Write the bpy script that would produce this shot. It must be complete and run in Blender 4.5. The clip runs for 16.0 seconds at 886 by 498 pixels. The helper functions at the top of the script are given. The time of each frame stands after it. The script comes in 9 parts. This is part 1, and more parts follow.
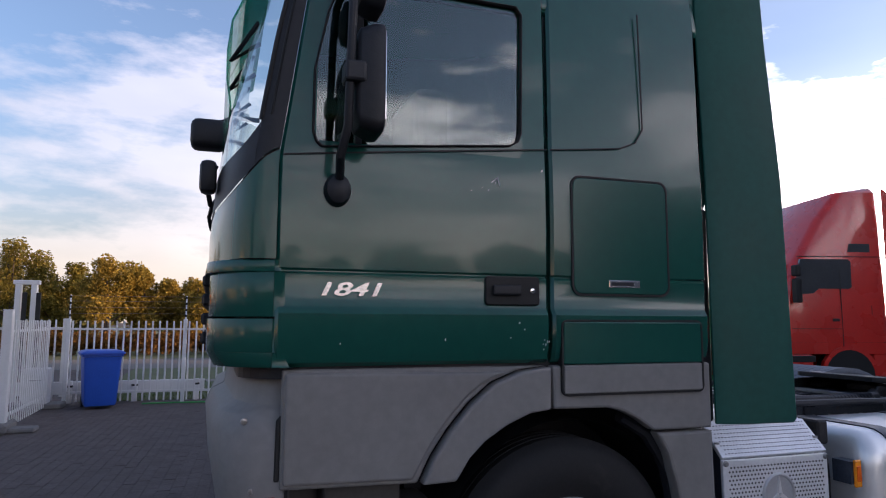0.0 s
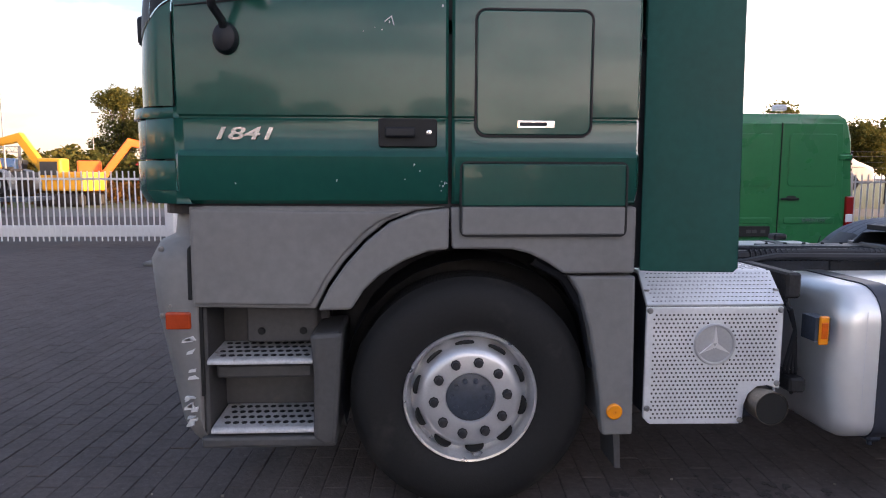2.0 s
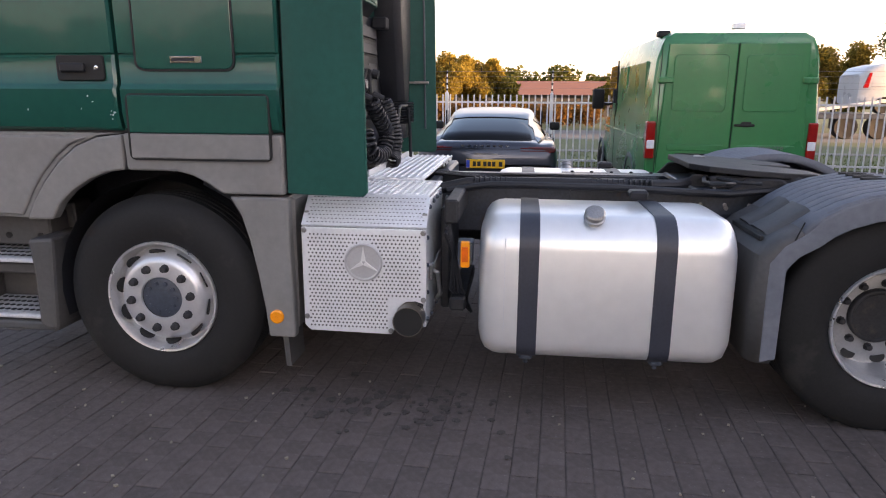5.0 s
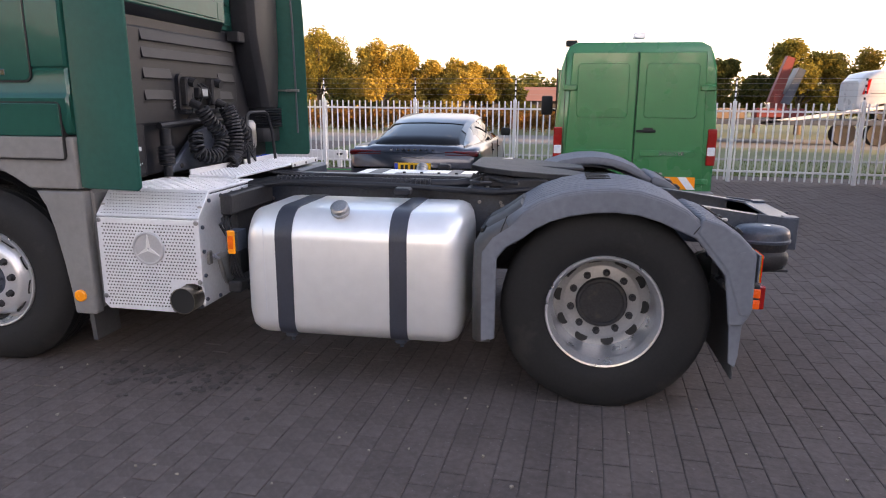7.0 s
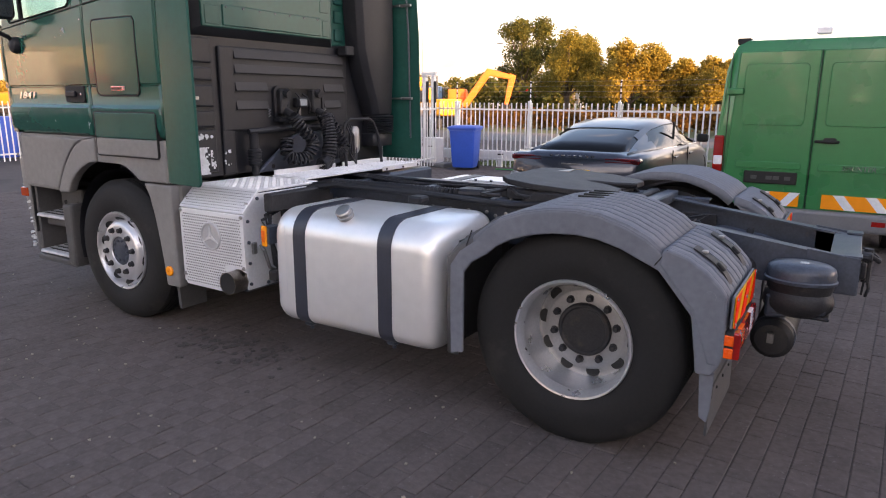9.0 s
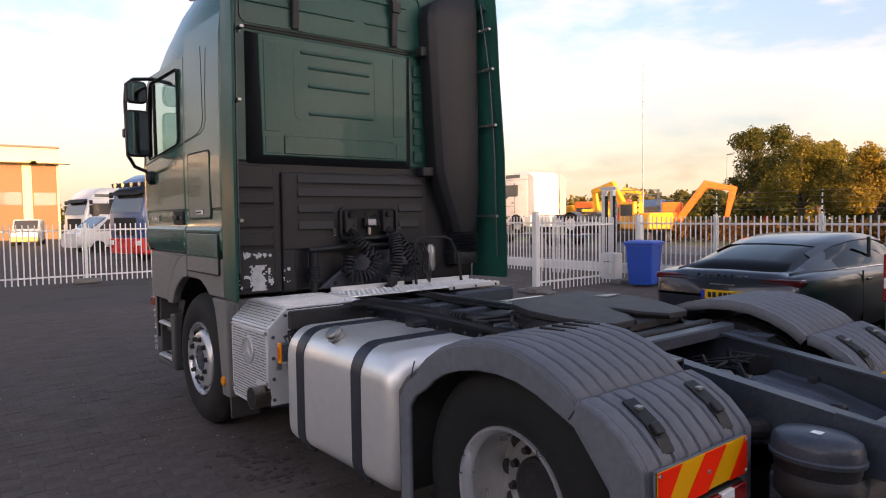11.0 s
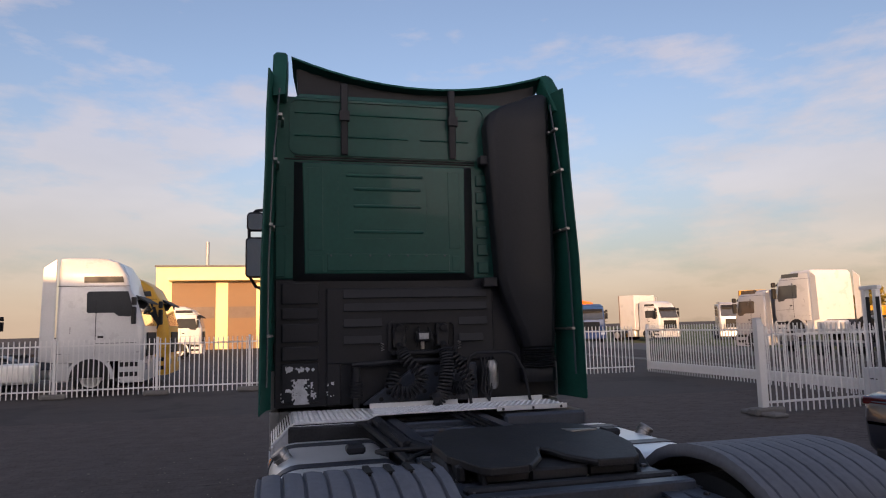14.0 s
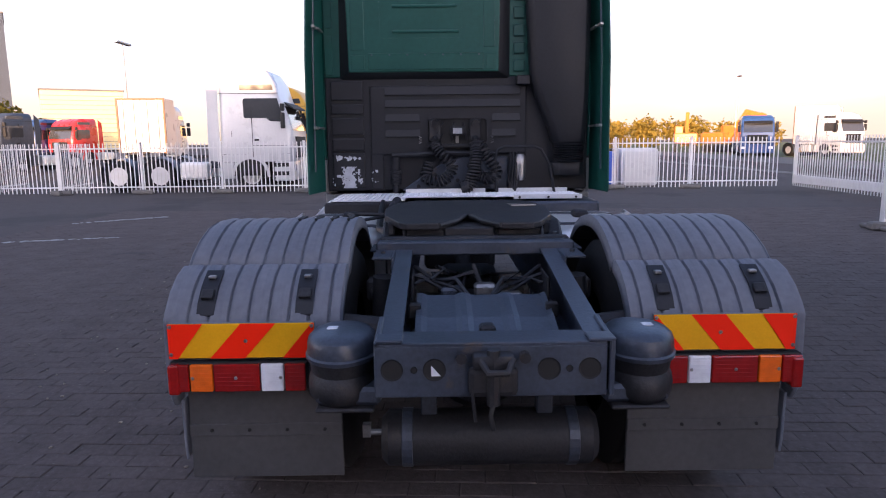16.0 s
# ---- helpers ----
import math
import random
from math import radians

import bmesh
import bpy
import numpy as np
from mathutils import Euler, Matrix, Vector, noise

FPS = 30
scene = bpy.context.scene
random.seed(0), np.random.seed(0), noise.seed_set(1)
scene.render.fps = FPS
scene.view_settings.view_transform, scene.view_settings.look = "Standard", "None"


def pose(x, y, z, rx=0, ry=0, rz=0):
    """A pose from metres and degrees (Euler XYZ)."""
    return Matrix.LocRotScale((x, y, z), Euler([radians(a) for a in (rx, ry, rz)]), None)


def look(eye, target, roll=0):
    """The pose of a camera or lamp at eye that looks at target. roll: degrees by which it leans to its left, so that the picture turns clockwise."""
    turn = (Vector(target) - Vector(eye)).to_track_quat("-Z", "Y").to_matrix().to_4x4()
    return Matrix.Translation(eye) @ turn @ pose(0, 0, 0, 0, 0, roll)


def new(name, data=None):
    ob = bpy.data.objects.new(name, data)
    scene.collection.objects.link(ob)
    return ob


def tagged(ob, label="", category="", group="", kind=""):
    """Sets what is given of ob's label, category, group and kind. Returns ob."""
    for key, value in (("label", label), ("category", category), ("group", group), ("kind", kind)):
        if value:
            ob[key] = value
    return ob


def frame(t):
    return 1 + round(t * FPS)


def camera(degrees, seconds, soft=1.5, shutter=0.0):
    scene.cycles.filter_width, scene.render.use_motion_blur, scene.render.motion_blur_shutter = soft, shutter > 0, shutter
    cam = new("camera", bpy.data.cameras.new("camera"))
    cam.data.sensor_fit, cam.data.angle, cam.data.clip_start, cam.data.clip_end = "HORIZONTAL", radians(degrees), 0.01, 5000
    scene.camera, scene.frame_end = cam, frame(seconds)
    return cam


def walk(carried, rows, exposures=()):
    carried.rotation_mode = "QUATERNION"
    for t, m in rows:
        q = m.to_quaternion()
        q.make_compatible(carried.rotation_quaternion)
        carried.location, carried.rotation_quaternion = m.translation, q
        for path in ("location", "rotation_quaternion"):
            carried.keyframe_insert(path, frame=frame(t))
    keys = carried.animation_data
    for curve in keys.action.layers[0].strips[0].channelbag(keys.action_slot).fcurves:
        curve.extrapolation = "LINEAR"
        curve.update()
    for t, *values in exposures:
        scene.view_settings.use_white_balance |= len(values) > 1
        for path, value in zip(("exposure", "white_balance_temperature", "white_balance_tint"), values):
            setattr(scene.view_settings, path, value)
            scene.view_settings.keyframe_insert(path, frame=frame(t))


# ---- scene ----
cam = camera(67.4, 16.0, soft=1.1)
PATH = [
    (0, (-1.45, -3.748, 1.514), (-0.808, -1.867, 1.733), 0.2),
    (0.5, (-1.149, -3.835, 1.446), (-0.733, -1.886, 1.615), 0.0),
    (1, (-0.875, -3.947, 1.44), (-0.618, -1.965, 1.514), 0.2),
    (1.5, (-0.581, -4.034, 1.442), (-0.423, -2.041, 1.428), 0.1),
    (2, (-0.283, -4.053, 1.467), (-0.175, -2.068, 1.247), 0.2),
    (2.5, (0.027, -4.181, 1.476), (0.103, -2.222, 1.08), 0.4),
    (3, (0.349, -4.245, 1.514), (0.401, -2.297, 1.068), 0.5),
    (3.5, (0.701, -4.31, 1.531), (0.669, -2.364, 1.073), 0.6),
    (4, (1.05, -4.365, 1.521), (0.929, -2.421, 1.066), 0.4),
    (4.5, (1.444, -4.322, 1.516), (1.265, -2.383, 1.059), 0.3),
    (4.7, (1.614, -4.316, 1.522), (1.414, -2.379, 1.065), 0.3),
    (6.8, (3.218, -4.542, 1.553), (2.906, -2.616, 1.113), 0.5),
    (7, (3.356, -4.551, 1.554), (3.035, -2.626, 1.114), 0.4),
    (7.5, (3.738, -4.558, 1.597), (3.331, -2.652, 1.146), 0.6),
    (8, (4.143, -4.54, 1.607), (3.497, -2.702, 1.158), 0.2),
    (8.2, (4.274, -4.474, 1.611), (3.539, -2.67, 1.161), -0.0),
    (10.3, (5.375, -3.385, 1.628), (3.959, -2.014, 1.292), 0.1),
    (10.5, (5.467, -3.284, 1.624), (3.998, -1.96, 1.328), -0.3),
    (11, (5.543, -2.991, 1.642), (3.982, -1.745, 1.538), -0.8),
    (11.5, (5.631, -2.719, 1.656), (4.008, -1.56, 1.809), -1.2),
    (12, (5.807, -2.482, 1.654), (4.088, -1.491, 1.906), -1.3),
    (12.5, (5.892, -2.186, 1.65), (4.082, -1.379, 1.917), -1.4),
    (13, (5.892, -1.845, 1.657), (4.03, -1.169, 1.928), -1.5),
    (13.5, (6.034, -1.558, 1.65), (4.145, -0.963, 1.927), -1.4),
    (14, (6.145, -1.177, 1.665), (4.221, -0.684, 1.895), -1.4),
    (14.5, (6.205, -0.847, 1.653), (4.253, -0.415, 1.704), -1.2),
    (15, (6.421, -0.572, 1.601), (4.446, -0.295, 1.459), -0.8),
    (15.5, (6.607, -0.342, 1.563), (4.625, -0.246, 1.315), -0.9),
    (16, (6.816, -0.177, 1.503), (4.843, -0.164, 1.181), -0.6),
]
EXPOSURES = [(0, 1.12, 6250, 26), (1, 1.38, 6500, 26), (1.5, 1.56, 6650, 26), (2, 1.93, 6850, 26), (3, 2.6, 7300, 26), (3.5, 2.74, 7400, 26), (4, 2.54, 7450, 26), (4.5, 2.28, 7450, 26), (7, 2.44, 7500, 27), (8, 2.42, 7500, 27), (10.3, 1.97, 7900, 27), (11, 1.54, 7700, 28), (12, 0.88, 7550, 28), (13.5, 0.72, 7300, 28), (14.5, 0.82, 7100, 28), (15, 1.08, 6850, 30), (15.5, 1.50, 6450, 32), (16, 1.78, 6400, 32)]
walk(cam, [(t, look(eye, target, roll)) for t, eye, target, roll in PATH], exposures=EXPOSURES)


# ---- builders ----
def thing(name, label, category, group="", at=(0, 0, 0), turn=0.0, kind=""):
    ob = new(name)
    ob.empty_display_size = 0.2
    ob.matrix_basis = pose(*at, 0, 0, turn)
    return tagged(ob, label, category, group, kind)


def part(name, bm, material, parent=None, label="", smooth=False):
    bmesh.ops.recalc_face_normals(bm, faces=bm.faces)
    me = bpy.data.meshes.new(name)
    bm.to_mesh(me)
    bm.free()
    for m in material if isinstance(material, (list, tuple)) else [material]:
        me.materials.append(m)
    if smooth:
        for p in me.polygons:
            p.use_smooth = True
        me.set_sharp_from_angle(angle=radians(35))
    ob = new(name, me)
    ob.parent = parent
    if label:
        ob["label"] = label
    return ob


def shared(name, me, parent, m):
    ob = new(name, me)
    ob.parent = parent
    ob.matrix_basis = m
    return ob


def B():
    return bmesh.new()


def bevel(bm, width, seg=1, angle=30, faces=None):
    bm.normal_update()
    es = [e for e in bm.edges if len(e.link_faces) == 2 and e.calc_face_angle(0) > radians(angle)]
    if es:
        bmesh.ops.bevel(bm, geom=es, offset=width, offset_type="OFFSET", segments=seg, affect="EDGES", profile=0.5, clamp_overlap=True)
    return bm


def box(bm, x0, x1, y0, y1, z0, z1, m=None):
    vs = [bm.verts.new((x, y, z)) for x in (x0, x1) for y in (y0, y1) for z in (z0, z1)]
    for f in ((0, 1, 3, 2), (4, 6, 7, 5), (0, 4, 5, 1), (2, 3, 7, 6), (0, 2, 6, 4), (1, 5, 7, 3)):
        bm.faces.new([vs[i] for i in f])
    if m is not None:
        bmesh.ops.transform(bm, matrix=m, verts=vs)
    return bm


def boxes(*rows):
    bm = B()
    for r in rows:
        box(bm, *r)
    return bm


def prism(bm, pts, axis, a, b):
    """A polygon of two coordinates, drawn out along the third axis from a to b."""
    def at(p, v):
        return {"x": (v, p[0], p[1]), "y": (p[0], v, p[1]), "z": (p[0], p[1], v)}[axis]
    lo = [bm.verts.new(at(p, a)) for p in pts]
    hi = [bm.verts.new(at(p, b)) for p in pts]
    n = len(pts)
    bm.faces.new(lo[::-1])
    bm.faces.new(hi)
    for i in range(n):
        bm.faces.new((lo[i], lo[(i + 1) % n], hi[(i + 1) % n], hi[i]))
    return bm


def loft(bm, rings, closed=True, caps=True):
    vs = [[bm.verts.new(p) for p in r] for r in rings]
    n = len(rings[0])
    for i in range(len(vs) - 1):
        for k in range(n if closed else n - 1):
            j = (k + 1) % n
            bm.faces.new((vs[i][k], vs[i][j], vs[i + 1][j], vs[i + 1][k]))
    if caps and closed:
        bm.faces.new(vs[0][::-1])
        bm.faces.new(vs[-1])
    return bm


def basis(d):
    d = Vector(d).normalized()
    u = d.cross(Vector((0, 0, 1)))
    if u.length < 1e-3:
        u = d.cross(Vector((0, 1, 0)))
    u.normalize()
    return u, d.cross(u)


def tube(bm, pts, r, seg=8, caps=True):
    pts = [Vector(p) for p in pts]
    rings, last = [], None
    for i, p in enumerate(pts):
        d = (pts[min(i + 1, len(pts) - 1)] - pts[max(i - 1, 0)]).normalized()
        if last is None:
            u, v = basis(d)
        else:
            u = (last - d * last.dot(d)).normalized()
            v = d.cross(u)
        last = u
        q = r[i] if isinstance(r, (list, tuple)) else r
        rings.append([p + q * (math.cos(a) * u + math.sin(a) * v) for a in (2 * math.pi * k / seg for k in range(seg))])
    return loft(bm, rings, True, caps)


def cyl(bm, p0, p1, r, r1=None, seg=16):
    return tube(bm, [p0, p1], [r, r if r1 is None else r1], seg)


def lathe(bm, prof, centre, axis="y", seg=32, closed=False):
    """Rings of (radius, place along the axis)."""
    c = Vector(centre)
    rings = []
    for r, h in prof:
        ring = []
        for k in range(seg):
            a = 2 * math.pi * k / seg
            p, q = r * math.cos(a), r * math.sin(a)
            ring.append(c + Vector({"x": (h, p, q), "y": (p, h, q), "z": (p, q, h)}[axis]))
        rings.append(ring)
    if closed:
        rings.append(rings[0])
    loft(bm, rings, True, not closed)
    if closed:
        bmesh.ops.remove_doubles(bm, verts=bm.verts, dist=1e-5)
    return bm


def rrect(x0, x1, y0, y1, r, n=5):
    """A rectangle with round corners, as points."""
    out = []
    for cx, cy, a0 in ((x1 - r, y1 - r, 0), (x0 + r, y1 - r, 90), (x0 + r, y0 + r, 180), (x1 - r, y0 + r, 270)):
        for k in range(n + 1):
            a = radians(a0 + 90 * k / n)
            out.append((cx + r * math.cos(a), cy + r * math.sin(a)))
    return out


def ring(bm, outer, inner, axis, a, b):
    """A flat frame between two outlines with as many points, from a to b along the axis."""
    def at(p, v):
        return {"x": (v, p[0], p[1]), "y": (p[0], v, p[1]), "z": (p[0], p[1], v)}[axis]
    n = len(outer)
    r = [[bm.verts.new(at(p, v)) for p in pts] for pts, v in ((outer, a), (outer, b), (inner, b), (inner, a))]
    for i in range(4):
        for k in range(n):
            j = (k + 1) % n
            bm.faces.new((r[i][k], r[i][j], r[(i + 1) % 4][j], r[(i + 1) % 4][k]))
    return bm


def arc(cx, cz, r, a0, a1, n):
    return [(cx + r * math.cos(radians(a0 + (a1 - a0) * k / n)), cz + r * math.sin(radians(a0 + (a1 - a0) * k / n))) for k in range(n + 1)]


def words(name, text, size, m, material, parent, depth=0.004, shear=0.0, bold=0.0):
    cu = bpy.data.curves.new(name, "FONT")
    cu.body, cu.size, cu.extrude, cu.align_x, cu.align_y, cu.shear = text, size, depth, "CENTER", "CENTER", shear
    cu.offset = bold
    tmp = bpy.data.objects.new(name, cu)
    scene.collection.objects.link(tmp)
    me = bpy.data.meshes.new_from_object(tmp)
    bpy.data.objects.remove(tmp)
    me.name = name
    me.materials.clear()
    me.materials.append(material)
    ob = new(name, me)
    ob.parent = parent
    ob.matrix_basis = m
    return ob

# ---- sky, sun ----
SUN_TO = Vector((1.0, -0.30, 0.145)).normalized()
SUN_ELEV = math.asin(SUN_TO.z)
SUN_AZ = math.atan2(SUN_TO.x, SUN_TO.y)
world = bpy.data.worlds.new("evening sky")
scene.world = world
world.use_nodes = True
wn, wl = world.node_tree.nodes, world.node_tree.links
wn.clear()
w_out, w_bg = wn.new("ShaderNodeOutputWorld"), wn.new("ShaderNodeBackground")
sky = wn.new("ShaderNodeTexSky")
sky.sky_type, sky.sun_disc, sky.sun_elevation, sky.sun_rotation = "NISHITA", False, SUN_ELEV, SUN_AZ
sky.air_density, sky.dust_density, sky.ozone_density = 1.0, 1.0, 2.2
w_co, w_map, w_no = wn.new("ShaderNodeTexCoord"), wn.new("ShaderNodeMapping"), wn.new("ShaderNodeTexNoise")
w_map.inputs["Scale"].default_value = (1.5, 1.5, 4.6)
w_no.inputs["Scale"].default_value, w_no.inputs["Detail"].default_value, w_no.inputs["Roughness"].default_value = 3.1, 10, 0.58
w_ramp = wn.new("ShaderNodeValToRGB")
w_ramp.color_ramp.elements[0].position, w_ramp.color_ramp.elements[1].position = 0.49, 0.64
w_dim = wn.new("ShaderNodeVectorMath")
w_dim.operation, w_dim.inputs["Scale"].default_value = "SCALE", 0.55
w_mix = wn.new("ShaderNodeMix")
w_mix.data_type, w_mix.blend_type = "RGBA", "MIX"
w_mul = wn.new("ShaderNodeMath")
w_mul.operation, w_mul.inputs[1].default_value = "MULTIPLY", 0.92
# the cloud is brighter towards the sun and mottled
w_dot, w_gl, w_gp, w_ga = wn.new("ShaderNodeVectorMath"), wn.new("ShaderNodeMapRange"), wn.new("ShaderNodeMath"), wn.new("ShaderNodeMath")
w_dot.operation, w_dot.inputs[1].default_value = "DOT_PRODUCT", SUN_TO
w_gl.inputs["From Min"].default_value, w_gl.inputs["From Max"].default_value = -1.0, 1.0
w_gp.operation, w_gp.inputs[1].default_value = "POWER", 3.2
w_ga.operation, w_ga.inputs[1].default_value, w_ga.inputs[2].default_value = "MULTIPLY_ADD", 3.9, 0.28
w_no2, w_mot, w_gm, w_cr = wn.new("ShaderNodeTexNoise"), wn.new("ShaderNodeMapRange"), wn.new("ShaderNodeMath"), wn.new("ShaderNodeVectorMath")
w_no2.inputs["Scale"].default_value, w_no2.inputs["Detail"].default_value = 2.6, 7
w_mot.inputs["From Min"].default_value, w_mot.inputs["From Max"].default_value = 0.35, 0.65
w_mot.inputs["To Min"].default_value, w_mot.inputs["To Max"].default_value = 0.90, 1.08
w_gm.operation = "MULTIPLY"
w_cr.operation, w_cr.inputs[0].default_value = "SCALE", (4.3, 3.88, 3.25)
wl.new(w_co.outputs["Generated"], w_dot.inputs[0])
wl.new(w_dot.outputs["Value"], w_gl.inputs["Value"])
wl.new(w_gl.outputs["Result"], w_gp.inputs[0])
wl.new(w_gp.outputs[0], w_ga.inputs[0])
wl.new(w_map.outputs["Vector"], w_no2.inputs["Vector"])
wl.new(w_no2.outputs["Fac"], w_mot.inputs["Value"])
wl.new(w_ga.outputs[0], w_gm.inputs[0])
wl.new(w_mot.outputs["Result"], w_gm.inputs[1])
wl.new(w_gm.outputs[0], w_cr.inputs["Scale"])
# the cloud turns golden low down
w_gold = wn.new("ShaderNodeMix")
w_gold.data_type = "RGBA"
w_gold.inputs["A"].default_value, w_gold.inputs["B"].default_value = (4.25, 4.02, 3.75, 1), (4.75, 4.05, 2.95, 1)
wl.new(w_gold.outputs["Result"], w_cr.inputs[0])
wl.new(w_cr.outputs["Vector"], w_mix.inputs["B"])
wl.new(w_co.outputs["Generated"], w_map.inputs["Vector"])
wl.new(w_map.outputs["Vector"], w_no.inputs["Vector"])
wl.new(w_ramp.outputs["Color"], w_mul.inputs[0])
# a bank of thin cream cloud that thickens towards the horizon
w_sep, w_hz, w_pow = wn.new("ShaderNodeSeparateXYZ"), wn.new("ShaderNodeMapRange"), wn.new("ShaderNodeMath")
w_hz.inputs["From Min"].default_value, w_hz.inputs["From Max"].default_value = 0.0, 0.36
w_hz.inputs["To Min"].default_value, w_hz.inputs["To Max"].default_value = 1.0, 0.0
w_pow.operation, w_pow.inputs[1].default_value = "POWER", 1.5
w_add = wn.new("ShaderNodeMath")
w_add.operation, w_add.use_clamp = "MULTIPLY_ADD", True
w_add.inputs[1].default_value = 0.85
wl.new(w_co.outputs["Generated"], w_sep.inputs[0])
wl.new(w_sep.outputs["Z"], w_hz.inputs["Value"])
# fewer clouds the higher one looks
w_el, w_su = wn.new("ShaderNodeMath"), wn.new("ShaderNodeMath")
w_el.operation, w_el.inputs[1].default_value, w_el.inputs[2].default_value = "MULTIPLY_ADD", -0.62, 0.20
w_su.operation = "ADD"
wl.new(w_sep.outputs["Z"], w_el.inputs[0])
wl.new(w_el.outputs[0], w_su.inputs[0])
wl.new(w_no.outputs["Fac"], w_su.inputs[1])
wl.new(w_su.outputs[0], w_ramp.inputs["Fac"])
wl.new(w_hz.outputs["Result"], w_pow.inputs[0])
wl.new(w_pow.outputs[0], w_add.inputs[0])
w_pg = wn.new("ShaderNodeMath")
w_pg.operation, w_pg.inputs[1].default_value = "POWER", 2.6
wl.new(w_hz.outputs["Result"], w_pg.inputs[0])
wl.new(w_pg.outputs[0], w_gold.inputs["Factor"])
w_add.inputs[2].default_value = 0.07
wl.new(w_add.outputs[0], w_mix.inputs["Factor"])
wl.new(sky.outputs["Color"], w_mix.inputs["A"])
w_puff, w_sum, w_mix2 = wn.new("ShaderNodeVectorMath"), wn.new("ShaderNodeVectorMath"), wn.new("ShaderNodeMix")
w_puff.operation, w_puff.inputs["Scale"].default_value = "SCALE", 1.15
w_sum.operation, w_mix2.data_type = "ADD", "RGBA"
wl.new(w_cr.outputs["Vector"], w_puff.inputs[0])
wl.new(w_puff.outputs["Vector"], w_sum.inputs[0])
wl.new(w_mix.outputs["Result"], w_dim.inputs[0])
wl.new(w_dim.outputs["Vector"], w_sum.inputs[1])
wl.new(w_mul.outputs["Value"], w_mix2.inputs["Factor"])
wl.new(w_mix.outputs["Result"], w_mix2.inputs["A"])
wl.new(w_sum.outputs["Vector"], w_mix2.inputs["B"])
wl.new(w_mix2.outputs["Result"], w_bg.inputs["Color"])
wl.new(w_bg.outputs["Background"], w_out.inputs["Surface"])
w_bg.inputs["Strength"].default_value = 0.15

sun = new("sun", bpy.data.lights.new("sun", "SUN"))
sun.data.energy, sun.data.angle, sun.data.color = 4.1, radians(0.6), (1.0, 0.65, 0.32)
sun.matrix_basis = look((40, -12, 30), Vector((40, -12, 30)) - SUN_TO)

# ---- materials ----
def mat(name, base, rough=0.5, metal=0.0, coat=0.0, var=0.12, scale=6.0, bump=0.0, bscale=60.0, alt=None, stain=None, spec=0.5, rvar=0.1):
    """Colour with cloudy variation at two scales, uneven gloss and fine relief."""
    m = bpy.data.materials.new(name)
    m.use_nodes = True
    n, l = m.node_tree.nodes, m.node_tree.links
    p = n["Principled BSDF"]
    p.inputs["Metallic"].default_value = metal
    p.inputs["Coat Weight"].default_value = coat
    p.inputs["Coat Roughness"].default_value = 0.04
    p.inputs["Specular IOR Level"].default_value = spec
    co = n.new("ShaderNodeTexCoord")
    a, b = n.new("ShaderNodeTexNoise"), n.new("ShaderNodeTexNoise")
    a.inputs["Scale"].default_value, a.inputs["Detail"].default_value = scale, 5
    b.inputs["Scale"].default_value, b.inputs["Detail"].default_value = scale * 9, 4
    add = n.new("ShaderNodeMath")
    add.operation = "ADD"
    half = n.new("ShaderNodeMath")
    half.operation, half.inputs[1].default_value = "MULTIPLY", 0.5
    ramp = n.new("ShaderNodeValToRGB")
    lo = tuple(c * (1 - var) for c in base)
    hi = alt if alt else tuple(min(1, c * (1 + var)) for c in base)
    ramp.color_ramp.elements[0].position, ramp.color_ramp.elements[1].position = 0.35, 0.65
    ramp.color_ramp.elements[0].color, ramp.color_ramp.elements[1].color = (*lo, 1), (*hi, 1)
    for t in (a, b):
        l.new(co.outputs["Object"], t.inputs["Vector"])
    l.new(a.outputs["Fac"], add.inputs[0])
    l.new(b.outputs["Fac"], add.inputs[1])
    l.new(add.outputs[0], half.inputs[0])
    l.new(half.outputs[0], ramp.inputs["Fac"])
    col = ramp.outputs["Color"]
    if stain:
        s, r, x = n.new("ShaderNodeTexNoise"), n.new("ShaderNodeValToRGB"), n.new("ShaderNodeMix")
        s.inputs["Scale"].default_value, s.inputs["Detail"].default_value, s.inputs["Roughness"].default_value = stain[1], 7, 0.65
        r.color_ramp.elements[0].position, r.color_ramp.elements[1].position = stain[2], stain[2] + 0.08
        x.data_type = "RGBA"
        x.inputs["B"].default_value = (*stain[0], 1)
        l.new(co.outputs["Object"], s.inputs["Vector"])
        l.new(s.outputs["Fac"], r.inputs["Fac"])
        l.new(r.outputs["Color"], x.inputs["Factor"])
        l.new(col, x.inputs["A"])
        col = x.outputs["Result"]
    l.new(col, p.inputs["Base Color"])
    rr = n.new("ShaderNodeMapRange")
    rr.inputs["To Min"].default_value, rr.inputs["To Max"].default_value = max(0, rough - rvar), min(1, rough + rvar)
    l.new(a.outputs["Fac"], rr.inputs["Value"])
    l.new(rr.outputs["Result"], p.inputs["Roughness"])
    if bump:
        c, bu = n.new("ShaderNodeTexNoise"), n.new("ShaderNodeBump")
        c.inputs["Scale"].default_value, c.inputs["Detail"].default_value = bscale, 6
        bu.inputs["Strength"].default_value, bu.inputs["Distance"].default_value = bump, 0.01
        l.new(co.outputs["Object"], c.inputs["Vector"])
        l.new(c.outputs["Fac"], bu.inputs["Height"])
        l.new(bu.outputs["Normal"], p.inputs["Normal"])
    return m


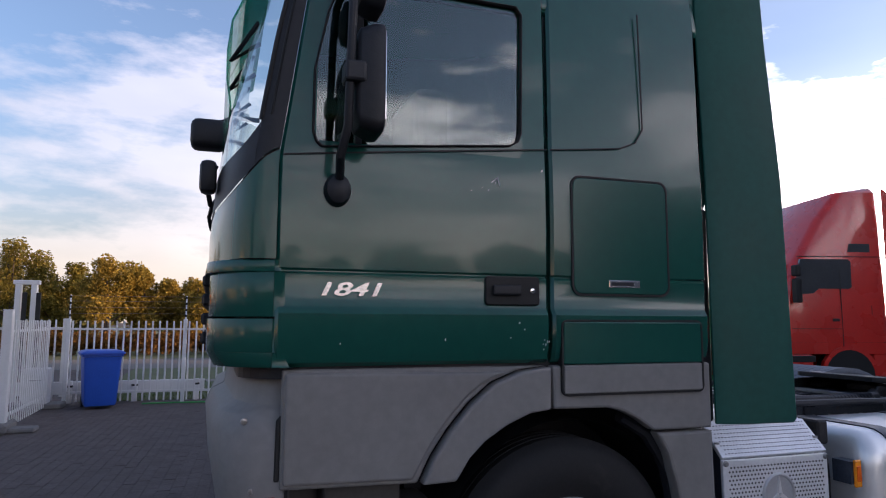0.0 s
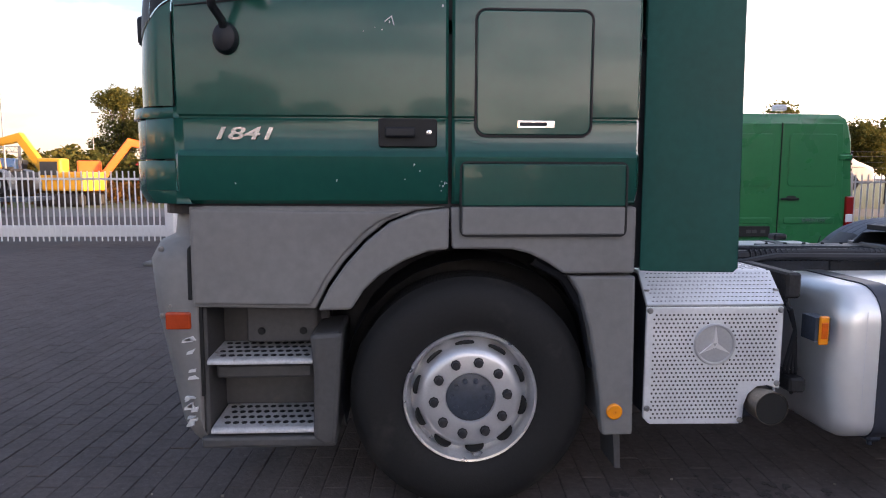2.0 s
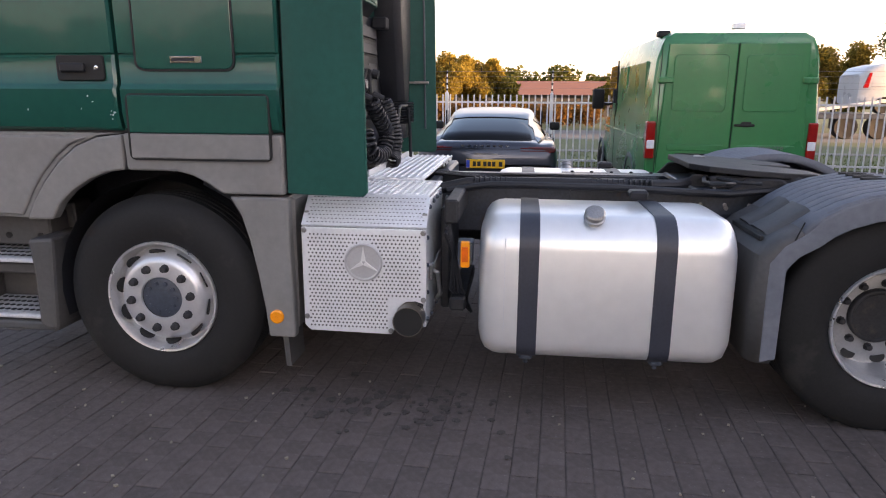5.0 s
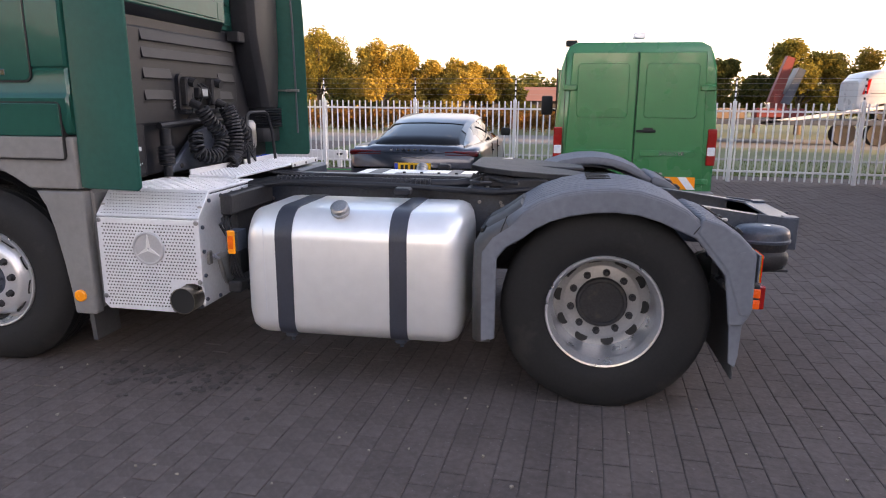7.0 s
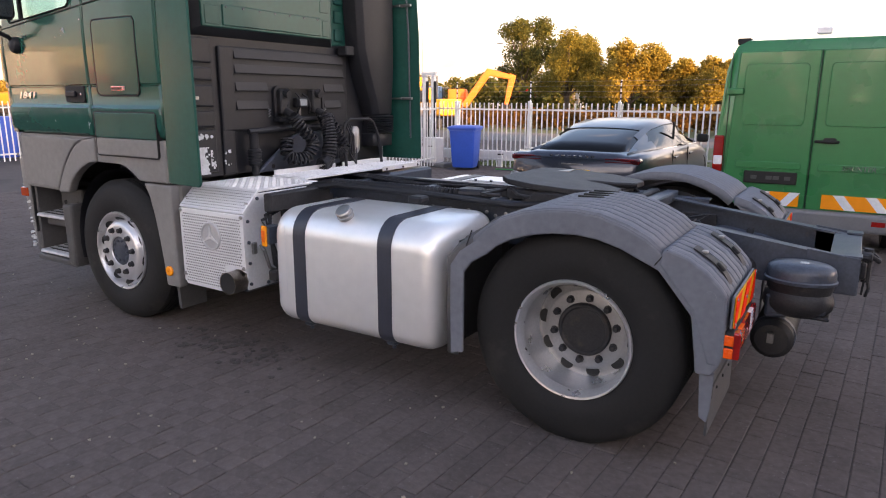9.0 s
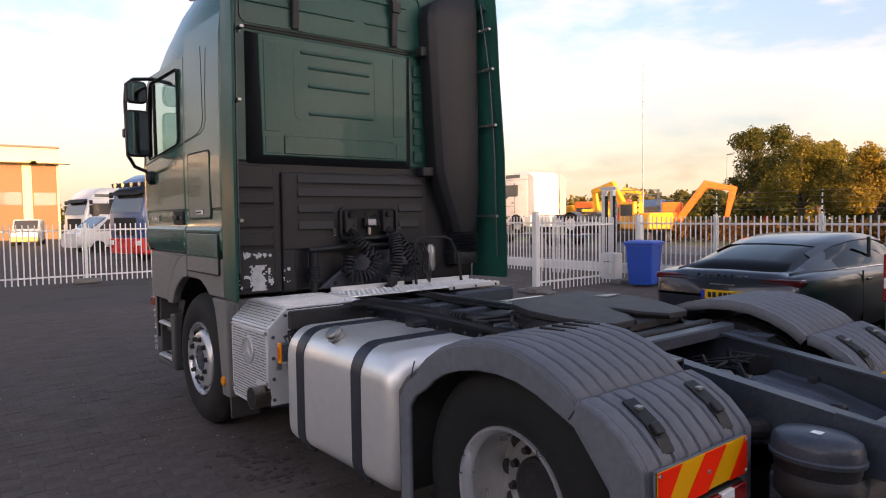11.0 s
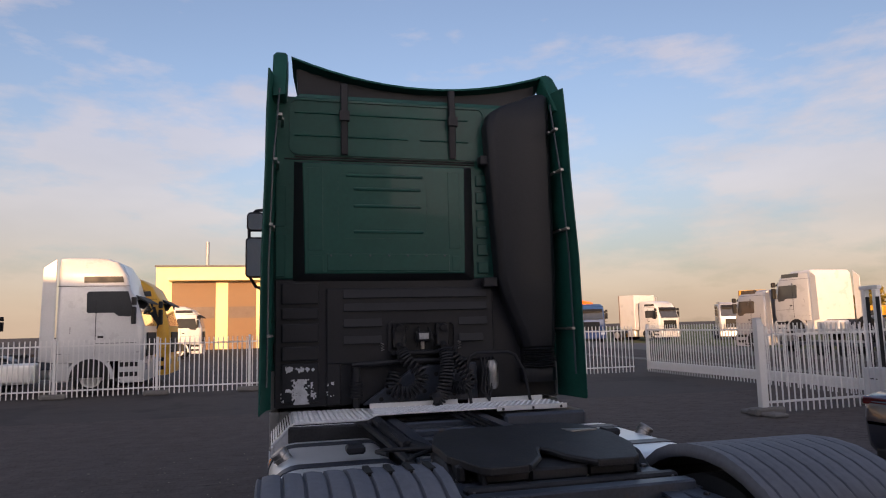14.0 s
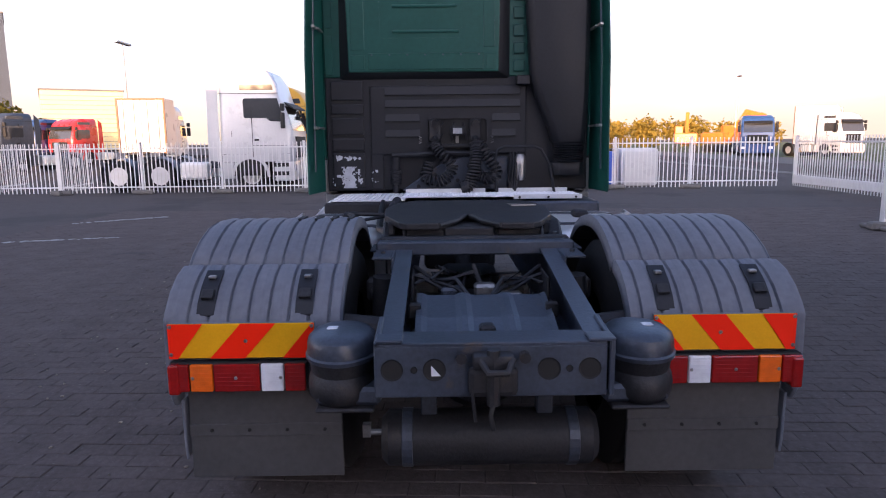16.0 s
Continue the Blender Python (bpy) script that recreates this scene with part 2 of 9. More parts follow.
def glass(name, tint=(0.75, 0.85, 0.82), through_it=0.6, ior=1.7):
    """A thin pane: see-through with a clear mirror-like gloss that grows at the edge."""
    m = bpy.data.materials.new(name)
    m.use_nodes = True
    n, l = m.node_tree.nodes, m.node_tree.links
    n.clear()
    o, mx, tr, gl, fr = (n.new(k) for k in ("ShaderNodeOutputMaterial", "ShaderNodeMixShader", "ShaderNodeBsdfTransparent", "ShaderNodeBsdfGlossy", "ShaderNodeLayerWeight"))
    pw, gain = n.new("ShaderNodeMath"), n.new("ShaderNodeMath")
    tr.inputs["Color"].default_value = (*(c * through_it for c in tint), 1)
    gl.inputs["Roughness"].default_value = 0.02
    pw.operation, pw.inputs[1].default_value = "POWER", 4.0
    gain.operation, gain.inputs[1].default_value, gain.inputs[2].default_value = "MULTIPLY_ADD", 0.8, ((ior - 1) / (ior + 1)) ** 2
    l.new(fr.outputs["Facing"], pw.inputs[0])
    l.new(pw.outputs[0], gain.inputs[0])
    l.new(gain.outputs[0], mx.inputs[0])
    l.new(tr.outputs[0], mx.inputs[1])
    l.new(gl.outputs[0], mx.inputs[2])
    l.new(mx.outputs[0], o.inputs[0])
    return m


def plain(name, base, rough=0.5, metal=0.0, glow=0.0):
    m = bpy.data.materials.new(name)
    m.use_nodes = True
    p = m.node_tree.nodes["Principled BSDF"]
    p.inputs["Base Color"].default_value = (*base, 1)
    p.inputs["Roughness"].default_value, p.inputs["Metallic"].default_value = rough, metal
    return m


GREEN = mat("green truck paint", (0.005, 0.068, 0.052), 0.20, coat=0.30, var=0.06, scale=2, bump=0.02, bscale=3, rvar=0.05, spec=0.28)
GREEN_BACK = mat("green cab back paint", (0.006, 0.064, 0.051), 0.40, var=0.12, scale=3, coat=0.10, bump=0.04, bscale=4, rvar=0.08, spec=0.25)
LAMP_ORANGE = mat("orange side lamp lens", (0.95, 0.11, 0.008), 0.25, var=0.05, scale=20, coat=0.5)
LAMP_DARK = mat("red-brown lamp lens", (0.42, 0.050, 0.010), 0.2, var=0.1, scale=20, coat=0.5)
GREEN_DULL = mat("dull green deflector paint", (0.005, 0.070, 0.055), 0.48, var=0.12, scale=3, coat=0.0, bump=0.03, bscale=5, spec=0.22)
GREY = mat("grey moulded plastic", (0.185, 0.181, 0.175), 0.55, spec=0.3, var=0.1, scale=3, bump=0.06, bscale=220, stain=((0.200, 0.195, 0.187), 2.2, 0.66))
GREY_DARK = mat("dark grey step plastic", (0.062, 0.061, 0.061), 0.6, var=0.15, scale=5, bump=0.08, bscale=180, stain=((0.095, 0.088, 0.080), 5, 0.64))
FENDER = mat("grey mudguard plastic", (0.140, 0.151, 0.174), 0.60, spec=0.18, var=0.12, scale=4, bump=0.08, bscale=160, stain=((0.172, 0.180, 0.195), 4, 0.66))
BLACK = mat("black cab plastic", (0.0115, 0.0125, 0.016), 0.52, var=0.2, scale=5, bump=0.08, bscale=150, spec=0.35)
CHASSIS = mat("dark grey painted steel", (0.038, 0.048, 0.066), 0.38, var=0.3, scale=7, bump=0.1, bscale=90, stain=((0.07, 0.055, 0.045), 6, 0.62))
GREASE = mat("greasy black steel", (0.019, 0.019, 0.021), 0.56, var=0.4, scale=9, bump=0.15, bscale=70, stain=((0.045, 0.036, 0.030), 7, 0.60), spec=0.35)
RUBBER = mat("tyre rubber", (0.0105, 0.0105, 0.011), 0.75, var=0.25, scale=7, bump=0.08, bscale=130, stain=((0.022, 0.021, 0.020), 3, 0.6), spec=0.35)
# near-black, for rubber seams and for strips painted as shade
SEAM = plain("black rubber seam and painted shade", (0.006, 0.006, 0.006), 0.7)
RIM = mat("polished alloy wheel", (0.60, 0.60, 0.61), 0.36, metal=0.6, var=0.06, scale=12)
RIM_REAR = mat("dull silver wheel paint", (0.28, 0.275, 0.27), 0.42, metal=0.35, var=0.10, scale=9)
RIM_LIP = mat("bright wheel rim metal", (0.72, 0.72, 0.73), 0.30, metal=0.75, var=0.08, scale=10)
ALU = mat("brushed aluminium", (0.80, 0.80, 0.79), 0.36, metal=0.6, var=0.04, scale=1.5, bump=0.012, bscale=20)
ALU_PLATE = mat("perforated aluminium plate", (0.76, 0.77, 0.78), 0.40, metal=0.4, var=0.08, scale=7, bump=0.05, bscale=90)
STEP = mat("dull aluminium step tread", (0.52, 0.52, 0.52), 0.5, metal=0.3, var=0.2, scale=14, bump=0.1, bscale=60, stain=((0.30, 0.26, 0.23), 16, 0.6))
TREAD = mat("aluminium tread plate", (0.82, 0.83, 0.84), 0.4, metal=0.4, var=0.15, scale=12, bump=0.1, bscale=60, stain=((0.25, 0.22, 0.2), 14, 0.64))
EMBLEM = mat("satin emblem metal", (0.50, 0.505, 0.51), 0.38, metal=0.5, var=0.06, scale=12)
STRAP = mat("dark strap band", (0.028, 0.032, 0.045), 0.45, var=0.15, scale=8, bump=0.05)
ORANGE = mat("amber reflector plastic", (0.95, 0.30, 0.01), 0.2, var=0.05, scale=20, coat=0.5)
LENS_RED = mat("red lamp lens", (0.29, 0.006, 0.004), 0.16, var=0.15, scale=25, coat=0.6)
LENS_DEEP = mat("deep red smoked lens", (0.10, 0.005, 0.006), 0.12, var=0.1, scale=25, coat=0.6)
LAMP_GLASS = mat("dull lamp glass", (0.36, 0.37, 0.38), 0.2, var=0.2, scale=40, coat=0.5)
LENS_WHITE = mat("clear lamp lens", (0.75, 0.76, 0.78), 0.15, var=0.1, scale=40, coat=0.6)
LENS_AMBER = mat("amber lamp lens", (0.80, 0.13, 0.006), 0.16, var=0.15, scale=30, coat=0.6)
MARK_YELLOW = mat("yellow reflective marking", (0.78, 0.37, 0.006), 0.5, var=0.05, scale=12, spec=0.15)
MARK_RED = mat("red reflective marking", (1.0, 0.024, 0.003), 0.5, var=0.03, scale=12, spec=0.15)
CHROME = plain("chrome", (0.8, 0.8, 0.82), 0.12, 1.0)
BADGE = plain("satin silver badge", (0.58, 0.59, 0.60), 0.22, 0.9)
MIRROR = plain("mirror glass", (0.9, 0.9, 0.9), 0.01, 1.0)
STEEL = mat("worn bare steel", (0.32, 0.31, 0.30), 0.4, metal=0.9, var=0.2, scale=14)
GLASS = glass("tinted cab glass", (0.80, 0.95, 0.90), 0.85, 1.8)
GLASS_SCREEN = glass("windscreen glass", (0.82, 0.92, 0.90), 0.92, 1.8)
GLASS_DARK = glass("dark tinted car glass", (0.4, 0.45, 0.45), 0.25, 1.45)
WINDOW_FAR = mat("dark window glass", (0.045, 0.047, 0.05), 0.07, var=0.1, scale=3, coat=1.0)
WINDOW_HALL = mat("brownish window band", (0.15, 0.11, 0.085), 0.15, var=0.15, scale=1.5, coat=0.6)
MARK_DARK = mat("dark red crane paint", (0.13, 0.014, 0.010), 0.5, var=0.2, scale=3)
VISOR = mat("green visor plastic", (0.012, 0.19, 0.135), 0.15, var=0.1, scale=6, coat=0.6)
n_, l_ = VISOR.node_tree.nodes, VISOR.node_tree.links
v_tr, v_mx, v_out = n_.new("ShaderNodeBsdfTransparent"), n_.new("ShaderNodeMixShader"), next(q for q in n_ if q.type == "OUTPUT_MATERIAL")
v_tr.inputs["Color"].default_value, v_mx.inputs[0].default_value = (0.10, 0.62, 0.47, 1), 0.55
v_bs = v_out.inputs["Surface"].links[0].from_socket
l_.new(v_tr.outputs[0], v_mx.inputs[1])
l_.new(v_bs, v_mx.inputs[2])
l_.new(v_mx.outputs[0], v_out.inputs["Surface"])
WHITE_FENCE = mat("white powder-coated steel", (0.58, 0.58, 0.575), 0.4, var=0.06, scale=5, stain=((0.46, 0.43, 0.39), 5, 0.66))
CONCRETE = mat("grey concrete", (0.14, 0.134, 0.128), 0.9, var=0.2, scale=7, bump=0.3, bscale=60)

# ---- ground ----
GZ = -0.061
GROUND = mat("dark paving, worn", (0.070, 0.059, 0.055), 0.88, spec=0.25, var=0.12, scale=0.6, bump=0.25, bscale=18, stain=((0.050, 0.043, 0.041), 0.35, 0.52))
GRASS_SOIL = mat("mown grass ground", (0.055, 0.075, 0.022), 0.95, var=0.35, scale=1.2, bump=0.5, bscale=14, stain=((0.10, 0.09, 0.04), 0.8, 0.6))
ASPHALT = mat("road asphalt", (0.11, 0.108, 0.105), 0.9, var=0.12, scale=0.8, bump=0.2, bscale=40)
bm = B()
box(bm, -600, 600, -600, 600, -0.6, GZ - 0.005)
tagged(part("ground", bm, GROUND), "dark grey paved yard of worn concrete bricks", "ground", kind="structure")
tagged(part("grass_verge", boxes((-3.9, 90, 11.0, 15.0, GZ - 0.1, GZ + 0.012)), GRASS_SOIL), "mown grass verge behind the fence", "grass", kind="structure")
tagged(part("grass_verge", boxes((-3.9, 90, 15.7, 20.6, GZ - 0.1, GZ + 0.012)), GRASS_SOIL), "mown grass verge beside the road", "grass", kind="structure")
tagged(part("footpath", boxes((-60, 90, 15.0, 15.7, GZ - 0.1, GZ + 0.02)), CONCRETE), "narrow pale concrete footpath", "path", kind="structure")
tagged(part("road", boxes((-200, 200, 20.6, 27.0, GZ - 0.1, GZ + 0.006)), ASPHALT), "grey asphalt road behind the verge", "road", kind="structure")
tagged(part("field", boxes((-200, 200, 27.0, 200, GZ - 0.1, GZ + 0.01)), GRASS_SOIL), "rough grass field behind the road", "grass", kind="structure")

# ---- the green tractor unit ----
truck = thing("tractor_truck", "dark green two-axle tractor truck with grey lower panels, parked", "truck")
RX = 3.64   # rear axle
AZ = 0.474   # axle height


def side_panel(name, pts, y, mat_, parent=truck, out=0.03, rim=0.006, label="", smooth=False):
    """A plate with an outline in x and z, on both sides of the truck."""
    for s in (1, -1):
        bm = prism(B(), pts, "y", s * y, s * (y + out))
        part(name, bevel(bm, rim, 2, 25), mat_, parent, label)


def strip(pts, w, y, t=0.004):
    """A narrow band along points in x and z."""
    bm = B()
    for i in range(len(pts) - 1):
        a, b = Vector((pts[i][0], 0, pts[i][1])), Vector((pts[i + 1][0], 0, pts[i + 1][1]))
        d = (b - a).normalized()
        n = Vector((-d.z, 0, d.x)) * w / 2
        e = d * w * 0.35
        vs = [(p.x, yy, p.z) for yy in (y, y - t) for p in (a - e - n, b + e - n, b + e + n, a - e + n)]
        v = [bm.verts.new(q) for q in vs]
        for f in ((0, 1, 2, 3), (7, 6, 5, 4), (0, 4, 5, 1), (1, 5, 6, 2), (2, 6, 7, 3), (3, 7, 4, 0)):
            bm.faces.new([v[k] for k in f])
    return bm


# cab core: plan outlines with round front corners, one above the other
def plan(xf, xb, hw, r, z, n=7, tilt=0.0):
    out = [(xb, -hw, z), (xb, hw, z)]
    for k in range(n + 1):
        a = radians(90 * k / n)
        out.append((xf + r - r * math.sin(a), hw - r + r * math.cos(a), z + tilt * (1 - math.cos(a))))
    for k in range(n + 1):
        a = radians(90 * k / n)
        out.append((xf + r - r * math.cos(a), -hw + r - r * math.sin(a), z + tilt * (1 - math.cos(a))))
    return out


core = loft(B(), [plan(-1.36, 0.72, 1.17, 0.2, z) for z in (1.30, 2.05)] + [plan(-1.36, 0.72, 1.17, 0.3, 2.12)])
cab_core = part("cab_core", core, BLACK, truck, "black inner shell of the cab")
roof = loft(B(), [plan(-1.14, 0.745, 1.185, 0.30, 2.90), plan(-1.11, 0.745, 1.19, 0.32, 2.95), plan(-0.95, 0.745, 1.165, 0.36, 3.12),
                  plan(-0.66, 0.745, 1.12, 0.40, 3.34), plan(-0.28, 0.745, 1.06, 0.40, 3.52), plan(0.05, 0.745, 0.98, 0.40, 3.60)])
part("roof", bevel(roof, 0.02, 2, 30), GREEN, truck, "high green cab roof", True)

# rear posts and floor of the glazed part, so that the cab is hollow behind its glass
for s in (1, -1):
    part("pillar", bevel(prism(B(), [(-0.22, 2.05), (0.72, 2.05), (0.72, 2.9), (-0.2, 2.9)], "y", s * 1.1, s * 1.17), 0.01), BLACK, truck)
part("rear_wall", boxes((0.68, 0.74, -1.17, 1.17, 2.0, 2.9)), BLACK, truck)
seat_rows = ((-0.55, -0.62), (-0.55, 0.62))
for sx, sy in seat_rows:
    bm = bevel(box(B(), sx - 0.05, sx + 0.12, sy - 0.24, sy + 0.24, 1.9, 2.62), 0.05, 2)
    part("seat", bm, BLACK, truck)
steer = tube(B(), [(-0.98 + 0.07 * math.sin(a), -0.62 + 0.23 * math.cos(a), 2.2 + 0.2 * math.sin(a)) for a in (2 * math.pi * k / 20 for k in range(21))], 0.016, 6)
part("steering_wheel", steer, BLACK, truck)

# one curved front skin: green corner, black apron and pillars, windscreen
def front_skin(u, z, off=0.0):
    a = abs(u) * math.pi / 2
    hw = 1.214 - 0.035 * max(0, z - 2.1)
    xf = -1.49 + 0.09 * max(0, z - 1.90) + 0.09 * max(0, z - 2.3) + 0.15 * max(0, z - 2.65)
    xb = -1.243 + 0.14 * max(0, z - 2.14)
    q = 0.62
    x = xb - (xb - xf + off) * math.cos(a) ** q if a < 1.5707 else xb
    y = (hw + off) * math.sin(a) ** q if a > 0 else 0.0
    return (x, y if u > 0 else -y, z)


def skin(name, us, low, high, n, mat_, label, off=0.0):
    rows = []
    for u in us:
        z0, z1 = low(abs(u)), high(abs(u))
        rows.append([front_skin(u, z0 + (z1 - z0) * k / n, off) for k in range(n + 1)])
    ob = part(name, loft(B(), rows, closed=False), mat_, truck, label, True)
    return ob


def apron_low(u):
    return 1.985 + 0.19 * max(0, (u - 0.35) / 0.65) ** 2.2


def glass_low(u):
    return 2.15 + 0.12 * (u / 0.87) ** 6


GU = [v * 0.87 / 10 for v in range(-10, 11)]
skin("front_corner", np.linspace(-1, 1, 41), lambda u: 1.748, lambda u: apron_low(u) - 0.008, 6, GREEN, "green front corner of the cab")
skin("corner_seam", np.linspace(-1, 1, 41), lambda u: apron_low(u) - 0.012, lambda u: apron_low(u) + 0.004, 1, SEAM, "", -0.006)
skin("windscreen_apron", GU, apron_low, lambda u: glass_low(u), 4, BLACK, "black apron under the windscreen", 0.004)
for sg in (-1, 1):
    skin("windscreen_pillar", [sg * v for v in np.linspace(0.87, 1.0, 9)], lambda u: apron_low(u), lambda u: 2.93, 8, BLACK, "black windscreen pillar", 0.004)
    part("pillar_line", tube(B(), [front_skin(sg * 0.94, z, 0.005) for z in np.linspace(2.3, 2.92, 7)], 0.005, 6), SEAM, truck)
    part("screen_seal", tube(B(), [front_skin(sg * 0.87, z, 0.004) for z in np.linspace(2.28, 2.92, 7)], 0.010, 8), SEAM, truck)
skin("windscreen", GU, lambda u: glass_low(u) - 0.005, lambda u: 2.92, 8, GLASS_SCREEN, "curved windscreen", 0.0).visible_shadow = False
part("dashboard", bevel(boxes((-1.26, -0.95, -1.0, 1.0, 1.95, 2.14)), 0.05, 2), BLACK, truck, "black dashboard")
part("paper", boxes((-1.24, -1.05, -0.9, -0.55, 2.14, 2.146)), LENS_WHITE, truck, "white paper on the dashboard")
for y in (-0.55, 0.35):
    bm = tube(B(), [(-1.49, y + 0.1, 2.06), (-1.505, y, 2.12), (-1.49, y - 0.1, 2.17), (-1.47, y - 0.1, 2.21)], 0.012, 6)
    part("wiper", bm, BLACK, truck)
for s in (1, -1):
    bm = prism(B(), [(-1.425, 2.47), (-1.442, 2.58), (-1.445, 2.72), (-1.430, 2.86), (-1.38, 2.98), (-1.27, 3.06), (-1.265, 3.05), (-1.372, 2.972), (-1.422, 2.856), (-1.437, 2.72), (-1.434, 2.582), (-1.417, 2.474)], "y", s * 0.74, s * 0.01)
    sv_ = part("sun_visor", bm, VISOR, truck, "tinted green plastic sun visor")
    for yy in (0.25, 0.66):
        part("visor_stay", tube(B(), [(-1.30, s * yy, 2.80), (-1.425, s * yy, 2.70), (-1.31, s * yy, 2.90)], 0.012, 6), BLACK, sv_)

# cab corners and nose, below the windscreen
def corner_panel(z0, z1, d0, d1, mat_, label=""):
    bm = loft(B(), [plan(-1.475 - d0, -1.247, 1.210, 0.27, z0), plan(-1.475 - d1, -1.247, 1.210, 0.27, z1)])
    part("nose_panel", bevel(bm, 0.006, 2, 40), mat_, truck, label, True)


corner_panel(1.345, 1.40, -0.025, 0.005, GREEN)
corner_panel(1.40, 1.525, 0.006, 0.006, GREEN)
corner_panel(1.532, 1.70, 0.0, 0.0, GREEN)
corner_panel(1.70, 1.745, 0.018, 0.012, GREEN)
grille = boxes(*[(-1.505, -1.46, -0.78, 0.78, z, z + 0.05) for z in (1.42, 1.50, 1.58, 1.66)])
part("grille", bevel(grille, 0.01), BLACK, truck, "black front grille bars")
part("nose_gap", boxes((-1.255, -1.235, -1.19, 1.19, 1.34, 2.13)), SEAM, truck)


# doors, built from rows of one side profile so that the pressed lines are real
PROFILE = [(1.345, 1.185), (1.36, 1.205), (1.42, 1.222), (1.545, 1.226), (1.562, 1.214), (1.575, 1.208), (1.695, 1.210), (1.703, 1.203), (1.708, 1.203), (1.716, 1.212),
           (1.95, 1.216), (2.15, 1.213), (2.28, 1.206), (2.60, 1.203), (2.965, 1.195), (3.14, 1.176)]


def side_y(z):
    for (z0, y0), (z1, y1) in zip(PROFILE, PROFILE[1:]):
        if z <= z1:
            return y0 + (y1 - y0) * max(0, (z - z0) / (z1 - z0))
    return PROFILE[-1][1]


def pressed(name, x0, x1, z0, z1, hole=None, s=-1, label=""):
    """A door or side panel that follows the profile, with turned-in edges and a window hole."""
    zs = sorted({z0, z1, *[z for z, _ in PROFILE if z0 < z < z1], *([hole[2], hole[3]] if hole else [])})
    xs = [x0, x0 + 0.012] + ([hole[0], hole[1]] if hole else []) + [x1 - 0.012, x1]
    bm = B()
    lean = lambda x, z: x + (0.14 * max(0, z - 2.14) if x < -1.19 else 0)
    grid = [[bm.verts.new((lean(x, z), s * (side_y(z) - (0.012 if x in (x0, x1) else 0)), z)) for x in xs] for z in zs]
    for i in range(len(zs) - 1):
        for k in range(len(xs) - 1):
            if hole and zs[i] >= hole[2] - 1e-6 and zs[i + 1] <= hole[3] + 1e-6 and xs[k] >= hole[0] - 1e-6 and xs[k + 1] <= hole[1] + 1e-6:
                continue
            bm.faces.new((grid[i][k], grid[i][k + 1], grid[i + 1][k + 1], grid[i + 1][k]))
    edge = [e for e in bm.edges if len(e.link_faces) == 1]
    made = bmesh.ops.extrude_edge_only(bm, edges=edge)["geom"]
    bmesh.ops.translate(bm, verts=[v for v in made if isinstance(v, bmesh.types.BMVert)], vec=(0, -s * 0.03, 0))
    return part(name, bm, GREEN, truck, label, True)


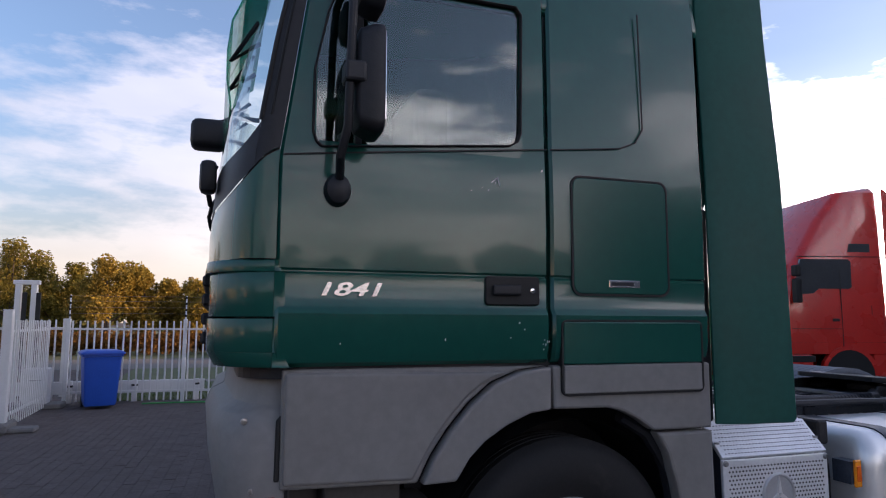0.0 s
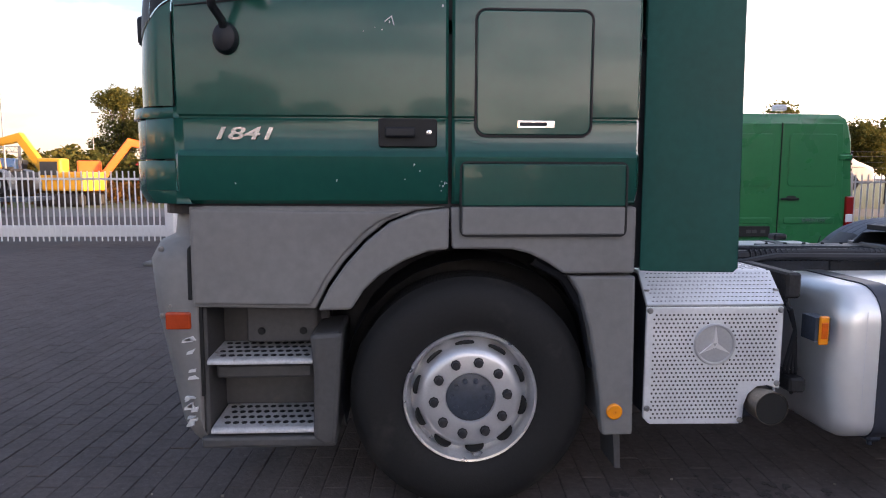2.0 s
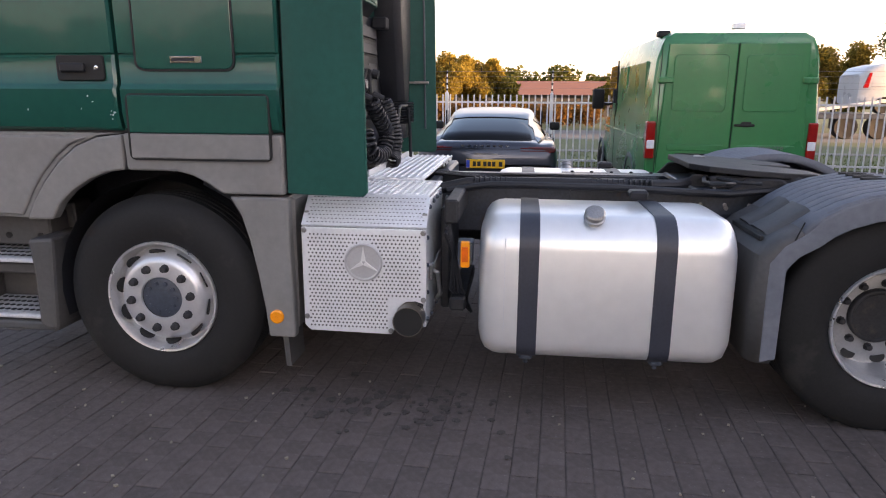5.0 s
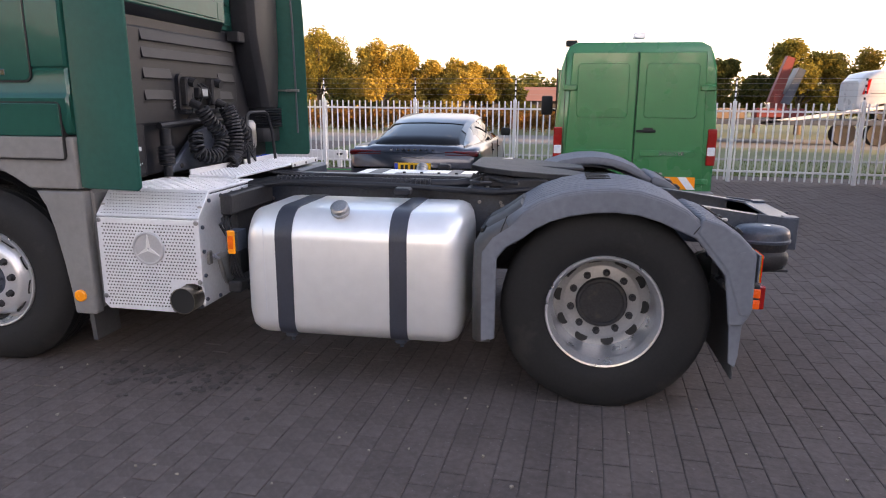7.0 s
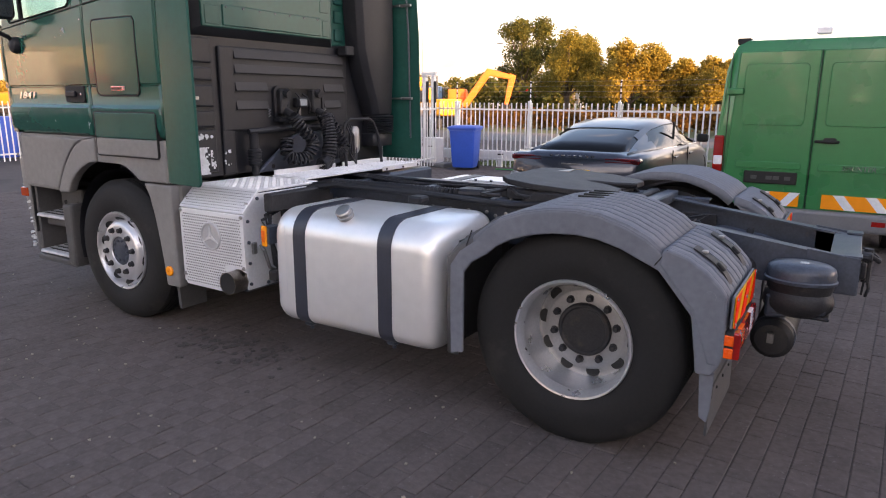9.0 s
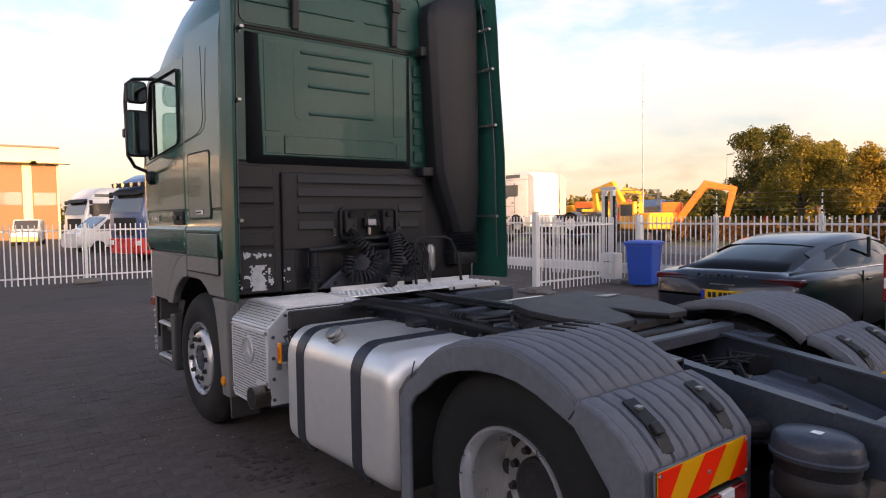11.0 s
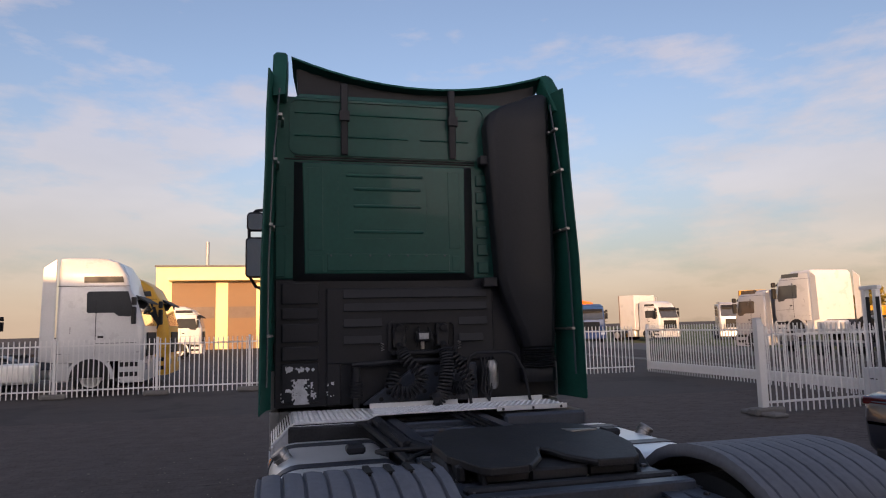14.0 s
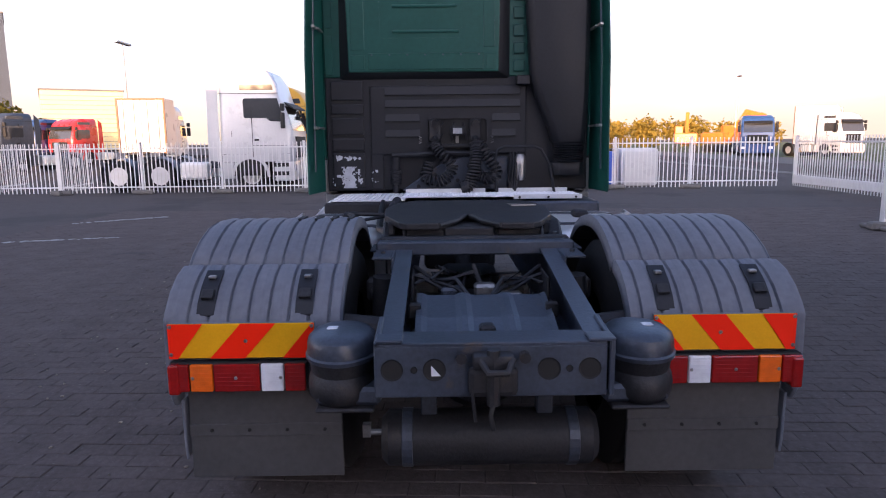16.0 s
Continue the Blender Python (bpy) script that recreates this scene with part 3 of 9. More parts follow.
W = (-1.105, -0.235, 2.215, 2.87)   # window opening: x0, x1, z0, z1
for s in (-1, 1):
    door = pressed("door", -1.241, -0.107, 1.345, 2.965, W, s, "green cab door")
    pressed("side_panel", -0.092, 0.715, 1.345, 3.14, None, s)
    # window: rubber frame with round corners, pane, inner dark trim
    o = [(-1.108, 2.207), (-1.085, 2.187), (-0.285, 2.260), (-0.245, 2.283), (-0.230, 2.32), (-0.222, 2.86), (-0.25, 2.895), (-0.98, 2.895), (-1.025, 2.87), (-1.07, 2.75), (-1.12, 2.5), (-1.122, 2.25)]
    i = [(-1.094, 2.222), (-1.078, 2.203), (-0.29, 2.276), (-0.258, 2.294), (-0.246, 2.33), (-0.238, 2.85), (-0.26, 2.878), (-0.975, 2.878), (-1.010, 2.858), (-1.053, 2.745), (-1.104, 2.495), (-1.106, 2.26)]
    i = [(p[0] + 0.5 * (q[0] - p[0]), p[1] + 0.5 * (q[1] - p[1])) for p, q in zip(i, o)]
    part("window_sill", prism(B(), [(-1.07, 2.195), (-0.224, 2.195), (-0.224, 2.31), (-0.25, 2.283), (-0.285, 2.262)], "y", s * 1.18, s * 1.2085), GREEN, door)
    part("window_corner", prism(B(), [(-1.125, 2.45), (-1.125, 2.90), (-0.985, 2.90), (-1.02, 2.872), (-1.065, 2.752)], "y", s * 1.18, s * 1.2025), GREEN, door)
    part("window_frame", bevel(ring(B(), o, i, "y", s * 1.19, s * 1.222), 0.004), SEAM, door, "black rubber window frame")
    part("window_pane", prism(B(), i, "y", s * 1.196, s * 1.2), GLASS, door, "tinted door window").visible_shadow = False
    part("quarter_bar", bevel(boxes((-0.955, -0.925, min(s * 1.185, s * 1.212), max(s * 1.185, s * 1.212), 2.21, 2.87)), 0.004), SEAM, door)
    # handle in its recess
    hb = prism(B(), rrect(-0.402, -0.155, 1.585, 1.705, 0.015), "y", s * 1.205, s * 1.222)
    part("handle_plate", bevel(hb, 0.004), SEAM, door, "black door handle plate")
    part("handle", bevel(boxes((-0.375, -0.245, min(s * 1.222, s * 1.243), max(s * 1.222, s * 1.243), 1.625, 1.668)), 0.008, 2), BLACK, door)
    part("lock", lathe(B(), [(0.011, 0), (0.011, s * 0.006), (0.004, s * 0.007)], (-0.19, s * 1.222, 1.645), "y", 12), CHROME, door)
    part("seam", strip([(-1.225, 2.148), (-0.70, 2.203), (-0.112, 2.262)], 0.006, s * 1.2155, 0.002 if s < 0 else -0.002), SEAM, door)
    part("seam", strip([(-0.09, 2.264), (0.26, 2.30), (0.345, 2.335), (0.385, 2.40), (0.375, 2.95)], 0.006, s * 1.213, 0.004 if s < 0 else -0.004), SEAM, truck)
    h = rrect(0.005, 0.505, 1.632, 2.158, 0.045)
    part("hatch_seal", ring(B(), rrect(0.003, 0.507, 1.63, 2.16, 0.047), rrect(0.012, 0.498, 1.639, 2.151, 0.040), "y", s * 1.195, s * 1.2185), SEAM, truck)
    hatch = part("hatch", bevel(prism(B(), rrect(0.013, 0.497, 1.640, 2.150, 0.039), "y", s * 1.19, s * 1.219), 0.004, 2), GREEN, truck, "green storage hatch")
    bd = part("badge", bevel(boxes((0.185, 0.345, min(s * 1.219, s * 1.223), max(s * 1.219, s * 1.223), 1.668, 1.70)), 0.002), CHROME, hatch, "small chrome badge strip")
    part("badge_bar", boxes((0.195, 0.31, min(s * 1.223, s * 1.225), max(s * 1.223, s * 1.225), 1.676, 1.692)), BLACK, bd)
    # lower flap, half green and half grey
    part("flap_seal", ring(B(), rrect(-0.058, 0.668, 1.205, 1.527, 0.03), rrect(-0.050, 0.660, 1.213, 1.519, 0.023), "y", s * 1.19, s * 1.2295), SEAM, truck)
    part("flap_upper", bevel(boxes((-0.049, 0.659, min(s * 1.19, s * 1.231), max(s * 1.19, s * 1.231), 1.338, 1.518)), 0.006, 2), GREEN, truck)
    part("flap_lower", bevel(boxes((-0.049, 0.659, min(s * 1.19, s * 1.231), max(s * 1.19, s * 1.231), 1.214, 1.335)), 0.006, 2), GREY, truck)
    # scratches and chips in the paint
    if s < 0:
        rnd = random.Random(4)
        bm = B()
        for q in range(16):
            x, z = rnd.choice([(-0.135 + rnd.uniform(-.012, .02), rnd.uniform(1.38, 1.56)), (rnd.uniform(-1.1, -0.15), rnd.uniform(1.4, 1.53)), (-0.13 + rnd.uniform(-.02, .02), rnd.uniform(2.16, 2.21)), (rnd.uniform(-0.5, -0.32), rnd.uniform(2.04, 2.12))])
            w, hgt = rnd.uniform(.003, .008), rnd.uniform(.004, .016)
            prism(bm, [(x, z), (x + w, z + .002), (x + w * .8, z + hgt), (x + .001, z + hgt * .8)], "y", -side_y(z), -side_y(z) - 0.002)
        bm2 = strip([(-0.335, 2.085), (-0.345, 2.12), (-0.372, 2.098)], 0.004, -1.216, 0.003)
        tagged(part("paint_chip", bm, WHITE_FENCE, door), "pale paint chips", kind="stuff")
        part("scratch", bm2, WHITE_FENCE, door, "pale scratch")
words("model_number", "1841", 0.115, pose(-0.965, -1.2125, 1.636, 90, 0, 0), BADGE, truck, 0.006, 0.25, 0.0025).scale = (1.13, 0.62, 1)

# grey lower side panels
A_OUT = [(-0.68, 0.89), (-0.63, 0.99), (-0.56, 1.09), (-0.47, 1.19), (-0.37, 1.27), (-0.25, 1.317), (-0.115, 1.333)]
A_IN = [(-0.525, 0.89), (-0.47, 0.975), (-0.40, 1.04), (-0.30, 1.10), (-0.20, 1.14), (-0.105, 1.152)]
for s in (1, -1):
    bm = prism(B(), [(-1.205, 0.90), *A_OUT[:1], *A_OUT[1:], (-1.205, 1.335)], "y", s * 1.155, s * 1.19)
    low = part("door_skirt", bevel(bm, 0.012, 2, 25), GREY, truck, "grey plastic skirt under the door")
    bm = prism(B(), [(-1.195, 0.915), (-0.70, 0.905), (-0.63, 1.03), (-0.56, 1.125), (-0.47, 1.22), (-0.40, 1.27), (-0.30, 1.312), (-1.195, 1.322)], "y", s * 1.18, s * 1.205)
    part("skirt_face", bevel(bm, 0.018, 3, 25), GREY, low)
    bm = prism(B(), [(x + 0.014, z - 0.004) for x, z in A_OUT] + A_IN[::-1], "y", s * 1.15, s * 1.222)
    part("arch_panel", bevel(bm, 0.012, 2, 30), GREY, truck, "grey wheel arch panel")
    bm = prism(B(), [(-0.098, 1.333), (0.715, 1.335), (0.715, 1.042), (0.40, 1.042), (0.33, 1.09), (0.25, 1.13), (0.17, 1.15), (-0.09, 1.152)], "y", s * 1.15, s * 1.215)
    part("arch_panel", bevel(bm, 0.012, 2, 30), GREY, truck, "grey wheel arch panel")
    bm = prism(B(), [(0.425, 1.03), (0.725, 1.03), (0.735, 0.30), (0.595, 0.30), (0.58, 0.45), (0.555, 0.62), (0.52, 0.80), (0.48, 0.94)], "y", s * 1.13, s * 1.205)
    sk = part("rear_skirt", bevel(bm, 0.014, 2, 30), GREY, truck, "grey skirt behind the front wheel")
    part("skirt_return", bevel(boxes((0.60, 0.735, min(s * .85, s * 1.14), max(s * .85, s * 1.14), 0.32, 1.03)), 0.02), GREY, sk)
    part("side_marker", lathe(B(), [(0.036, 0), (0.036, s * 0.012), (0.03, s * 0.017), (0.006, s * 0.017), (0.005, s * 0.012)], (0.645, s * 1.205, 0.415), "y", 20), ORANGE, sk, "round amber side reflector")
    bm = prism(B(), [(0.655, 0.31), (0.685, 0.31), (0.695, 0.13), (0.668, 0.13)], "y", s * 0.95, s * 1.17)
    part("spray_flap", bm, GREY_DARK, sk)
    # wheel arch lining
    pts = arc(0.02, 0.50, 0.60, 195, -15, 16)
    rings = [[(x, s * y, z) for x, z in pts] for y in (0.72, 1.14)]
    part("arch_lining", loft(B(), rings, closed=False), BLACK, truck, "black wheel arch lining", True)
    part("arch_wall", boxes((-0.6, 0.65, min(s * 0.6, s * .72), max(s * 0.6, s * .72), 0.35, 1.2)), BLACK, truck)
    bm = tube(B(), [(0.28, s * 1.13, 1.10), (0.42, s * 1.12, 1.02), (0.52, s * 1.12, 0.86), (0.575, s * 1.11, 0.6)], 0.03, 8)
    part("arch_edge", bm, BLACK, truck, "", True)

# front bumper corner, steps
for s in (1, -1):
    rings = []
    for z, d, w in ((0.28, -0.115, 1.14), (0.36, -0.085, 1.17), (0.50, -0.06, 1.175), (0.62, -0.04, 1.18), (0.75, -0.015, 1.18), (0.88, 0.01, 1.18), (1.10, 0.03, 1.175), (1.17, -0.0, 1.15), (1.20, -0.06, 1.12), (1.33, -0.075, 1.11)):
        o = [(-1.185, s * w, z), (-1.27 - d, s * w, z), (-1.33 - d, s * (w - 0.03), z), (-1.38 - d, s * (w - 0.10), z), (-1.42 - d, s * (w - 0.25), z), (-1.45 - d, s * 0.02, z), (-1.185, s * 0.02, z)]
        rings.append(o)
    bump = part("bumper_half", bevel(loft(B(), rings), 0.008, 1, 40), GREY, truck, "grey bumper, scuffed at the corner", True)
    part("turn_lamp", bevel(boxes((-1.322, -1.215, min(s * 1.165, s * 1.192), max(s * 1.165, s * 1.192), 0.802, 0.878)), 0.008, 2), LAMP_DARK, bump, "amber and red side lamp")
    part("bumper_gap", boxes((-1.186, -1.172, min(s * 1.1, s * 1.17), max(s * 1.1, s * 1.17), 0.5, 1.33)), SEAM, truck)
    part("bumper_slot", bevel(prism(B(), [(-1.225, 0.93), (-1.205, 0.93), (-1.205, 1.17), (-1.222, 1.15)], "y", s * 1.17, s * 1.184), 0.004), SEAM, bump)
    for bx, bz in ((-1.335, 1.15), (-1.34, 0.86), (-1.30, 0.90)):
        part("bolt", lathe(B(), [(0.014, 0), (0.012, s * 0.006), (0.005, s * 0.007)], (bx, s * 1.165, bz), "y", 10), STEEL, bump)
    # step well
    well = part("step_well", bevel(boxes((-1.175, -0.66, min(s * .70, s * .86), max(s * .70, s * .86), 0.26, 0.92), (-1.185, -1.16, min(s * .86, s * 1.15), max(s * .86, s * 1.15), 0.26, 0.92)), 0.01), GREY_DARK, truck, "dark grey recess with two cab steps")
    bm = prism(B(), [(-0.71, 0.775), (-0.565, 0.785), (-0.60, 0.28), (-0.645, 0.265), (-0.70, 0.30), (-0.695, 0.6)], "y", s * 0.80, s * 1.195)
    part("step_pillar", bevel(bm, 0.02, 2, 25), GREY_DARK, well)
    part("step_back", bevel(boxes((-1.02, -0.70, min(s * .86, s * 1.02), max(s * .86, s * 1.02), 0.70, 0.88)), 0.01), GREY_DARK, well)
    for bx in (-0.95, -0.76):
        part("bolt", lathe(B(), [(0.018, 0), (0.018, s * 0.006), (0.008, s * 0.002)], (bx, s * 1.02, 0.755), "y", 12), SEAM, well)
    for z, x0, x1, y1 in ((0.655, -1.16, -0.70, 1.17), (0.345, -1.15, -0.68, 1.18)):
        bm = prism(B(), [(s * 0.88, z + 0.002), (s * y1, z - 0.018), (s * y1, z - 0.002), (s * (y1 - 0.015), z + 0.008), (s * 0.88, z + 0.02)], "x", x0, x1)
        tr = part("tread", bevel(bm, 0.006, 2), STEP, well, "perforated aluminium step tread")
        bm = B()
        for r in range(4):
            for c in range(11):
                cx, cy = x0 + 0.04 + c * 0.037 + (0.018 if r % 2 else 0), 0.93 + r * 0.062
                zz = z + 0.0225 - 0.012 * (cy - 0.88) / 0.27
                lathe(bm, [(0.0135, -0.002), (0.0135, 0.0015), (0.006, 0.0008)], (cx, s * cy, zz), "z", 8)
        tagged(part("tread_hole", bm, SEAM, tr), "dark holes of the step", kind="stuff")
        bm = boxes((x0 + 0.02, x1 - 0.01, min(s * .86, s * 1.10), max(s * .86, s * 1.10), z - 0.10, z - 0.035))
        part("step_bracket", bevel(bm, 0.012), GREY_DARK, well)
    part("step_sill", bevel(boxes((-1.19, -0.60, min(s * .80, s * 1.185), max(s * .80, s * 1.185), 0.262, 0.315)), 0.015, 2), GREY_DARK, well)
bm = B()
rnd = random.Random(11)
for q in range(14):
    x, z = rnd.uniform(-1.26, -1.21), rnd.uniform(0.36, 0.75)
    prism(bm, [(x, z), (x + rnd.uniform(.01, .05), z + .004), (x + rnd.uniform(.02, .04), z + rnd.uniform(.008, .03)), (x + .004, z + .012)], "y", -1.168, -1.186)
tagged(part("scuff", bm, WHITE_FENCE, truck), "pale scuffs on the bumper corner", kind="stuff")


# wheels
def wheel(x, s, rear):
    c = Vector((x, 0, AZ))
    w = new("wheel")
    w.parent = truck
    w.matrix_basis = pose(x, 0, AZ)
    yo = 1.165 if not rear else 1.155
    R = 0.543
    prof = [(0.30, yo - 0.04), (0.302, yo - 0.012), (0.335, yo + 0.004), (0.40, yo + 0.012), (0.465, yo + 0.004), *(((0.505, yo - 0.006), (0.526, yo - 0.020), (0.537, yo - 0.034), (R, yo - 0.052)) if rear else ((0.502, yo - 0.014), (0.521, yo - 0.034), (R, yo - 0.062)))]
    width = 0.31 if not rear else 0.60
    grooves = [0.11, 0.16, 0.21] if not rear else [0.10, 0.15, 0.20, 0.40, 0.45, 0.50]
    for g in grooves:
        prof += [(R, yo - g + 0.006), (R - 0.012, yo - g + 0.004), (R - 0.012, yo - g - 0.004), (R, yo - g - 0.006)]
        if rear and g == 0.20:
            prof += [(R, yo - 0.25), (R - 0.08, yo - 0.275), (R - 0.16, yo - 0.29), (R - 0.16, yo - 0.32), (R - 0.08, yo - 0.335), (R, yo - 0.36)]
    prof += [(R, yo - width + 0.05), (0.487, yo - width + 0.01), (0.40, yo - width - 0.01), (0.30, yo - width + 0.02)]
    bm = lathe(B(), [(r, s * h) for r, h in prof], (0, 0, 0), "y", 56)
    bmesh.ops.delete(bm, geom=[f for f in bm.faces if len(f.verts) > 4], context="FACES")
    for v in bm.verts:
        if v.co.z < -0.522:
            v.co.z = -0.534 + (v.co.z + 0.543) * 0.2
    part("tyre", bm, RUBBER, w, "worn black truck tyre", True)
    rm = RIM_REAR if rear else RIM
    lip = yo - 0.002
    bm = lathe(B(), [(r, s * (lip + h)) for r, h in ((0.300, -0.03), (0.304, -0.002), (0.300, 0.006), (0.290, 0.004), (0.283, -0.012), *(((0.272, -0.035), (0.270, -0.05), (0.276, -0.06), (0.274, -0.16), (0.266, -0.205), (0.262, -0.225)) if rear else ((0.276, -0.030), (0.274, -0.040), (0.278, -0.055), (0.274, -0.075), (0.266, -0.086))))], (0, 0, 0), "y", 56)
    bmesh.ops.delete(bm, geom=[f for f in bm.faces if len(f.verts) > 4], context="FACES")
    part("rim", bm, RIM_LIP, w, "silver steel wheel rim", True)
    if rear:
        disc = [(0.264, -0.222), (0.258, -0.226), (0.245, -0.226), (0.222, -0.220), (0.208, -0.206), (0.200, -0.202), (0.12, -0.202)]
        hub = [(0.139, -0.21), (0.139, -0.185), (0.132, -0.176), (0.120, -0.175), (0.113, -0.182), (0.03, -0.180), (0.0001, -0.180)]
        hr, hd, nr, nd = 0.231, -0.2225, 0.1675, -0.202
    else:
        disc = [(0.268, -0.085), (0.262, -0.080), (0.248, -0.052), (0.220, -0.006), (0.208, 0.003), (0.19, 0.007), (0.115, 0.007), (0.110, -0.002)]
        hub = [(0.112, -0.02), (0.108, -0.006), (0.085, -0.002), (0.06, 0.006), (0.0001, 0.006)]
        hr, hd, nr, nd = 0.240, -0.038, 0.166, 0.007
    bm = lathe(B(), [(r, s * (lip + h)) for r, h in disc], (0, 0, 0), "y", 56)
    bmesh.ops.delete(bm, geom=[f for f in bm.faces if len(f.verts) > 4], context="FACES")
    dk = part("disc", bm, rm, w, "pressed wheel disc", True)
    bm = lathe(B(), [(r, s * (lip + h)) for r, h in hub], (0, 0, 0), "y", 32)
    hb = part("hub", bm, CHASSIS if not rear else GREASE, w, "grey hub cover" if not rear else "greasy black hub", True)
    a0 = 0.2 if rear else 0.1
    slope = radians(6 if rear else 57) * (1 if rear else -1)
    for k in range(10):
        a = a0 + 0.314 + 2 * math.pi * k / 10
        q = Matrix.Rotation(-a, 4, "Y") @ Matrix.Translation((hr, s * (lip + hd), 0)) @ Matrix.Rotation(s * slope * (-1 if rear else 1) * (-1), 4, "Z")
        hs_ = 0.90 if rear else 1.08
        d = lathe(B(), [(0.033 * hs_, -0.004), (0.034 * hs_, 0.0035), (0.029 * hs_, 0.004), (0.027 * hs_, -0.001)], (0, 0, 0), "y", 14)
        for v in d.verts:
            v.co.z *= 1.2 if rear else 1.22
        d.transform(q)
        part("vent_hole", d, SEAM, dk)
    nk = 1.0 if rear else 1.12
    nut = lathe(B(), [(0.021 * nk, 0), (0.021 * nk, s * 0.004), (0.0165 * nk, s * 0.005), (0.0165 * nk, s * 0.026), (0.012 * nk, s * 0.03), (0.008, s * 0.03)], (0, 0, 0), "y", 8)
    me = bpy.data.meshes.new("wheel_nut")
    nut.to_mesh(me)
    nut.free()
    me.materials.append(GREASE)
    for k in range(10):
        a = a0 + 2 * math.pi * k / 10
        shared("wheel_nut", me, dk, pose(nr * math.cos(a), s * (lip + nd), nr * math.sin(a)))
    if not rear:
        for k in range(10):
            a = 2 * math.pi * k / 10
            bm = lathe(B(), [(0.013, 0), (0.012, s * 0.010), (0.005, s * 0.011)], (0.078 * math.cos(a), s * (lip - 0.002), 0.078 * math.sin(a)), "y", 8)
            part("hub_bolt", bm, CHASSIS, hb)


for s in (-1, 1):
    wheel(0, s, False)
    wheel(RX, s, True)
part("front_axle", bevel(boxes((-0.06, 0.06, -0.9, 0.9, 0.40, 0.52)), 0.02), GREASE, truck)
part("rear_axle", tube(B(), [(RX, -0.9, AZ), (RX, -0.3, AZ), (RX, -0.2, AZ), (RX, 0.2, AZ), (RX, 0.3, AZ), (RX, 0.9, AZ)], [0.1, 0.1, 0.22, 0.22, 0.1, 0.1], 14), GREASE, truck, "greasy rear axle", True)

# side deflectors behind the cab
for s in (1, -1):
    lo = [(0.735, 1.215), (0.80, 1.245), (1.143, 1.283), (1.150, 1.268), (0.81, 1.225), (0.745, 1.195)]
    def flap_ring(z, dx, dy, cut=0.0):
        return [(x + dx * (x - 0.735) / 0.43, s * (y + dy), z + cut * (x - 0.735) / 0.43) for x, y in lo]
    rings = [flap_ring(1.055, -0.02, 0), flap_ring(1.075, 0.0, 0), flap_ring(2.2, -0.015, -0.01), flap_ring(2.9, -0.05, -0.035), flap_ring(3.3, -0.065, -0.04), flap_ring(3.70, -0.085, -0.055, -0.03)]
    fl = part("side_deflector", bevel(loft(B(), rings), 0.004, 1, 50), GREEN_DULL, truck, "dull green side wind deflector", True)
    bm = tube(B(), [(1.06, s * 1.225, 1.25), (1.05, s * 1.215, 2.2), (1.02, s * 1.19, 2.9), (0.96, s * 1.14, 3.55)], 0.008, 6)
    part("hinge_rod", bm, CHASSIS, fl)
    for z, y in ((1.62, 1.225), (2.45, 1.215), (2.95, 1.185), (3.3, 1.15)):
        bm = bevel(boxes((0.97, 1.09, min(s * (y - 0.03), s * y), max(s * (y - 0.03), s * y), z - 0.012, z + 0.012)), 0.004)
        box(bm, 0.76, 0.98, min(s * (y - 0.045), s * (y - 0.02)), max(s * (y - 0.045), s * (y - 0.02)), z - 0.008, z + 0.008)
        part("hinge", bm, STEEL, fl)
    # corner post of the roof spoiler
    po, top = (1.195, 3.935) if s < 0 else (1.275, 3.90)
    bm = loft(B(), [[(0.72, s * po, 3.48), (0.98, s * po, 3.48), (0.98, s * (po - 0.10), 3.50), (0.72, s * (po - 0.12), 3.50)], [(0.66, s * po, 3.72), (0.86, s * po, 3.74), (0.84, s * (po - 0.11), 3.75), (0.66, s * (po - 0.13), 3.74)],
                    [(0.63, s * (po - 0.005), top - 0.04), (0.76, s * (po - 0.005), top - 0.03), (0.76, s * (po - 0.12), top - 0.02), (0.63, s * (po - 0.13), top - 0.03)], [(0.64, s * (po - 0.03), top), (0.74, s * (po - 0.03), top + 0.005), (0.74, s * (po - 0.10), top + 0.005), (0.64, s * (po - 0.10), top)]])
    part("spoiler_corner", bevel(bm, 0.012, 2, 40), GREEN_DULL, truck, "green corner of the roof spoiler", True)
rows = []
for x, z0, sag, hw in ((-0.35, 3.50, 0.02, 0.92), (0.1, 3.62, 0.06, 1.02), (0.5, 3.69, 0.14, 1.09), (0.74, 3.71, 0.20, 1.11), (0.75, 3.69, 0.20, 1.11), (0.5, 3.655, 0.13, 1.08), (0.1, 3.585, 0.05, 1.0), (-0.35, 3.47, 0.02, 0.9)):
    rows.append([(x, (hw + 0.02) * v + 0.085, z0 + sag * v * v) for v in np.linspace(-1, 1, 15)])
bm = loft(B(), rows, closed=False)
part("roof_spoiler", bm, GREEN_DULL, truck, "curved green roof spoiler", True)
part("spoiler_wall", bevel(prism(B(), [(-0.98, 3.5), (1.12, 3.5), (1.12, 3.84)] + [(0.07 + 1.0 * v, 3.68 + 0.17 * v * v) for v in np.linspace(0.9, -0.9, 9)] + [(-1.0, 3.84)], "x", 0.60, 0.66), 0.005), BLACK, truck)

# ---- back of the cab ----
back = part("back_lower", bevel(boxes((0.70, 0.77, -1.17, 1.17, 1.06, 2.06)), 0.01), BLACK, truck, "black plastic lower back wall of the cab")


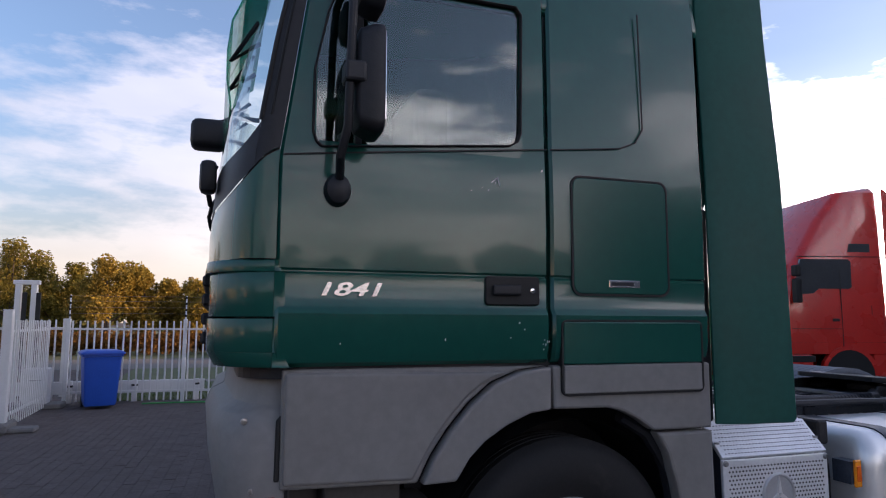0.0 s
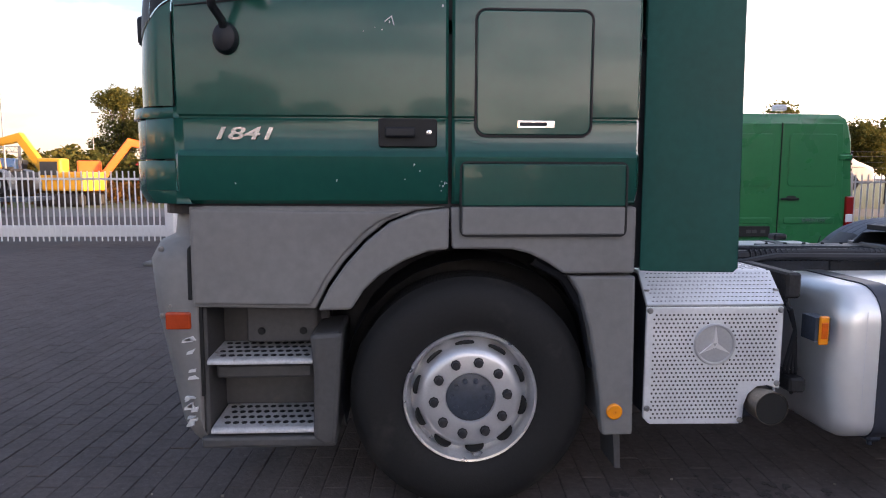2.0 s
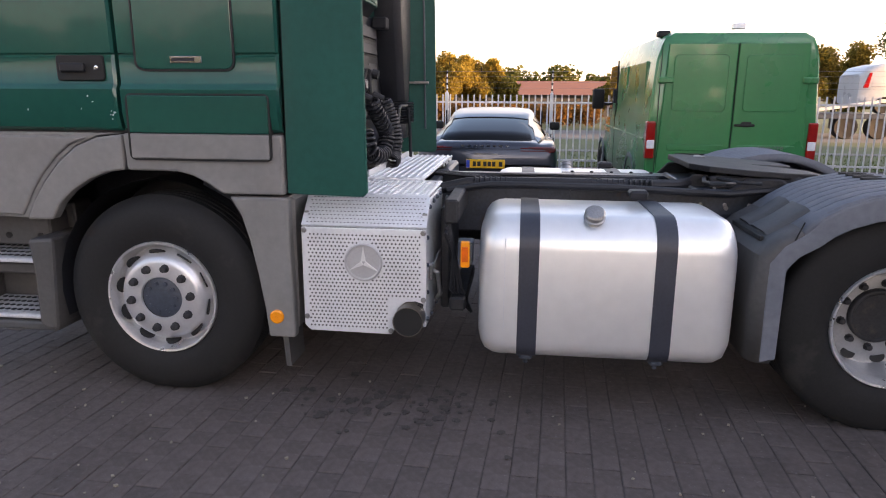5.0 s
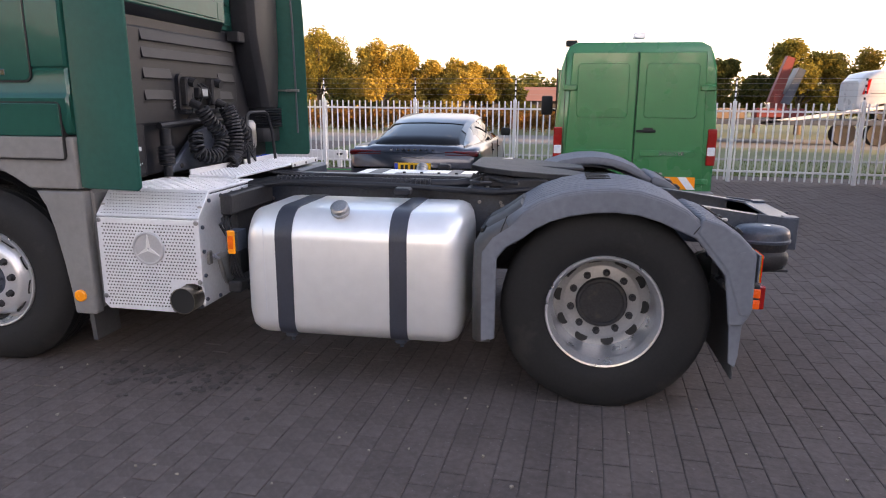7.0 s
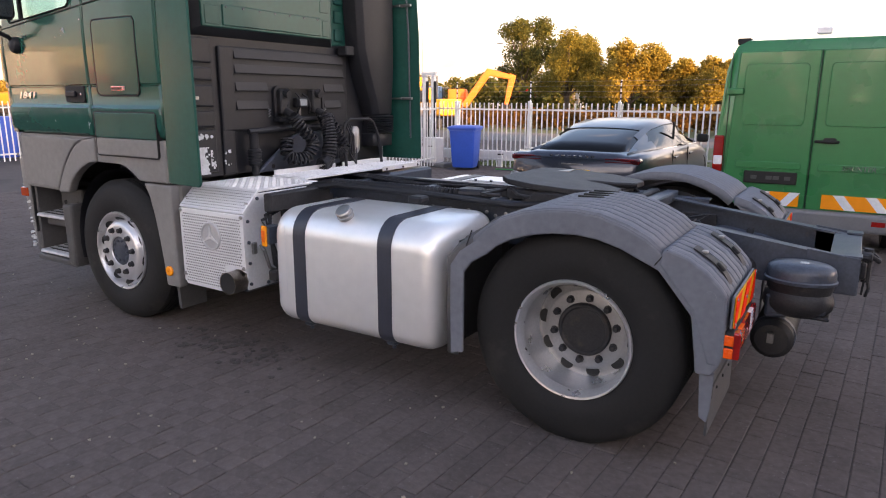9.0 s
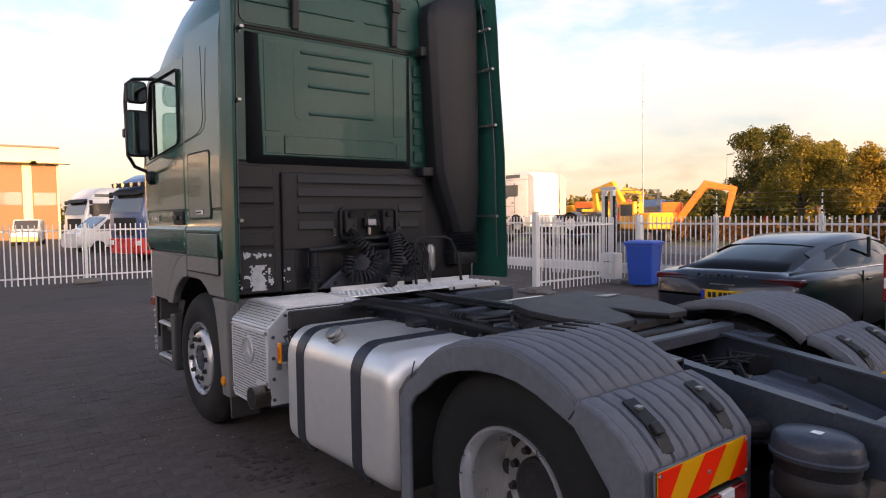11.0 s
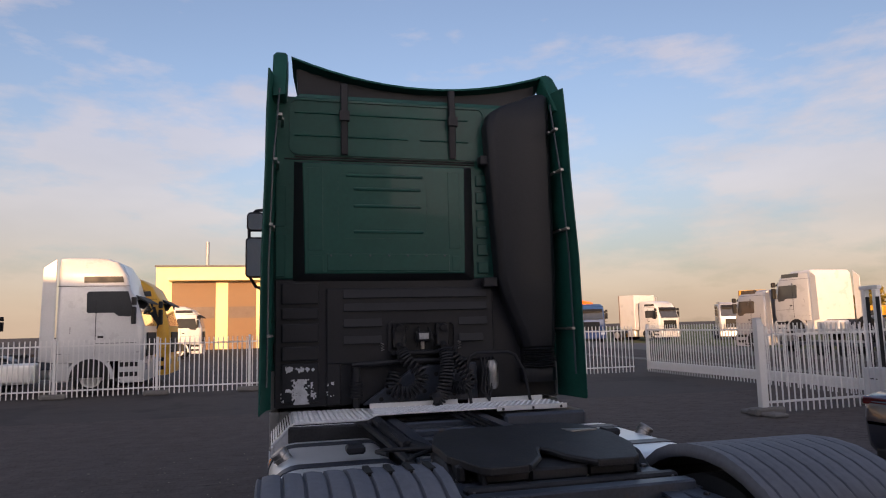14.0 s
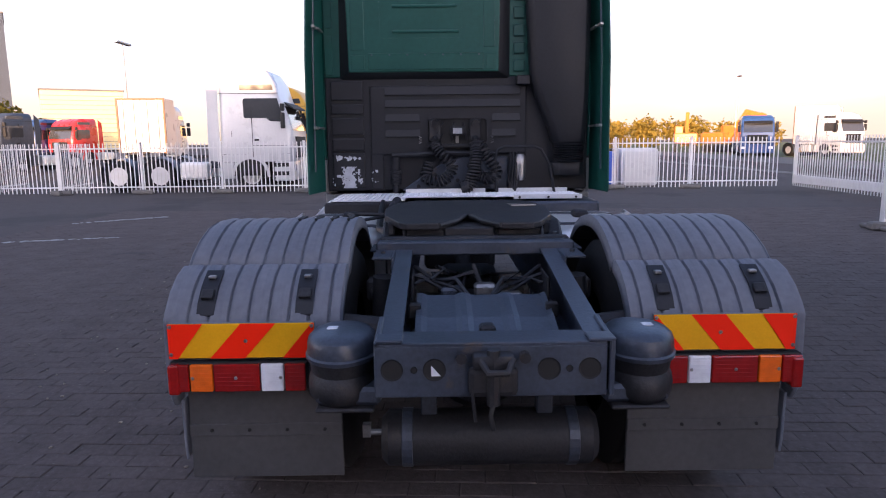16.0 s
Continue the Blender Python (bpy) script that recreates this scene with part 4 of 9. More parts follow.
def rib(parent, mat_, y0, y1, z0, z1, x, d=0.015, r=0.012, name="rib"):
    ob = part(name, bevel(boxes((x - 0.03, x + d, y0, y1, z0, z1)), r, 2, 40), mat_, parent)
    # dark strip paints the shade below the rib
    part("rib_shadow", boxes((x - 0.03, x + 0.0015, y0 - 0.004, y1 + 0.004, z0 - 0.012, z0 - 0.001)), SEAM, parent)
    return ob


# raised fields with horizontal grooves, their shade drawn as near-black strips
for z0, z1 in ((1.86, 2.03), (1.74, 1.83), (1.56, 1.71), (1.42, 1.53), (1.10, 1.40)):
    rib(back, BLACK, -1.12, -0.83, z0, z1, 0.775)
door_back = part("back_field", bevel(boxes((0.76, 0.795, -0.775, 0.62, 1.38, 1.985)), 0.015, 2), BLACK, back)
for z0, spans in ((1.895, ((-0.64, 0.56),)), (1.79, ((-0.64, 0.56),)), (1.665, ((-0.64, -0.33), (0.31, 0.56))), (1.53, ((-0.64, -0.33), (0.31, 0.52)))):
    for y0, y1 in spans:
        lip = prism(B(), [(0.79, z0 + 0.075), (0.796, z0 + 0.07), (0.809, z0 + 0.012), (0.807, z0 + 0.006), (0.79, z0 + 0.006)], "y", y0, y1)
        part("rib", bevel(lip, 0.004, 2, 40), BLACK, back)
        # proud dark strip stands in for the shade under the lip
        part("ledge_shade", boxes((0.79, 0.7965, y0 - 0.01, y1 + 0.01, z0 - 0.010, z0 + 0.005)), SEAM, back)
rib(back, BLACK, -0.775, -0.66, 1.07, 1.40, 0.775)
rnd = random.Random(21)
# worn white foil on the lower left
bm = B()
CELL = 0.006
for iy in range(70):
    for iz in range(52):
        y, z = -1.135 + CELL * iy, 1.075 + CELL * iz
        want = max(1.0 - (abs(y + 0.975) / 0.075) ** 3 if 1.085 < z < 1.275 else 0.0, 0.75 - (abs(z - 1.352) / 0.030) ** 2 if -1.09 < y < -0.87 else 0.0,
                   0.62 - (abs(math.hypot(y + 1.075, z - 1.145) - 0.045) / 0.020) ** 2, 0.62 - (abs(math.hypot(y + 0.735, z - 1.185) - 0.050) / 0.024) ** 2, 0.42 if abs(y + 0.875) < 0.022 and 1.09 < z < 1.25 else 0.0)
        if abs(y + 0.845) < 0.012 or abs(y + 0.80) < 0.024 or abs(z - 1.405) < 0.01:
            continue
        grain = 0.5 + 0.55 * noise.noise(Vector((y * 24, z * 17, 3.1))) + 0.45 * noise.noise(Vector((y * 70, z * 60, 8.7)))
        if want > 0 and grain < want * 0.86:
            box(bm, 0.7885, 0.7918, y, y + CELL + 0.0005, z, z + CELL + 0.0005)
tagged(part("torn_foil", bm, mat("torn white foil", (0.55, 0.57, 0.6), 0.5, var=0.2, scale=20), back), "torn pieces of white foil", kind="stuff")
# opening in the middle with couplings
part("opening_frame", ring(B(), rrect(-0.285, 0.285, 1.45, 1.715, 0.05), rrect(-0.262, 0.262, 1.475, 1.695, 0.04), "x", 0.77, 0.822), BLACK, back)
# flat black plate puts the shade inside the opening into colour
part("opening_depth", prism(B(), rrect(-0.262, 0.262, 1.475, 1.695, 0.04), "x", 0.77, 0.801), SEAM, back)
part("work_lamp", bevel(boxes((0.80, 0.85, -0.065, 0.065, 1.545, 1.625)), 0.012, 2), BLACK, back, "square work lamp")
part("lamp_stay", bevel(boxes((0.80, 0.815, -0.015, 0.015, 1.48, 1.55)), 0.004), STEEL, back)
for y, z in ((-0.12, 1.665), (-0.03, 1.66), (0.05, 1.655), (0.10, 1.60), (-0.13, 1.56)):
    part("cable", tube(B(), [(0.80, y, z), (0.845, y * 1.2, z - 0.03), (0.86, y * 1.5, z - 0.10), (0.83, y * 1.7, z - 0.16)], 0.007, 6), BLACK, back)
part("lamp_glass", bevel(boxes((0.85, 0.856, -0.042, 0.042, 1.562, 1.612)), 0.002), LAMP_GLASS, back)
for y in (-0.2, 0.16):
    bm = bevel(boxes((0.79, 0.86, y - 0.05, y + 0.05, 1.50, 1.69)), 0.01)
    cyl(bm, (0.86, y, 1.66), (0.90, y, 1.65), 0.035, 0.03, 12)
    cyl(bm, (0.86, y, 1.52), (0.93, y, 1.49), 0.03, 0.028, 12)
    part("coupling", bm, GREASE, back, "air and cable coupling")
for y in (-0.33, 0.31):
    bm = tube(B(), [(0.81, y + 0.012 * ((k % 2) * 2 - 1), 1.48 + 0.01 * k) for k in range(7)], 0.006, 6)
    part("spring", bm, STEEL, back)
part("coupling_shelf", bevel(boxes((0.78, 0.86, -0.27, 0.27, 1.44, 1.475)), 0.008), BLACK, back)


def coil(pts, r, turns, wire, mat_, name, label):
    """A wound hose that hangs along a curve."""
    P = [Vector(p) for p in pts]
    def at(t):
        t = min(t, 0.99999) * (len(P) - 1)
        i = int(t)
        f = t - i
        p0, p1, p2, p3 = P[max(i - 1, 0)], P[i], P[i + 1], P[min(i + 2, len(P) - 1)]
        return 0.5 * (2 * p1 + (p2 - p0) * f + (2 * p0 - 5 * p1 + 4 * p2 - p3) * f * f + (3 * p1 - p0 - 3 * p2 + p3) * f ** 3)
    out, n = [], turns * 9
    for k in range(n + 1):
        t = k / n
        d = (at(min(t + 0.01, 1)) - at(max(t - 0.01, 0))).normalized()
        u, v = basis(d)
        a = 2 * math.pi * k / 9
        out.append(at(t) + r * (math.cos(a) * u + math.sin(a) * v))
    return part(name, tube(B(), out, wire, 5), mat_, back, label, True)


coil([(0.93, -0.2, 1.48), (0.96, -0.16, 1.40), (0.99, -0.05, 1.28), (0.98, -0.13, 1.16), (0.94, -0.28, 1.18), (0.90, -0.25, 1.30)], 0.045, 24, 0.010, BLACK, "coiled_hose", "black coiled air hose")
coil([(0.93, 0.16, 1.48), (0.97, 0.16, 1.38), (1.0, 0.14, 1.25), (1.0, 0.10, 1.12), (1.0, 0.03, 1.09)], 0.05, 22, 0.011, BLACK, "coiled_hose", "black coiled air hose")
coil([(0.93, 0.18, 1.48), (0.96, 0.26, 1.36), (0.98, 0.34, 1.22), (0.95, 0.27, 1.17), (0.92, 0.17, 1.2)], 0.045, 20, 0.010, BLACK, "coiled_cable", "black coiled cable")
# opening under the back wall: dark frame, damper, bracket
# near-black block fills the recess under the back wall
part("recess_dark", boxes((0.50, 0.62, -0.66, 0.60, 1.0, 1.40)), SEAM, truck)
bm = tube(B(), [(0.86, -0.55, 1.05), (0.86, -0.55, 1.12), (0.86, -0.55, 1.125), (0.86, -0.55, 1.24), (0.86, -0.55, 1.25), (0.86, -0.55, 1.36)], [0.028, 0.028, 0.05, 0.05, 0.035, 0.035], 12)
for k in range(5):
    lathe(bm, [(0.045, 0), (0.056, 0.008), (0.045, 0.016)], (0.86, -0.55, 1.13 + k * 0.022), "z", 12)
part("cab_damper", bm, BLACK, truck, "black cab suspension damper", True)
bm = prism(B(), [(-0.50, 1.06), (0.45, 1.06), (0.45, 1.36), (0.05, 1.36), (-0.10, 1.33), (-0.42, 1.12)], "x", 0.80, 0.84)
part("frame_bracket", bevel(bm, 0.01), CHASSIS, truck, "dark steel bracket behind the cab")
part("cross_tube", tube(B(), [(0.84, -0.58, 1.375), (0.85, -0.1, 1.395), (0.84, 0.36, 1.385)], 0.022, 8), BLACK, truck)
for y, z in ((-0.2, 1.2), (0.0, 1.15), (0.1, 1.28), (0.25, 1.12), (-0.35, 1.1)):
    part("bracket_hole", lathe(B(), [(0.018, 0), (0.018, 0.003), (0.012, 0.003)], (0.84, y, z), "x", 10), SEAM, truck)

# tall air intake
duct = []
for z, y0, y1, x1 in ((1.19, 0.84, 1.12, 0.95), (1.30, 0.84, 1.12, 0.95), (1.305, 0.86, 1.11, 0.94), (1.47, 0.86, 1.11, 0.94), (1.48, 0.84, 1.12, 0.95), (1.62, 0.80, 1.13, 0.95), (1.85, 0.70, 1.14, 0.96), (2.05, 0.64, 1.145, 0.96), (2.9, 0.59, 1.145, 0.96), (3.36, 0.57, 1.14, 0.96), (3.47, 0.61, 1.145, 0.955), (3.54, 0.72, 1.15, 0.94), (3.60, 0.88, 1.155, 0.92), (3.66, 1.0, 1.16, 0.90)):
    duct.append([(0.77, y0, z), (x1 - 0.05, y0, z), (x1, y0 + 0.05, z), (x1, y1 - 0.05, z), (x1 - 0.05, y1, z), (0.77, y1, z)])
snork = part("air_intake", bevel(loft(B(), duct), 0.012, 1, 40), BLACK, truck, "tall black air intake duct", True)
for k in range(8):
    part("bellows_fold", lathe(B(), [(0.125, 0), (0.137, 0.008), (0.125, 0.016)], (0.87, 0.985, 1.31 + 0.02 * k), "z", 18), BLACK, snork, "", True)
for z in (1.98, 3.02):
    part("intake_clip", bevel(boxes((0.78, 0.88, 0.52, 0.64, z, z + 0.08)), 0.008), BLACK, snork)

# green back: framed bulge of the sleeping cabin, ribs beside it
GB = (-1.12, 0.60)
upper = part("back_upper", bevel(boxes((0.70, 0.765, -1.17, 1.17, 2.06, 3.56)), 0.01), GREEN_BACK, truck, "green upper back wall of the cab")
# sloped flanks in black, which paints in the shade round the bulge
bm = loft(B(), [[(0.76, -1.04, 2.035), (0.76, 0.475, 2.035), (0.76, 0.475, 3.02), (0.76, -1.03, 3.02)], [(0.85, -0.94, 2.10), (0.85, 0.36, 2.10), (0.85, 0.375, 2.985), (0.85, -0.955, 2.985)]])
surround = part("bulge_surround", bevel(bm, 0.012, 2, 20), BLACK, upper, "sloped flank of the sleeper bulge, its shade painted black", True)
bm = bevel(prism(B(), [(-0.945, 2.095), (0.365, 2.095), (0.382, 2.992), (-0.962, 2.992)], "x", 0.835, 0.8575), 0.012, 3)
bulge = part("sleeper_bulge", bm, GREEN_BACK, upper, "green bulge of the sleeping cabin")
part("bulge_plate", bevel(boxes((0.85, 0.866, -0.77, 0.23, 2.115, 2.255)), 0.006, 2), GREEN_BACK, bulge)
for y0, y1, z0, z1 in ((-0.92, -0.80, 2.115, 2.24), (0.255, 0.325, 2.115, 2.24), (-0.92, -0.80, 2.28, 2.95), (0.23, 0.33, 2.30, 2.95)):
    part("bulge_field", bevel(boxes((0.85, 0.861, y0, y1, z0, z1)), 0.005, 2), GREEN_BACK, bulge)
for y0, y1, z in ((-0.62, 0.02, 2.88), (-0.56, 0.0, 2.77), (-0.56, 0.0, 2.63), (-0.56, 0.02, 2.42)):
    part("bulge_rib", bevel(boxes((0.845, 0.868, y0, y1, z, z + 0.028)), 0.012, 2), GREEN_BACK, bulge)
part("bulge_frame", ring(B(), rrect(-0.68, 0.06, 2.38, 2.93, 0.06), rrect(-0.665, 0.045, 2.395, 2.915, 0.05), "x", 0.85, 0.860), GREEN_BACK, bulge)
for k in range(7):
    part("bolt", lathe(B(), [(0.008, 0), (0.006, 0.004)], (0.866, -0.74 + k * 0.155, 2.24), "x", 8), CHASSIS, bulge)
for k in range(6):
    part("side_rib", bevel(boxes((0.75, 0.782, 0.50, 0.60, 2.10 + k * 0.15, 2.20 + k * 0.15)), 0.010, 2), GREEN_BACK, upper)
for z in (2.2, 2.6):
    part("edge_field", bevel(boxes((0.75, 0.774, -1.165, -1.09, z - 0.12, z + 0.22)), 0.006), GREEN_BACK, upper)
part("field_frame", ring(B(), rrect(-1.06, 0.60, 3.075, 3.545, 0.06), rrect(-1.045, 0.585, 3.09, 3.53, 0.05), "x", 0.76, 0.776), GREEN_BACK, upper)
for y0, y1, z in ((-1.02, 0.45, 3.42), (-1.02, -0.08, 3.23), (0.02, 0.45, 3.23), (-1.02, 0.5, 3.05), (-1.1, 0.5, 3.03)):
    part("press_line", bevel(boxes((0.755, 0.774, y0, y1, z, z + 0.014)), 0.005), GREEN_DULL if z > 3.1 else SEAM, upper)
for y in (-0.62, 0.30):
    bm = bevel(prism(B(), [(0.76, 3.08), (0.80, 3.08), (0.82, 3.40), (0.81, 3.68), (0.76, 3.68)], "y", y - 0.028, y + 0.028), 0.006)
    box(bm, 0.79, 0.84, y - 0.04, y + 0.04, 3.36, 3.44)
    part("spoiler_bracket", bm, BLACK, upper, "black spoiler bracket")

# ledge and catwalk
walkm = part("catwalk", bevel(boxes((0.96, 1.30, -0.48, 1.00, 1.035, 1.05)), 0.003), TREAD, truck, "aluminium catwalk plate behind the cab")
for y0, y1 in ((-0.46, 0.24), (0.33, 0.96)):
    part("catwalk_edge", bevel(boxes((0.955, 0.967, y0, y1, 1.05, 1.086)), 0.003), WHITE_FENCE, walkm)
part("catwalk_front", bevel(boxes((1.30, 1.31, 0.45, 1.02, 1.018, 1.055)), 0.003), WHITE_FENCE, walkm)
for y in (0.50, 0.74, 0.97):
    part("bolt", lathe(B(), [(0.011, 0), (0.009, 0.005), (0.003, 0.006)], (1.31, y, 1.032), "x", 10), SEAM, walkm)
bm = B()
for i in range(8):
    for k in range(34):
        lathe(bm, [(0.011, 0), (0.007, 0.006)], (0.99 + i * 0.041, -0.455 + k * 0.0433 + (0.02 if i % 2 else 0), 1.05), "z", 6)
tagged(part("tread_knob", bm, TREAD, walkm), "raised knobs of the tread plate", kind="stuff")
bm = tube(B(), [(1.0, 0.34, 1.05), (1.0, 0.32, 1.35), (1.0, 0.345, 1.42), (1.0, 0.40, 1.445), (1.0, 0.66, 1.445), (1.0, 0.72, 1.42), (1.0, 0.80, 1.28), (1.0, 0.84, 1.05)], 0.013, 8)
part("grab_rail", bm, BLACK, truck, "bent black grab rail", True)
bm = tube(B(), [(0.92, 0.55, 1.15), (0.92, 0.55, 1.18), (0.92, 0.55, 1.35), (0.92, 0.55, 1.38)], [0.03, 0.048, 0.048, 0.03], 12)
part("reservoir", bm, STEEL, truck, "small metal reservoir", True)
part("reservoir_label", lathe(B(), [(0.0495, 0), (0.0495, 0.09), (0.048, 0.09)], (0.92, 0.55, 1.2), "z", 14), STEEL, truck)
for k in range(4):
    bm = tube(B(), [(0.90, 0.46 + 0.03 * k, 1.40), (0.95, 0.47 + 0.02 * k, 1.30), (0.96, 0.44 + 0.03 * k, 1.15), (0.98, 0.5, 1.06)], 0.007, 6)
    part("hose", bm, BLACK, truck)

# ---- chassis, tank, muffler, rear ----
def rail_z(x):
    return 1.0 if x < 3.75 else 1.0 - 0.13 * (x - 3.75) / 0.97


for s in (-1, 1):
    bm = B()
    sec = lambda x, h: [(x, s * 0.375, rail_z(x)), (x, s * 0.30, rail_z(x)), (x, s * 0.30, rail_z(x) - 0.012), (x, s * 0.363, rail_z(x) - 0.012), (x, s * 0.363, rail_z(x) - h + 0.012), (x, s * 0.30, rail_z(x) - h + 0.012), (x, s * 0.30, rail_z(x) - h), (x, s * 0.375, rail_z(x) - h)]
    loft(bm, [sec(-1.1, 0.25), sec(0.6, 0.27), sec(3.3, 0.27), sec(3.75, 0.27), sec(4.78, 0.17)])
    part("chassis_rail", bm, CHASSIS, truck, "dark steel chassis rail")
    for x in np.arange(1.5, 3.3, 0.22):
        part("bolt", lathe(B(), [(0.014, 0), (0.014, s * 0.012), (0.007, s * 0.014)], (float(x), s * 0.375, 0.90), "y", 6), STEEL, truck)
for x0, x1, z0, z1 in ((0.9, 1.0, 0.80, 0.98), (1.55, 1.65, 0.80, 0.97), (2.55, 2.65, 0.82, 0.97)):
    part("cross_member", bevel(boxes((x0, x1, -0.31, 0.31, z0, z1)), 0.012), CHASSIS, truck)
end = part("rear_cross_member", bevel(boxes((4.782, 4.796, -0.385, 0.355, 0.695, 0.86)), 0.003), CHASSIS, truck, "steel rear cross member with round holes")
part("cross_flange", bevel(boxes((4.66, 4.795, -0.385, 0.355, 0.858, 0.872)), 0.003), CHASSIS, end)
part("cross_flange", bevel(boxes((4.66, 4.795, -0.385, 0.355, 0.692, 0.702)), 0.003), CHASSIS, end)
for y, r in ((-0.33, 0.036), (-0.195, 0.037), (0.17, 0.037), (0.30, 0.036), (-0.26, 0.011), (0.235, 0.011)):
    part("hole", lathe(B(), [(r, 0), (r, 0.0035), (r * 0.85, 0.0015)], (4.796, y, 0.785), "x", 20), SEAM, end)
part("sticker", prism(B(), [(-0.205, 0.765), (-0.175, 0.765), (-0.205, 0.80)], "x", 4.799, 4.8005), LENS_WHITE, end)
for s in (-1, 1):
    part("end_cheek", bevel(prism(B(), [(4.56, 0.69), (4.795, 0.69), (4.795, 0.875), (4.56, 0.90)], "y", s * 0.375 - 0.012, s * 0.375 + 0.006), 0.004), CHASSIS, end)
    part("rail_cap", bevel(boxes((4.72, 4.80, s * 0.338 - 0.043, s * 0.338 + 0.043, 0.872, 0.884)), 0.003), CHASSIS, end)
hook = bevel(boxes((4.735, 4.80, -0.075, 0.055, 0.80, 0.845)), 0.012, 2)
tube(hook, [(4.79, -0.05, 0.83), (4.83, -0.03, 0.80), (4.83, 0.03, 0.80), (4.79, 0.05, 0.83)], 0.012, 8)
cyl(hook, (4.78, -0.01, 0.86), (4.78, -0.01, 0.68), 0.022, 0.022, 10)
tube(hook, [(4.79, -0.01, 0.69), (4.80, -0.02, 0.65), (4.79, -0.01, 0.60)], 0.008, 6)
tube(hook, [(4.77, -0.06, 0.82), (4.775, -0.075, 0.70), (4.77, -0.065, 0.62)], 0.006, 6)
cyl(hook, (4.75, -0.11, 0.83), (4.78, -0.11, 0.83), 0.018, 0.018, 8)
cyl(hook, (4.75, 0.09, 0.83), (4.78, 0.09, 0.83), 0.018, 0.018, 8)
bmesh.ops.translate(hook, verts=hook.verts, vec=(0.05, 0, 0))
part("towing_jaw", hook, GREASE, truck, "rusty towing jaw with a hanging pin", True)
part("jaw_mount", bevel(boxes((4.79, 4.83, -0.09, 0.07, 0.70, 0.80)), 0.02, 2), GREASE, truck)

# ribbed cover between the rails
cover = []
for i in range(25):
    y = -0.27 + 0.54 * i / 24
    cover.append([(x, y, z + (0.010 if i % 8 in (0, 1) else 0)) for x, z in ((4.02, 0.845), (4.06, 0.855), (4.30, 0.82), (4.58, 0.735), (4.60, 0.68))])
part("rear_cover", loft(B(), cover, closed=False), CHASSIS, truck, "ribbed steel cover between the rails")
part("cover_clip", bevel(boxes((4.40, 4.46, -0.03, 0.03, 0.79, 0.83)), 0.01), GREASE, truck)
for s in (-1, 1):
    part("cover_stay", bevel(boxes((4.2, 4.24, min(s * .25, s * .30), max(s * .25, s * .30), 0.80, 0.86)), 0.006), GREASE, truck)
# machinery below: differential, hoses, valves
stay = prism(B(), [(3.60, -0.10), (3.60, 0.10), (3.72, 0.13), (4.36, 0.30), (4.36, 0.20), (3.85, 0.04), (3.85, -0.04), (4.36, -0.20), (4.36, -0.30), (3.72, -0.13)], "z", 0.70, 0.78)
part("axle_stay", bevel(stay, 0.015, 2), GREASE, truck, "greasy v-shaped axle stay")
part("diff_cover", lathe(B(), [(0.06, 0.25), (0.17, 0.24), (0.215, 0.18), (0.225, 0.0), (0.10, -0.02)], (RX + 0.02, 0, AZ), "x", 24), GREASE, truck, "round rear axle cover", True)
part("cross_member", bevel(boxes((3.98, 4.08, -0.31, 0.31, 0.62, 0.80)), 0.02), GREASE, truck)
# dark filler block, added to close the view through to the ground
part("underbody_fill", bevel(boxes((3.30, 3.70, -0.30, 0.30, 0.56, 0.70)), 0.04), GREASE, truck)
for s in (-1, 1):
    pot = lathe(B(), [(0.03, -0.10), (0.075, -0.09), (0.082, -0.01), (0.086, 0.0), (0.082, 0.01), (0.078, 0.08), (0.04, 0.10)], (0, 0, 0), "x", 20)
    pot.transform(Matrix.Translation((3.98, s * 0.52, 0.58)) @ Matrix.Rotation(radians(20), 4, "Y"))
    part("brake_chamber", pot, GREASE, truck, "black brake chamber", True)
    part("damper", tube(B(), [(3.92, s * 0.45, 0.50), (3.94, s * 0.44, 0.62), (3.945, s * 0.44, 0.625), (3.97, s * 0.42, 0.92)], [0.03, 0.03, 0.045, 0.045], 12), GREASE, truck, "", True)
    for k in range(3):
        part("air_line", tube(B(), [(3.80 + 0.05 * k, s * 0.29, 0.93 - 0.03 * k), (3.86, s * (0.20 + 0.02 * k), 0.88), (3.95, s * 0.10, 0.90 - 0.04 * k), (4.02, s * 0.05, 0.84)], 0.009, 6), BLACK, truck)
    part("rail_bolt_plate", bevel(boxes((3.78, 4.02, min(s * 0.290, s * 0.30), max(s * 0.290, s * 0.30), 0.78, 0.92)), 0.004), GREASE, truck)
part("gear_housing", bevel(boxes((2.7, 3.5, -0.18, 0.18, 0.42, 0.75)), 0.06, 2), GREASE, truck, "dark gearbox housing")
part("engine_block", bevel(boxes((-0.9, 1.3, -0.3, 0.3, 0.42, 0.95)), 0.05, 2), GREASE, truck, "dark engine and gearbox underside")
part("drive_shaft", cyl(B(), (1.3, 0, 0.66), (2.7, 0, 0.60), 0.06, 0.06, 12), GREASE, truck)
rnd = random.Random(5)
for k in range(10):
    x0, y0 = rnd.uniform(3.75, 4.0), rnd.uniform(-0.24, 0.24)
    pts = [(x0, y0, rnd.uniform(.78, .9)), (x0 + rnd.uniform(-.1, .1), y0 + rnd.uniform(-.12, .12), rnd.uniform(.8, .95)), (3.6, y0 * 0.6, 0.85), (3.4, y0 * 0.4, 0.80)]
    part("air_line", tube(B(), pts, rnd.uniform(.006, .012), 6), BLACK, truck)
